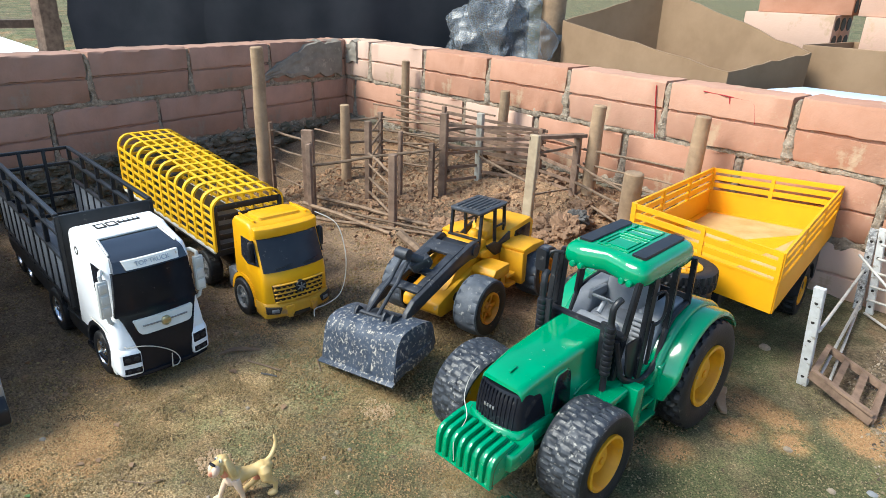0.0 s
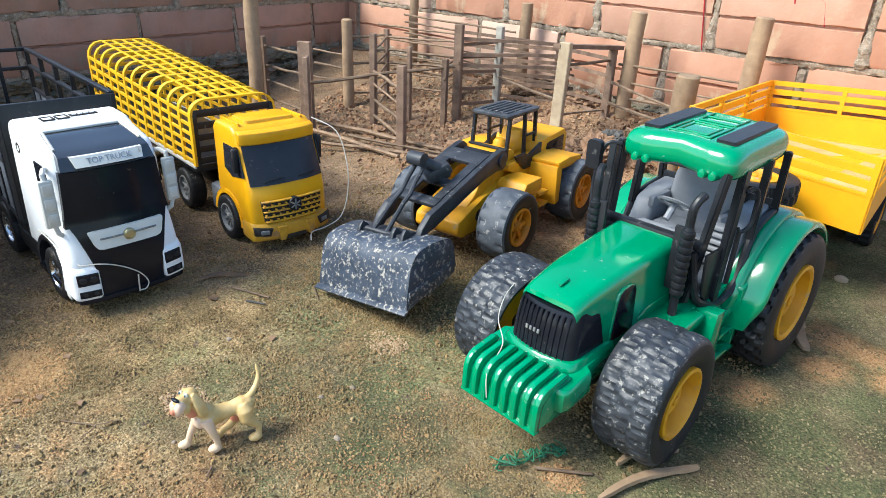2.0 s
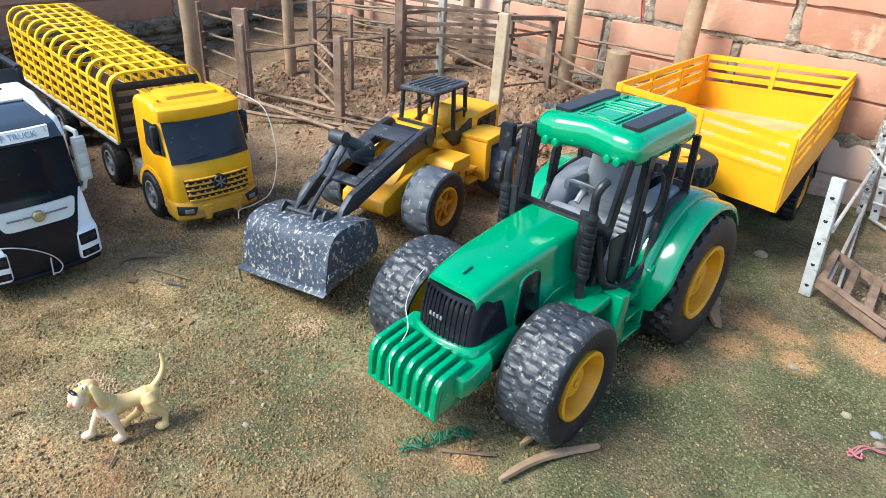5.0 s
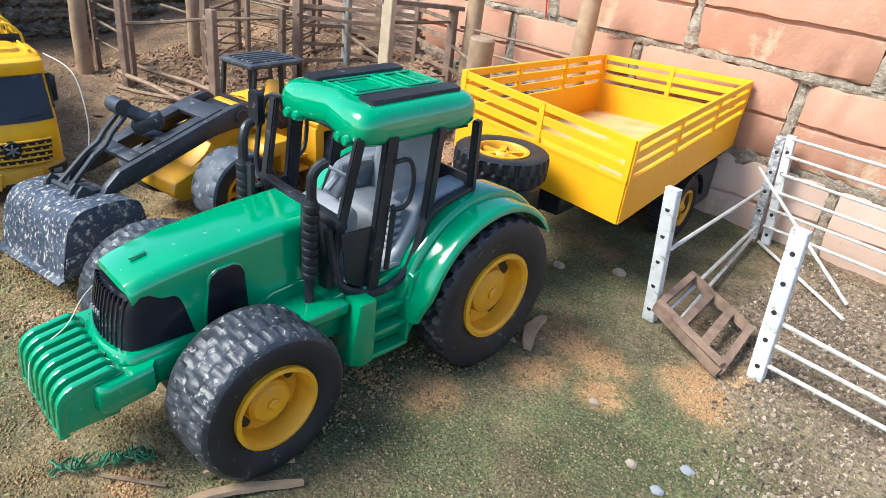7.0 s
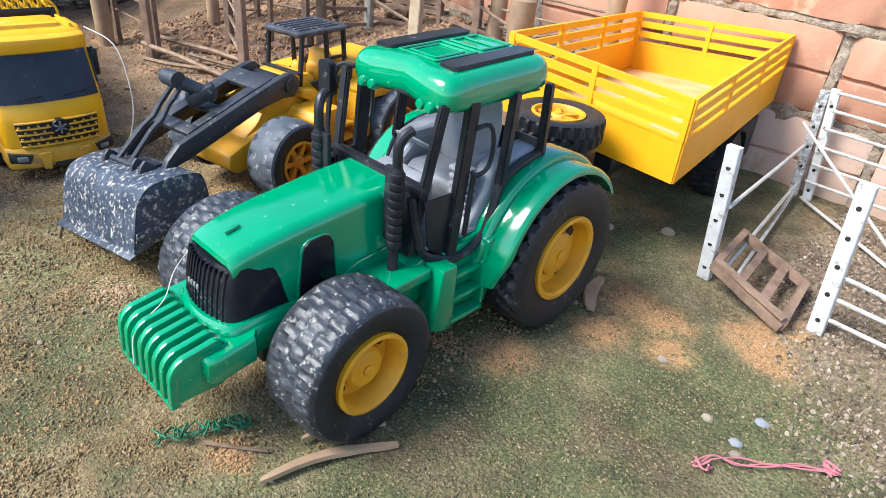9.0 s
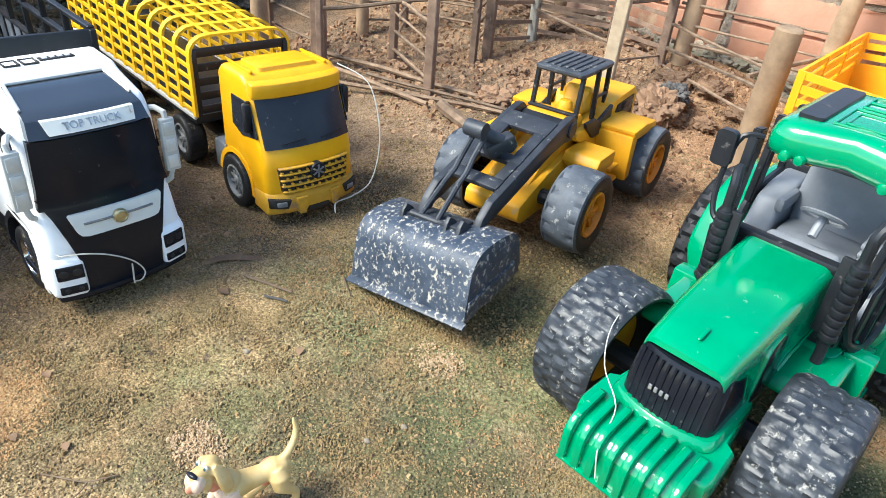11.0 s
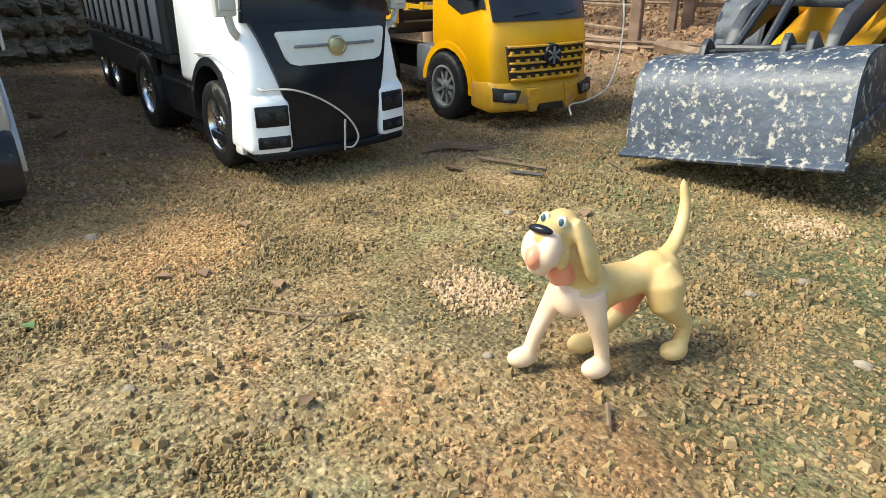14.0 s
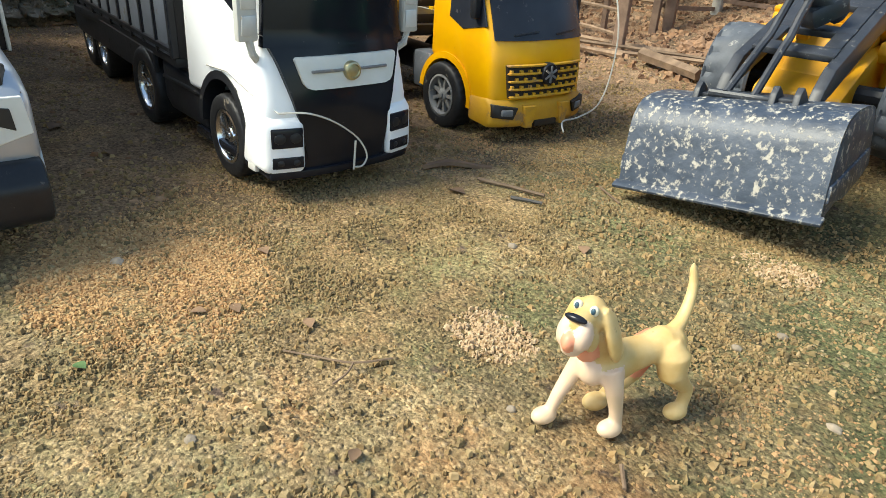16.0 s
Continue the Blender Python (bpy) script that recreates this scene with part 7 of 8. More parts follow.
post_board(*P["c2"], 0.04, 0.19, 0.012, 0.012, 20)
post_board(*P["d"], 0.045, 0.222, 0.015, 0.012, 10, material=M_PALEWOOD)
post_board(*P["e"], 0.045, 0.226, 0.02, 0.012, 10, (0.02, 0), material=M_RAW, label="pale raw wooden post of the toy corral")
post_board(*P["f"], 0.05, 0.212, 0.014, 0.012, 10)
post_board(*P["side"], 0.02, 0.185, 0.008, 0.01, 20)
post_board(*P["d2"], 0.05, 0.2, 0.01, 0.01, 5)
post_board(*P["g"], 0.05, 0.205, 0.01, 0.012, 5)
fence(P["side"], P["gate"], (0.06, 0.095, 0.13, 0.165), 0.0028)
fence(P["back"], P["a"], (0.055, 0.085, 0.115, 0.145, 0.175), 0.0028)
fence(P["a"], P["b"], (0.05, 0.078, 0.106, 0.134), 0.0028)
fence((-1.205, 1.02), P["back"], (0.06, 0.09, 0.12, 0.15, 0.18), 0.0026)
fence(P["c2"], P["c"], (0.06, 0.085, 0.11, 0.135, 0.16), 0.0028)
fence((-0.94, 1.065), (-1.02, 1.19), (0.07, 0.1, 0.13, 0.155), 0.0026)
fence(P["back"], P["c2"], (0.075, 0.1, 0.125, 0.15, 0.175), 0.0024)
fence(P["c"], P["d"], (0.075, 0.105, 0.135, 0.165, 0.19), boards=True)
fence(P["d"], (-0.79, 1.255), (0.085, 0.11, 0.135, 0.16, 0.185), boards=True)
fence(P["d"], P["e"], (0.125,), 0.0035)
fence((-0.79, 1.255), P["f"], (0.085, 0.11, 0.135, 0.16, 0.185), boards=True)
fence(P["c"], (-0.79, 1.255), (0.15, 0.175, 0.2), boards=True)
fence(P["g"], (-0.79, 1.27), (0.09, 0.115, 0.14, 0.165, 0.19), boards=True)
fence((-1.32, 1.2), P["g"], (0.09, 0.12, 0.15, 0.18), 0.0026)
fence((-1.31, 1.27), (-0.95, 1.272), (0.085, 0.105, 0.125, 0.145, 0.165, 0.185, 0.205), 0.0026)
fence((-1.3, 1.0), (-1.205, 1.02), (0.08, 0.11, 0.14), 0.0026)
fence(P["f"], (-0.425, 1.11), (0.085, 0.115, 0.145), 0.0028)
fence((-0.66, 1.245), (-0.44, 1.262), (0.12, 0.15, 0.18), 0.0028)
fence(P["e"], P["f"], (0.1, 0.19), 0.0028)
slat_rail((-0.690, 1.085, 0.2185), (-0.664, 1.238, 0.2095), 0.007, 0.016)
stick((-1.085, 0.84, 0.118), (-0.93, 1.08, 0.152), 0.0034)
stick((-0.45, 1.03, 0.155), (-0.40, 1.2, 0.175), 0.0034)
# loose poles on the ground before the pen
for a, b, r in (((-1.13, 0.87, 0.034), (-0.80, 0.95, 0.034), 0.0045), ((-1.10, 0.83, 0.034), (-0.83, 0.86, 0.032), 0.0045), ((-1.02, 0.80, 0.028), (-0.74, 0.93, 0.034), 0.0035), ((-0.98, 0.86, 0.036), (-0.70, 0.95, 0.036), 0.003), ((-0.62, 0.95, 0.034), (-0.36, 1.0, 0.012), 0.0036), ((-0.6, 1.0, 0.036), (-0.39, 0.96, 0.012), 0.0036)):
    stick(a, b, r, name="loose_pole", label="dry stick lying on bare earth", group="loose poles", cat="stick")

# ---- toy gate panels of white posts and wire rails ----


def white_post(a, b, w=0.018, material=None):
    bm = bmesh.new()
    a, b = Vector(a), Vector(b)
    d = b - a
    lps = []
    for i in range(7):
        t = i / 6
        c = d * t
        lps.append([c + Vector((px * w / 2, py * w * 0.36, 0)) for px, py in ((-1, -0.85), (-0.88, -1), (0.88, -1), (1, -0.85), (1, 0.85), (0.88, 1), (-0.88, 1), (-1, 0.85))])
    loft(bm, lps)
    ob = solid("gate_post", bm, material or M_PALEPOST, pose(*a), "white painted square post with peg holes", "post", "gate posts")
    for k in range(5):
        bm = bmesh.new()
        p = d * (0.1 + 0.19 * k)
        lathe(bm, [(0.001, -w * 0.375), (0.0024, -w * 0.375), (0.0024, -w * 0.3)], p, "y", 8)
        part("peg_hole", bm, M_INK, ob)
    return ob


M_PALEPOST = mat("white_post", (0.60, 0.60, 0.585), (0.46, 0.45, 0.43), 60, 0.6, 0.8, dust=((0.3, 0.27, 0.22), 0.30, 90), bump=0.2)
M_CRUMBLY = mat("crumbly_post", (0.50, 0.50, 0.50), (0.16, 0.15, 0.14), 130, 0.8, 0.95, bump=1.0, bscale=300, dust=((0.62, 0.61, 0.58), 0.35, 160))
white_post((-0.102, 0.990, 0.0), (-0.104, 0.963, 0.150), 0.013)
white_post((0.0115, 0.987, 0.0), (0.0035, 0.979, 0.150), 0.014)
white_post((-0.108, 1.300, 0.0), (-0.123, 1.300, 0.147), 0.011)
white_post((-0.128, 1.305, 0.0), (-0.135, 1.303, 0.142), 0.012, M_CRUMBLY)
def rod(a, b, r=0.0021):
    bm = bmesh.new()
    a, b = Vector(a), Vector(b)
    tube(bm, [tuple((b - a) * t + Vector((0, 0, 0.0008 * noise.noise((t * 4, a.x * 30, a.z * 50))))) for t in (0, 0.25, 0.5, 0.75, 1)], r, 8)
    return solid("wire_rail", bm, M_ROD, pose(*a), "pale grey rod rail of the toy gate", "rail", "gate rails")


M_ROD = mat("dusty_rod", (0.52, 0.50, 0.46), (0.38, 0.36, 0.32), 60, 0.55, 0.7, dust=((0.30, 0.25, 0.19), 0.25, 90))
for z in (0.028, 0.052, 0.076, 0.100, 0.123, 0.146):
    rod((-0.118 + 0.02 * (0.147 - z), 1.290, z), (0.34, 1.262, z + 0.002))
for z in (0.018, 0.04, 0.062):
    rod((0.011, 0.985, z), (0.34, 0.985, z * 0.7))
rod((-0.0957, 0.975, 0.088), (-0.1313, 1.29, 0.0743))
rod((-0.084, 0.99, 0.022), (-0.1224, 1.285, 0.024))
rod((-0.074, 1.0, 0.014), (-0.1224, 1.285, 0.010))
rod((-0.1395, 1.27, 0.105), (0.0205, 1.2129, 0.004))
rod((-0.1113, 1.28, 0.008), (0.03, 1.172, 0.004))


def build_rack():
    """A small frame propped against the gate: two long rails and four slats between them."""
    A, B, C, D = Vector((-0.090, 0.967, 0.030)), Vector((-0.101, 1.061, 0.030)), Vector((-0.021, 1.0395, 0.013)), Vector((-0.0094, 0.951, 0.008))
    T = thing("wooden_frame", pose(*D), "small weathered wooden ladder frame propped on gravel", "frame")
    up = (D - A).cross(B - A).normalized()

    def bar(p, q, w, t, lift, name):
        d = q - p
        e = d.cross(up).normalized()
        bm = bmesh.new()
        n = 6
        loft(bm, [[p - D + d * (i / n) + e * sx * w / 2 + up * (lift + sz * t / 2 + 0.0008 * noise.noise((i * 0.8, p.x * 90, 2))) for sx, sz in ((-1, -1), (1, -1), (1, 1), (-1, 1))] for i in range(n + 1)])
        part(name, bm, M_WOOD, T)
    if up.z < 0:
        up = -up
    bar(A, D, 0.0055, 0.010, 0, "side_rail")
    bar(B, C, 0.0055, 0.009, 0, "side_rail")
    bar(A.lerp(D, 0.02) + up * 0.002, A.lerp(D, 0.97) + up * 0.004, 0.008, 0.003, 0.005, "top_batten")
    for t, w in ((0.02, 0.007), (0.36, 0.008), (0.68, 0.009), (0.985, 0.007)):
        bar(A.lerp(D, t), B.lerp(C, t), w, 0.004 if t in (0.36, 0.68) else 0.008, 0.0015, "cross_slat")
    return T


build_rack()

# ---- things behind the wall ----
M_SLAB = mat("bright_gap_white", (0.80, 0.79, 0.76), (0.7, 0.69, 0.66), 6, 0.8, 0.9, bump=0.1)


def carton(name, m, w, d, h, label, flaps=((1, 35), (-1, 20))):
    T = thing(name, m, label, "box", "cartons")
    t = 0.004
    for c, s, nm in (((0, -d / 2, h / 2), (w, t, h), "panel"), ((0, d / 2, h / 2), (w, t, h), "panel"), ((-w / 2, 0, h / 2), (t, d, h), "panel"), ((w / 2, 0, h / 2), (t, d, h), "panel"), ((0, 0, t / 2), (w, d, t), "bottom")):
        part(nm, box(bmesh.new(), c, s, 0.001, seg=1), M_CARD, T)
    for sg, ang in flaps:
        bm = bmesh.new()
        box(bm, (0, 0, d * 0.22), (w, t, d * 0.44), 0.001, seg=1)
        ob = part("flap", bm, M_CARDIN if sg > 0 else M_CARD, T)
        ob.matrix_local = pose(0, sg * d / 2, h, -sg * ang, 0, 0)
    return T


def crushed_carton(rim, floor, label):
    """An open carton pushed out of square: rim corners, going round, and the height of its base."""
    T = thing("cardboard_box", pose(*rim[0]), label, "box", "cartons")
    o = Vector(rim[0])
    mid = sum((Vector(p) for p in rim), Vector()) / 4
    for k in range(4):
        a, b = Vector(rim[k]), Vector(rim[(k + 1) % 4])
        inward = ((mid - (a + b) / 2) * Vector((1, 1, 0))).normalized() * 0.005
        n = 10
        lps = []
        for i in range(n + 1):
            p = a.lerp(b, i / n)
            p.z += 0.006 * noise.noise((i * 0.7, k * 3.1, 2)) if 0 < i < n else 0
            q = Vector((p.x + (mid.x - p.x) * 0.05, p.y + (mid.y - p.y) * 0.05, floor))
            lps.append([p - o, p + inward - o, q + inward - o, q - o])
        bm = bmesh.new()
        loft(bm, lps)
        part("panel", bm, M_CARD, T)
    bm = bmesh.new()
    loft(bm, [[Vector((p[0], p[1], z)) - o for p in rim] for z in (floor, floor + 0.005)])
    part("bottom", bm, M_CARDIN, T)
    return T


crushed_carton(((-1.0225, 1.60, 0.411), (-0.497, 1.475, 0.3405), (-0.4295, 1.72, 0.375), (-0.885, 1.86, 0.50)), 0.004, "large open brown cardboard box leaning behind the brick wall")
carton("cardboard_box", pose(-0.25, 1.90, 0.003, 0, 0, -4), 0.42, 0.28, 0.385, "open brown cardboard box beside stacked clay blocks", ())
bm = bmesh.new()
box(bm, (0, 0, 0), (0.5, 0.2, 0.012), 0.004)
solid("blue_board", bm, M_BLUE, pose(-0.15, 1.53, 0.312, -3, 0, 1), "pale blue plastic board lying on the wall top", "board")
bm = bmesh.new()
for v in bmesh.ops.create_icosphere(bm, subdivisions=5, radius=1)["verts"]:
    p = v.co.normalized()
    k = 1 + 0.28 * noise.noise(p * 2.3) + 0.12 * noise.noise(p * 6) + 0.05 * noise.noise(p * 14)
    v.co = Vector((p.x * 0.17 * k, p.y * 0.12 * k, max(p.z * 0.17 * k, -0.12)))
solid("plastic_bag", bm, M_BAG, pose(-1.21, 1.56, 0.33), "crumpled clear plastic bag resting behind the wall", "bag")
bm = bmesh.new()
tube(bm, [(0, 0, -0.35), (0.01, 0, 0.1), (0.0, 0.0, 0.7)], 0.032, 14)
solid("timber_post", bm, M_POLE, pose(-1.08, 1.62, 0.35), "thick round brown timber post behind the wall", "post")
tarp = thing("dark_tarp", pose(-1.24, 1.72, 0.35, 0, 0, 32), "dark blue-black tarpaulin hung beyond the wall", "tarp")
for k in range(3):
    lps = []
    for i in range(23):
        x = -0.54 * k - 0.55 * i / 22
        lps.append([(x, 0.05 * noise.noise((x * 2, z, 2)) + 0.025 * noise.noise((x * 7, z * 3 + x * 4, 5)) + y + 0.006 * k, z) for y, z in ((0, -0.4), (-0.05, 0.0), (-0.03, 0.12), (0.0, 0.3), (0.03, 0.6), (0.06, 0.9), (0.075, 0.9), (0.04, 0.6), (0.02, 0.3), (0.0, 0.12), (0.0, -0.4))])
    bm = bmesh.new()
    loft(bm, lps)
    part("sheet", bm, M_TARP, tarp)
bm = bmesh.new()
box(bm, (0, 0, 0), (0.05, 0.07, 1.1), 0.004)
solid("dark_post", bm, M_WOOD, pose(-2.66, 0.755, 0.55, 0, 0, 20), "dark weathered timber post holding the tarpaulin", "post")
bm = bmesh.new()
box(bm, (0, 0, 0), (0.04, 0.9, 0.028), 0.003)
solid("dark_rail", bm, M_WOOD, pose(-2.66, 0.36, 0.318, 0, 0, 6), "dark timber rail beyond the wall", "rail")
bm = bmesh.new()
tube(bm, [(0, 0, 0), (-0.02, -0.32, -0.32)], 0.008, 6)
solid("brace", bm, M_WOOD, pose(-2.70, 0.61, 0.52), "thin slanting brace beyond the wall", "brace")
# Added white slab: stands in for the blown-out bright gap beyond the wall.
bm = bmesh.new()
box(bm, (0, 0, 0), (9.0, 5.0, 0.04), 0.006)
solid("yard_slab", bm, M_SLAB, pose(-6.6, -0.6, 0.02, 0, 0, 6), "white slab added to fill the bright gap beyond the wall", "slab", kind="structure")


def hollow_block(m, label):
    bm = bmesh.new()
    box(bm, (0, 0, 0), (0.233, 0.14, 0.089), 0.002)
    T = solid("hollow_block", bm, M_BRICK, m, label, "brick", "loose blocks")
    for i in range(3):
        for k in (-1, 1):
            bm = bmesh.new()
            lathe(bm, [(0.001, 0.1175), (0.017, 0.1175), (0.017, 0.1)], (0, -0.045 + 0.045 * i, k * 0.022), "x", 12)
            part("hole", bm, M_INK, T)
    return T


for k in range(5):
    for lv in range(6):
        hollow_block(pose(-0.62 + 0.26 * k + 0.02 * (lv % 2), 2.12 + 0.03 * ((k + lv) % 2), 0.046 + 0.0895 * lv, 0, 0, 4 * ((k * 3 + lv) % 3 - 1) + (90 if k == 1 and lv == 4 else 0)), "spare hollow clay block stacked behind the wall")

# ---- litter on the ground ----


def chips(name, n, region, size, material, label, flat=0.35, seed=1, density=None):
    rnd = random.Random(seed)
    vs, fs = [], []
    x0, x1, y0, y1 = region
    made = tries = 0
    while made < n and tries < n * 6:
        tries += 1
        x, y = rnd.uniform(x0, x1), rnd.uniform(y0, y1)
        if density and rnd.random() > density(x, y):
            continue
        made += 1
        s = size * rnd.uniform(0.5, 1.5)
        z = rise(x, y)
        a = rnd.uniform(0, 6.28)
        l, w, h = s, s * rnd.uniform(0.4, 0.95), s * flat * rnd.uniform(0.6, 1.3)
        k = len(vs)
        for dx, dy, dz in ((-1, -0.7, 0), (1, -0.8, 0), (0.9, 0.8, 0), (-0.8, 0.9, 0), (-0.5, -0.4, 1), (0.6, -0.5, 0.9), (0.5, 0.5, 1.1), (-0.6, 0.4, 0.8)):
            px, py = dx * l / 2 * rnd.uniform(0.7, 1.2), dy * w / 2 * rnd.uniform(0.7, 1.2)
            vs.append((x + px * math.cos(a) - py * math.sin(a), y + px * math.sin(a) + py * math.cos(a), z + dz * h * rnd.uniform(0.7, 1.1) - h * 0.1))
        fs += [(k + 4, k + 5, k + 6, k + 7), (k, k + 1, k + 5, k + 4), (k + 1, k + 2, k + 6, k + 5), (k + 2, k + 3, k + 7, k + 6), (k + 3, k, k + 4, k + 7)]
    me = bpy.data.meshes.new(name)
    me.from_pydata(vs, [], fs)
    me.materials.append(material)
    return tagged(new(name, me), label, "litter", kind="stuff")


def island_mat(name, cols, rough=0.95):
    m = bpy.data.materials.new(name)
    m.use_nodes = True
    nt = m.node_tree
    b = nt.nodes["Principled BSDF"]
    g = nt.nodes.new("ShaderNodeNewGeometry")
    cr = nt.nodes.new("ShaderNodeValToRGB")
    cr.color_ramp.elements[0].color, cr.color_ramp.elements[1].color = (*cols[0], 1), (*cols[-1], 1)
    for i, c in enumerate(cols[1:-1]):
        e = cr.color_ramp.elements.new((i + 1) / (len(cols) - 1))
        e.color = (*c, 1)
    nt.links.new(g.outputs["Random Per Island"], cr.inputs["Fac"])
    nt.links.new(cr.outputs["Color"], b.inputs["Base Color"])
    b.inputs["Roughness"].default_value = rough
    b.inputs["Specular IOR Level"].default_value = 0.2
    return m


M_GRAIN = island_mat("soil_grains", [(0.09, 0.075, 0.04), (0.2, 0.16, 0.08), (0.12, 0.12, 0.06), (0.28, 0.22, 0.12), (0.15, 0.12, 0.06), (0.34, 0.26, 0.16)])
M_TAN = island_mat("sand_grains", [(0.15, 0.108, 0.055), (0.33, 0.222, 0.105), (0.21, 0.158, 0.074), (0.38, 0.272, 0.142), (0.19, 0.122, 0.055), (0.29, 0.208, 0.094), (0.125, 0.094, 0.05), (0.35, 0.222, 0.098)])
M_SAND = island_mat("orange_sand", [(0.34, 0.19, 0.09), (0.42, 0.26, 0.13), (0.27, 0.15, 0.07)])
M_PINKSAND = island_mat("pale_sand", [(0.46, 0.32, 0.19), (0.37, 0.25, 0.14), (0.52, 0.39, 0.25)])
M_GRAVEL = island_mat("grey_gravel", [(0.24, 0.18, 0.125), (0.06, 0.046, 0.034), (0.42, 0.34, 0.25), (0.12, 0.085, 0.06), (0.31, 0.235, 0.16), (0.08, 0.06, 0.045)])
M_CHIPS = island_mat("bark_chips", [(0.27, 0.152, 0.084), (0.12, 0.067, 0.041), (0.37, 0.235, 0.138), (0.2, 0.108, 0.058), (0.31, 0.2, 0.122)])


def spot(cx, cy, rx, ry):
    return lambda x, y: max(0.0, 1 - ((x - cx) / rx) ** 2 - ((y - cy) / ry) ** 2)


def patchy(x, y):
    return smooth((noise.noise((x * 7, y * 7, 2.2)) + noise.noise((x * 19, y * 19, 5)) * 0.5 + 0.3) / 0.7)


def clumps(x, y):
    v = 1.2 * noise.noise((x * 9, y * 9, 2.2)) + 0.7 * noise.noise((x * 26, y * 26, 5)) + 0.5 * noise.noise((x * 70, y * 70, 1))
    return smooth((v + 0.15) / 0.6)


chips("soil_grains", 70000, (-0.76, -0.2, 0.10, 0.62), 0.0016, M_TAN, "loose tan and brown sand grains", 0.5, 3, lambda x, y: 0.10 + 0.90 * clumps(x, y))
chips("soil_crumbs", 8500, (-0.78, -0.16, 0.12, 0.78), 0.0030, M_TAN, "coarser crumbs of dry earth strewn over the yard", 0.6, 15, lambda x, y: 0.25 + 0.75 * patchy(x + 0.4, y))
chips("soil_grains", 24000, (-0.75, 0.1, 0.45, 1.05), 0.0017, M_GRAIN, "loose brown and mossy soil crumbs", 0.5, 13, lambda x, y: 0.25 + 0.75 * patchy(x, y))
chips("soil_grains", 7000, (-1.5, -0.7, 0.1, 0.95), 0.0032, M_TAN, "loose brown grains round the trucks", 0.5, 14, lambda x, y: 0.25 + 0.75 * patchy(x, y))
chips("orange_sand", 12000, (-0.72, 0.05, 0.12, 1.0), 0.0016, M_SAND, "scattered grains of orange sand", 0.5, 4, lambda x, y: smooth((noise.noise((x * 5 + 9, y * 5, 7)) + 0.5 * noise.noise((x * 15, y * 15, 8)) - 0.12) / 0.3))
for k, (cx, cy, rx, ry, n) in enumerate(((-0.428, 0.518, 0.028, 0.02, 260), (-0.4655, 0.328, 0.026, 0.02, 360), (-0.129, 0.887, 0.024, 0.018, 170), (-0.119, 0.822, 0.022, 0.016, 150), (-0.084, 0.887, 0.025, 0.014, 130), (-0.062, 0.846, 0.018, 0.014, 120), (-0.151, 0.726, 0.022, 0.016, 170), (-0.02, 0.926, 0.03, 0.02, 260), (0.0, 0.905, 0.03, 0.018, 220), (-0.564, 0.222, 0.04, 0.025, 260), (-0.19, 0.70, 0.03, 0.015, 120), (-0.1932, 0.5045, 0.022, 0.016, 240), (-0.7, 0.50, 0.03, 0.02, 120))):
    chips("sand_patch", n * 2, (cx - rx, cx + rx, cy - ry, cy + ry), 0.0021, M_PINKSAND if k < 2 else M_SAND, "small heap of pale crumbly sand on the earth", 0.55, 20 + k, spot(cx, cy, rx, ry))
M_TAWNY = island_mat("tawny_grains", [(0.30, 0.17, 0.075), (0.46, 0.28, 0.125), (0.38, 0.22, 0.10), (0.52, 0.35, 0.17), (0.22, 0.12, 0.055)])
chips("orange_sand", 14000, (-0.72, -0.50, 0.13, 0.30), 0.0021, M_TAWNY, "tawny grains of coarse sand before the trucks", 0.5, 41, lambda x, y: smooth(1.3 * spot(-0.60, 0.212, 0.09, 0.065)(x, y)) * (0.3 + 0.7 * clumps(x + 0.3, y)))
chips("gravel", 11000, (-0.06, 0.36, 0.80, 1.30), 0.0034, M_GRAVEL, "dark gravel and seed husks by the toy gate", 0.55, 5, lambda x, y: smooth((x - 0.012 + 0.5 * (y - 0.87)) / 0.04))
chips("bark_chips", 2600, (-1.3, -0.55, 0.80, 1.30), 0.011, M_CHIPS, "bark chips and dry clods in the corral", 0.35, 6, lambda x, y: smooth((y - 0.8 - 0.1 * noise.noise((x * 6, y * 6, 1))) / 0.1))
chips("bark_chips", 900, (-0.62, -0.35, 0.85, 1.3), 0.007, M_CHIPS, "bark chips and dry clods on the bank", 0.4, 7)
chips("bark_chips", 700, (-1.5, -0.7, 0.2, 1.3), 0.007, M_CHIPS, "scattered dry leaf and bark litter", 0.3, 8)


M_DARKSTONE = mat("dark_stone", (0.07, 0.065, 0.06), (0.12, 0.11, 0.1), 50, 0.85, 0.95, bump=0.6)
M_GREYCHIP = mat("grey_chip", (0.26, 0.27, 0.28), (0.19, 0.195, 0.2), 80, 0.7, 0.85, bump=0.2)


def clod(x, y, s, label="lump of dry earth on the bank", mt=None, flat=0.65, sunk=0.1):
    bm = bmesh.new()
    for v in bmesh.ops.create_icosphere(bm, subdivisions=5 if s > 0.018 else 3, radius=1)["verts"]:
        p = v.co.normalized()
        o = Vector((x * 9, y * 9, 0))
        amp = 1.0 if s > 0.012 else 0.45
        k = 1 + amp * (0.45 * noise.noise(p * 1.7 + o) + 0.25 * noise.noise(p * 4 + o) + 0.12 * noise.noise(p * 10 + o) + 0.06 * noise.noise(p * 24 + o))
        v.co = Vector((p.x * k * s, p.y * k * s * 0.85, p.z * k * s * flat))
    return solid("earth_clod", bm, mt or M_CLOD, pose(x, y, rise(x, y) + s * flat * sunk), label, "clod", "earth clods")


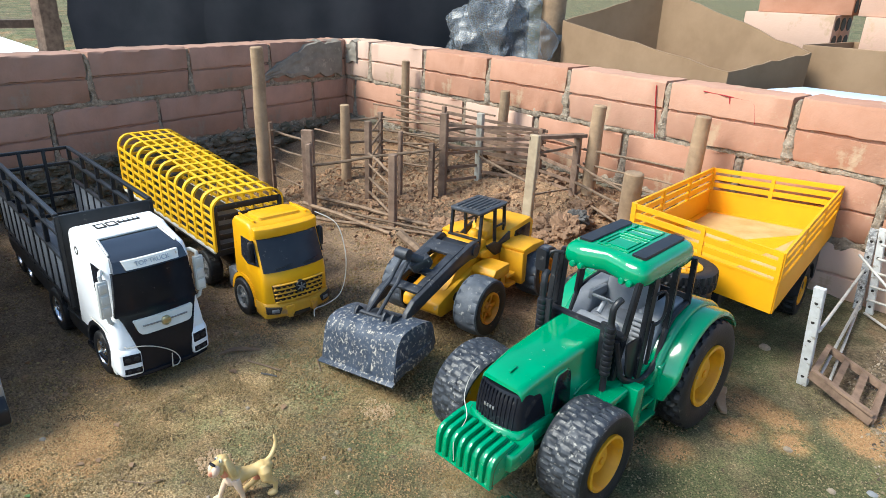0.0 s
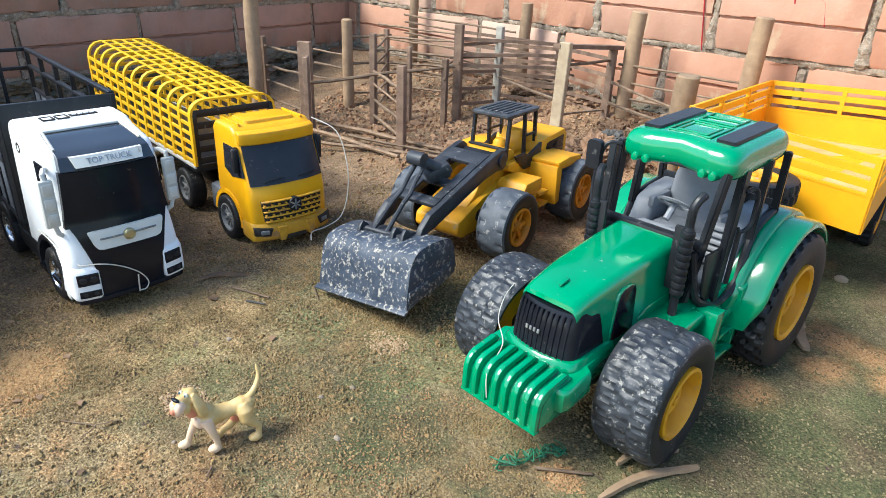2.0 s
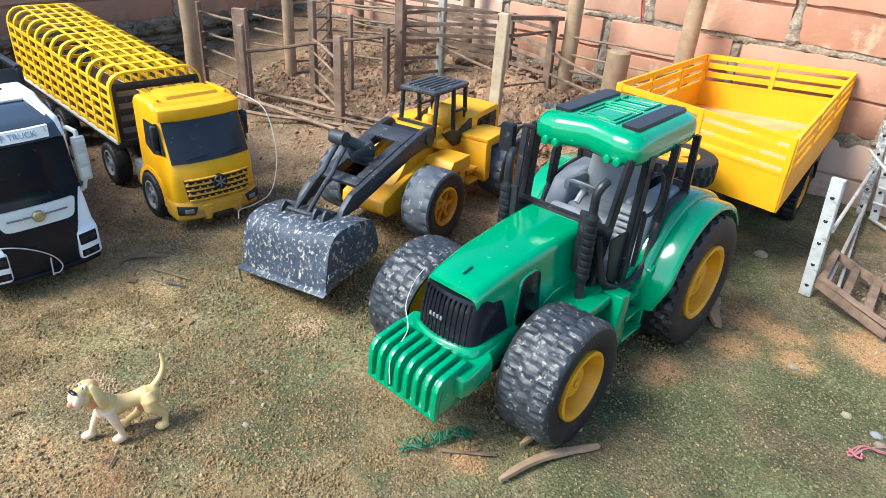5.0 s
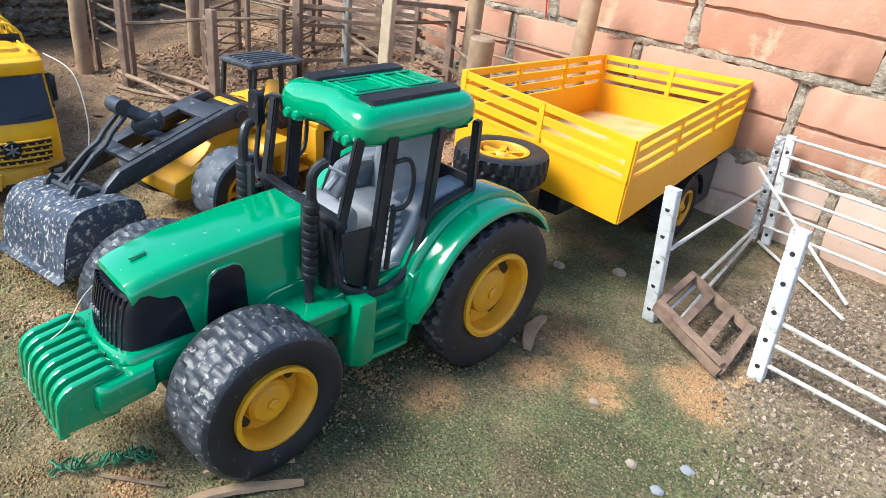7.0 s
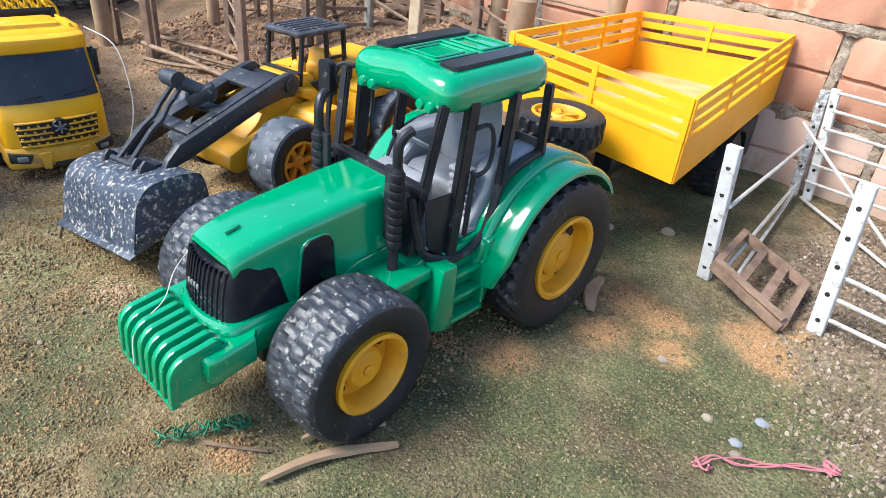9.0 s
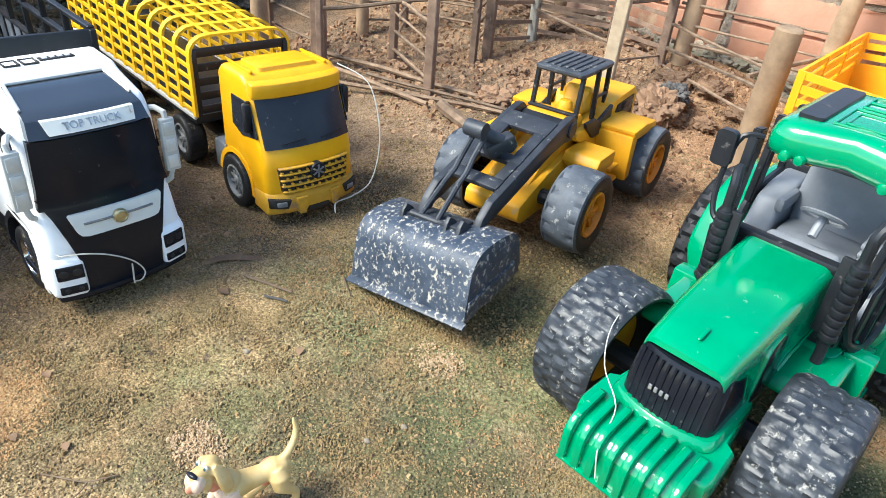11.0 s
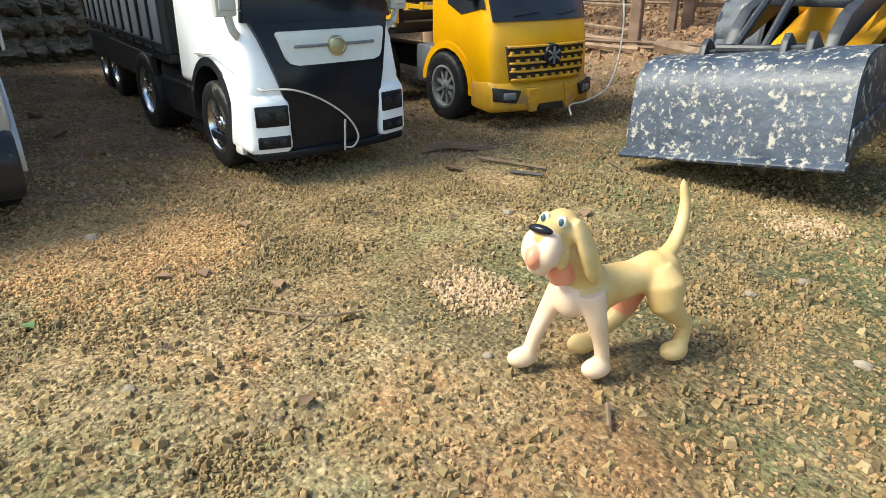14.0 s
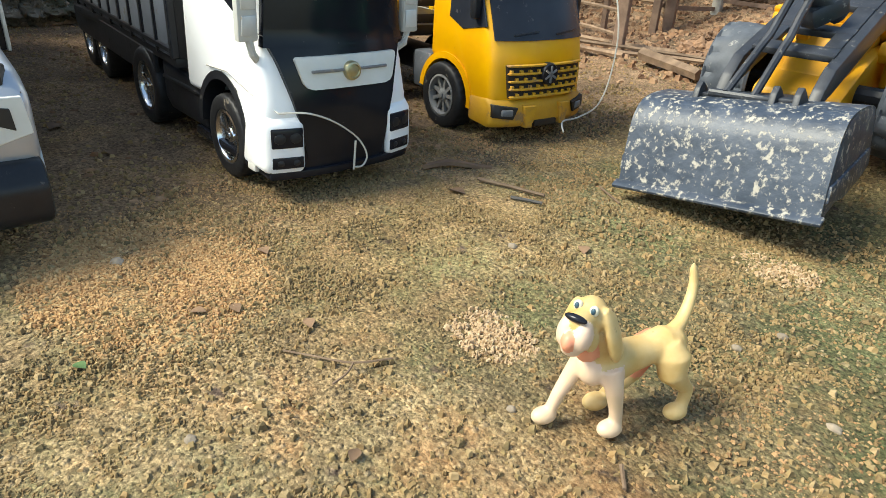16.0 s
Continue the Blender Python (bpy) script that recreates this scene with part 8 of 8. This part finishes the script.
for x, y, s in ((-0.70, 1.02, 0.022), (-0.64, 1.10, 0.03), (-0.60, 1.15, 0.034), (-0.55, 1.05, 0.02), (-1.0, 0.95, 0.014), (-0.77, 1.0, 0.018), (-0.85, 1.08, 0.02), (-0.98, 1.03, 0.015), (-1.13, 0.93, 0.014), (-0.5, 1.2, 0.025), (-0.9, 1.25, 0.03), (-1.0, 1.27, 0.028), (-0.75, 1.27, 0.032), (-0.66, 1.06, 0.016), (-0.61, 1.07, 0.019), (-0.57, 1.11, 0.022), (-0.53, 1.14, 0.02), (-0.62, 1.19, 0.028), (-0.56, 1.21, 0.026), (-0.48, 1.1, 0.014), (-0.72, 1.09, 0.017), (-0.8, 1.15, 0.02)):
    clod(x, y, s)
for x, y, s in ((-0.002, 0.795, 0.0045), (-0.176, 1.048, 0.008), (-0.227, 0.999, 0.007), (-0.394, 0.42, 0.0025), (-0.387, 0.449, 0.0028), (-0.50, 0.60, 0.004), (0.03, 0.775, 0.005), (-0.53, 0.4, 0.003), (-0.62, 0.2, 0.004), (-0.42, 0.3, 0.0022), (-0.47, 0.19, 0.0026), (-0.34, 0.4, 0.003), (-0.16, 0.84, 0.004), (-0.06, 0.83, 0.005)):
    clod(x, y, s, "small pale stone lying on the earth", M_STONE, 0.6, 0.3)
for x, y, s in ((0.0285, 0.825, 0.0055), (0.024, 0.788, 0.005)):
    clod(x, y, s, "small grey stone chip lying on gravel", M_GREYCHIP, 0.4, 0.2)
clod(-0.585, 1.10, 0.032, "large rough brown clod standing behind the loader", None, 0.95, 0.4)
clod(-0.58, 1.125, 0.02, "dark rough stone on top of an earth clod", M_DARKSTONE, 0.8, 1.9)
clod(-0.79, 0.965, 0.034, "pale brown earth mound behind the loader", None, 0.6, 0.2)
TW = dict(name="twig", group="twigs", cat="twig")
stick((-0.623, 0.449, 0.004), (-0.574, 0.470, 0.004), 0.0014, label="short dry twig lying on mossy earth", **TW)
stick((-0.585, 0.448, 0.003), (-0.566, 0.460, 0.003), 0.0013, label="dark twig lying by the lorry", material=M_DARKSTONE, **TW)
for pts in (((-0.502, 0.240), (-0.490, 0.249), (-0.476, 0.260), (-0.4696, 0.276)), ((-0.468, 0.246), (-0.471, 0.254), (-0.476, 0.260))):
    bm = bmesh.new()
    tube(bm, bend([(x, y, 0.0022 + 0.001 * math.sin(90 * x)) for x, y in pts]), 0.0005, 5)
    solid("root_fibre", bm, M_STICK, pose(0, 0, 0), "bent thin root fibre on the soil", "fibre", "root fibres")
stick((-0.374, 0.311, 0.002), (-0.366, 0.303, 0.002), 0.0009, label="short straw on the soil", **TW)
stick((-0.57, 0.524, 0.002), (-0.54, 0.511, 0.002), 0.0009, label="short straw on the soil", **TW)
stick((-0.213, 0.496, 0.003), (-0.180, 0.524, 0.003), 0.0014, label="thin twig under the tractor tyre", **TW)
stick((-0.80, 0.86, 0.04), (-0.70, 0.835, 0.035), 0.009, label="thick brown root piece lying behind the loader bucket", **TW)


def bark(a, b, w, t, label, material=None):
    bm = bmesh.new()
    a, b = Vector(a), Vector(b)
    n = 8
    e = b - a
    nr = Vector((-e.y, e.x, 0)).normalized()
    lps = []
    for i in range(n + 1):
        s = i / n
        p = e * s + nr * 0.006 * math.sin(3 * s) + Vector((0, 0, 0.002 * math.sin(5 * s)))
        k = w / 2 * (1 - 0.5 * abs(2 * s - 1) ** 3) * (1 + 0.3 * noise.noise((s * 6, a.x, 3)))
        lps.append([p + nr * k * q + Vector((0, 0, z)) for q, z in ((-1, 0), (1, 0), (0.8, t), (-0.8, t))])
    loft(bm, lps)
    return solid("bark_strip", bm, material or M_POLE, pose(*a), label, "bark", "bark strips")


bark((-0.161, 0.507, 0.003), (-0.129, 0.5935, 0.004), 0.0075, 0.003, "curved strip of pale bark by the tractor tyre")
bark((-0.172, 0.545, 0.005), (-0.15, 0.60, 0.003), 0.006, 0.003, "split end of pale bark by the tractor tyre")
bark((-0.140, 0.8375, 0.002), (-0.165, 0.895, 0.003), 0.014, 0.003, "flat strip of bark by the rear tyre")
bark((-0.664, 0.428, 0.002), (-0.640, 0.477, 0.003), 0.008, 0.0025, "brown bark flake between the trucks", M_LEAF)
# pink plastic strip, green cord tangle, leaves
bm = bmesh.new()
rnd = random.Random(17)
spine = [(0.017, 0.742, 0.003), (0.022, 0.756, 0.004), (0.034, 0.768, 0.003), (0.050, 0.780, 0.004), (0.066, 0.796, 0.003), (0.083, 0.812, 0.003)]
for k in range(3):
    tube(bm, bend([(x + rnd.uniform(-0.003, 0.003), y + rnd.uniform(-0.004, 0.004), z + rnd.uniform(-0.001, 0.002)) for x, y, z in spine], 4), 0.0006, 6)
for ex, ey in ((0.018, 0.744), (0.082, 0.811)):
    for k in range(5):
        tube(bm, bend([(ex + rnd.uniform(-0.006, 0.006), ey + rnd.uniform(-0.006, 0.006), 0.002 + rnd.uniform(0, 0.005)) for _ in range(4)], 4), 0.0008, 5)
solid("plastic_strip", bm, M_PINKPLASTIC, pose(0, 0, 0), "frayed pink plastic strip on mossy earth", "strip")
bm = bmesh.new()
rnd = random.Random(5)
for k in range(24):
    f = 1 - (1 - k / 23) ** 1.6
    x, y = -0.233 + 0.0205 * f, 0.474 + 0.050 * f
    p = [(x + rnd.uniform(-0.007, 0.007), y + rnd.uniform(-0.007, 0.007), 0.003 + rnd.uniform(0, 0.006)) for _ in range(5)]
    tube(bm, bend(p, 3), 0.0006, 4)
solid("cord_tangle", bm, M_GREENROPE, pose(0, 0, 0), "frayed tangle of green plastic cord", "cord", kind="stuff")


bm = bmesh.new()
prism(bm, [(-0.0052, -0.0024), (0.0046, -0.0030), (0.0056, 0.0016), (-0.0010, 0.0030), (-0.0048, 0.0020)], 0.0, 0.0016, 0.0003, 1, "xy")
solid("slate_chip", bm, M_DARKSTONE, pose(-0.372, 0.218, rise(-0.372, 0.218) + 0.0006, 4, -6, 100), "dark blue-grey slate chip on the soil", "chip")
bm = bmesh.new()
tube(bm, bend([(-0.46, 0.66, 0.004), (-0.43, 0.66, 0.003), (-0.405, 0.672, 0.006), (-0.37, 0.655, 0.02)]), 0.0006, 5)
solid("nylon_line", bm, M_WIRE, pose(0, 0, 0), "thin pale nylon line on the earth", "line")
M_LEAFGREEN = mat("green_leaf", (0.075, 0.14, 0.04), (0.05, 0.095, 0.03), 60, 0.6)


def leaf(x, y, s, ang, mt, label):
    bm = bmesh.new()
    n = 6
    lps = []
    for i in range(n + 1):
        t = i / n
        w = s * 0.36 * math.sin(math.pi * min(max(t, 0.04), 0.97))
        z = 0.10 * s * math.sin(2.6 * t) + 0.0012
        lps.append([(s * t, -w, z + w * 0.3), (s * t, 0, z), (s * t, w, z + w * 0.25), (s * t, 0, z - 0.0006)])
    loft(bm, lps)
    return solid("leaf", bm, mt, pose(x, y, rise(x, y), 0, 0, ang), label, "leaf", "dry leaves")


rnd = random.Random(9)
for x, y, s in ((-0.5115, 0.258, 0.008), (-0.50, 0.43, 0.010), (-0.552, 0.216, 0.008), (-0.434, 0.238, 0.007), (-0.6, 0.27, 0.01), (-0.54, 0.235, 0.008), (-0.9, 0.22, 0.018), (-1.0, 0.2, 0.02), (-0.8, 0.24, 0.012), (-0.95, 0.75, 0.02), (-0.62, 0.42, 0.014)):
    leaf(x, y, s, rnd.uniform(0, 360), M_LEAF, "small dark dry leaf on the soil")
leaf(-0.536, 0.1645, 0.007, 30, M_LEAFGREEN, "small green leaf on the soil")
bm = bmesh.new()
rnd = random.Random(31)
for k in range(46):
    a, h = rnd.uniform(0, 6.28), rnd.uniform(0.02, 0.06)
    r0, lean = rnd.uniform(0, 0.03), rnd.uniform(0.2, 0.9)
    bx, by = r0 * math.cos(a), r0 * math.sin(a)
    pts = [(bx + lean * h * t * t * math.cos(a), by + lean * h * t * t * math.sin(a), h * t * (1.1 - 0.3 * t)) for t in (0, 0.35, 0.7, 1.0)]
    w = rnd.uniform(0.003, 0.006)
    side = Vector((-math.sin(a), math.cos(a), 0)) * w
    loft(bm, [[Vector(p) - side * q, Vector(p) + side * q, Vector(p) + Vector((0, 0, 0.0008))] for p, q in zip(pts, (0.4, 1.0, 0.8, 0.1))])
solid("weed", bm, M_LEAFGREEN, pose(-1.52, 0.262, 0.0), "small green weed growing at the foot of the wall", "plant", kind="stuff")
# red paint drips on the upper course
for pts, r in ((((-0.5685, 0.316), (-0.566, 0.29), (-0.562, 0.262), (-0.5585, 0.235), (-0.555, 0.213)), 0.0013), (((-0.470, 0.317), (-0.4286, 0.3145), (-0.3788, 0.3100), (-0.372, 0.305), (-0.3655, 0.272)), 0.0012), (((-0.419, 0.314), (-0.4165, 0.301)), 0.0014)):
    bm = bmesh.new()
    tube(bm, [(x, WALL_Y - 0.001, z) for x, z in pts], r, 6)
    ob = solid("paint_drip", bm, M_RED, pose(0, 0, 0), "thin red paint drip on the brick face", "paint", kind="")
    w = ob.matrix_world.copy()
    ob.parent = right_wall
    ob.matrix_world = w
    for key in ("category",):
        del ob[key]

# ---- bricks of the walls ----
for wall, bricks, material, seed in ((right_wall, right_bricks, M_BRICK, 1), (left_wall, left_bricks, M_BRICKD, 40)):
    meshes = [brick_mesh(seed + k, material) for k in range(6)]
    rnd = random.Random(seed)
    for x, z, k in bricks:
        ob = new("brick", meshes[rnd.randrange(6)])
        ob.parent = wall
        ob.matrix_local = pose(x, rnd.uniform(-0.002, 0.002), z + rnd.uniform(-0.001, 0.001), 0, rnd.uniform(-0.4, 0.4), 0) @ Matrix.Diagonal((k, 1, 1, 1))
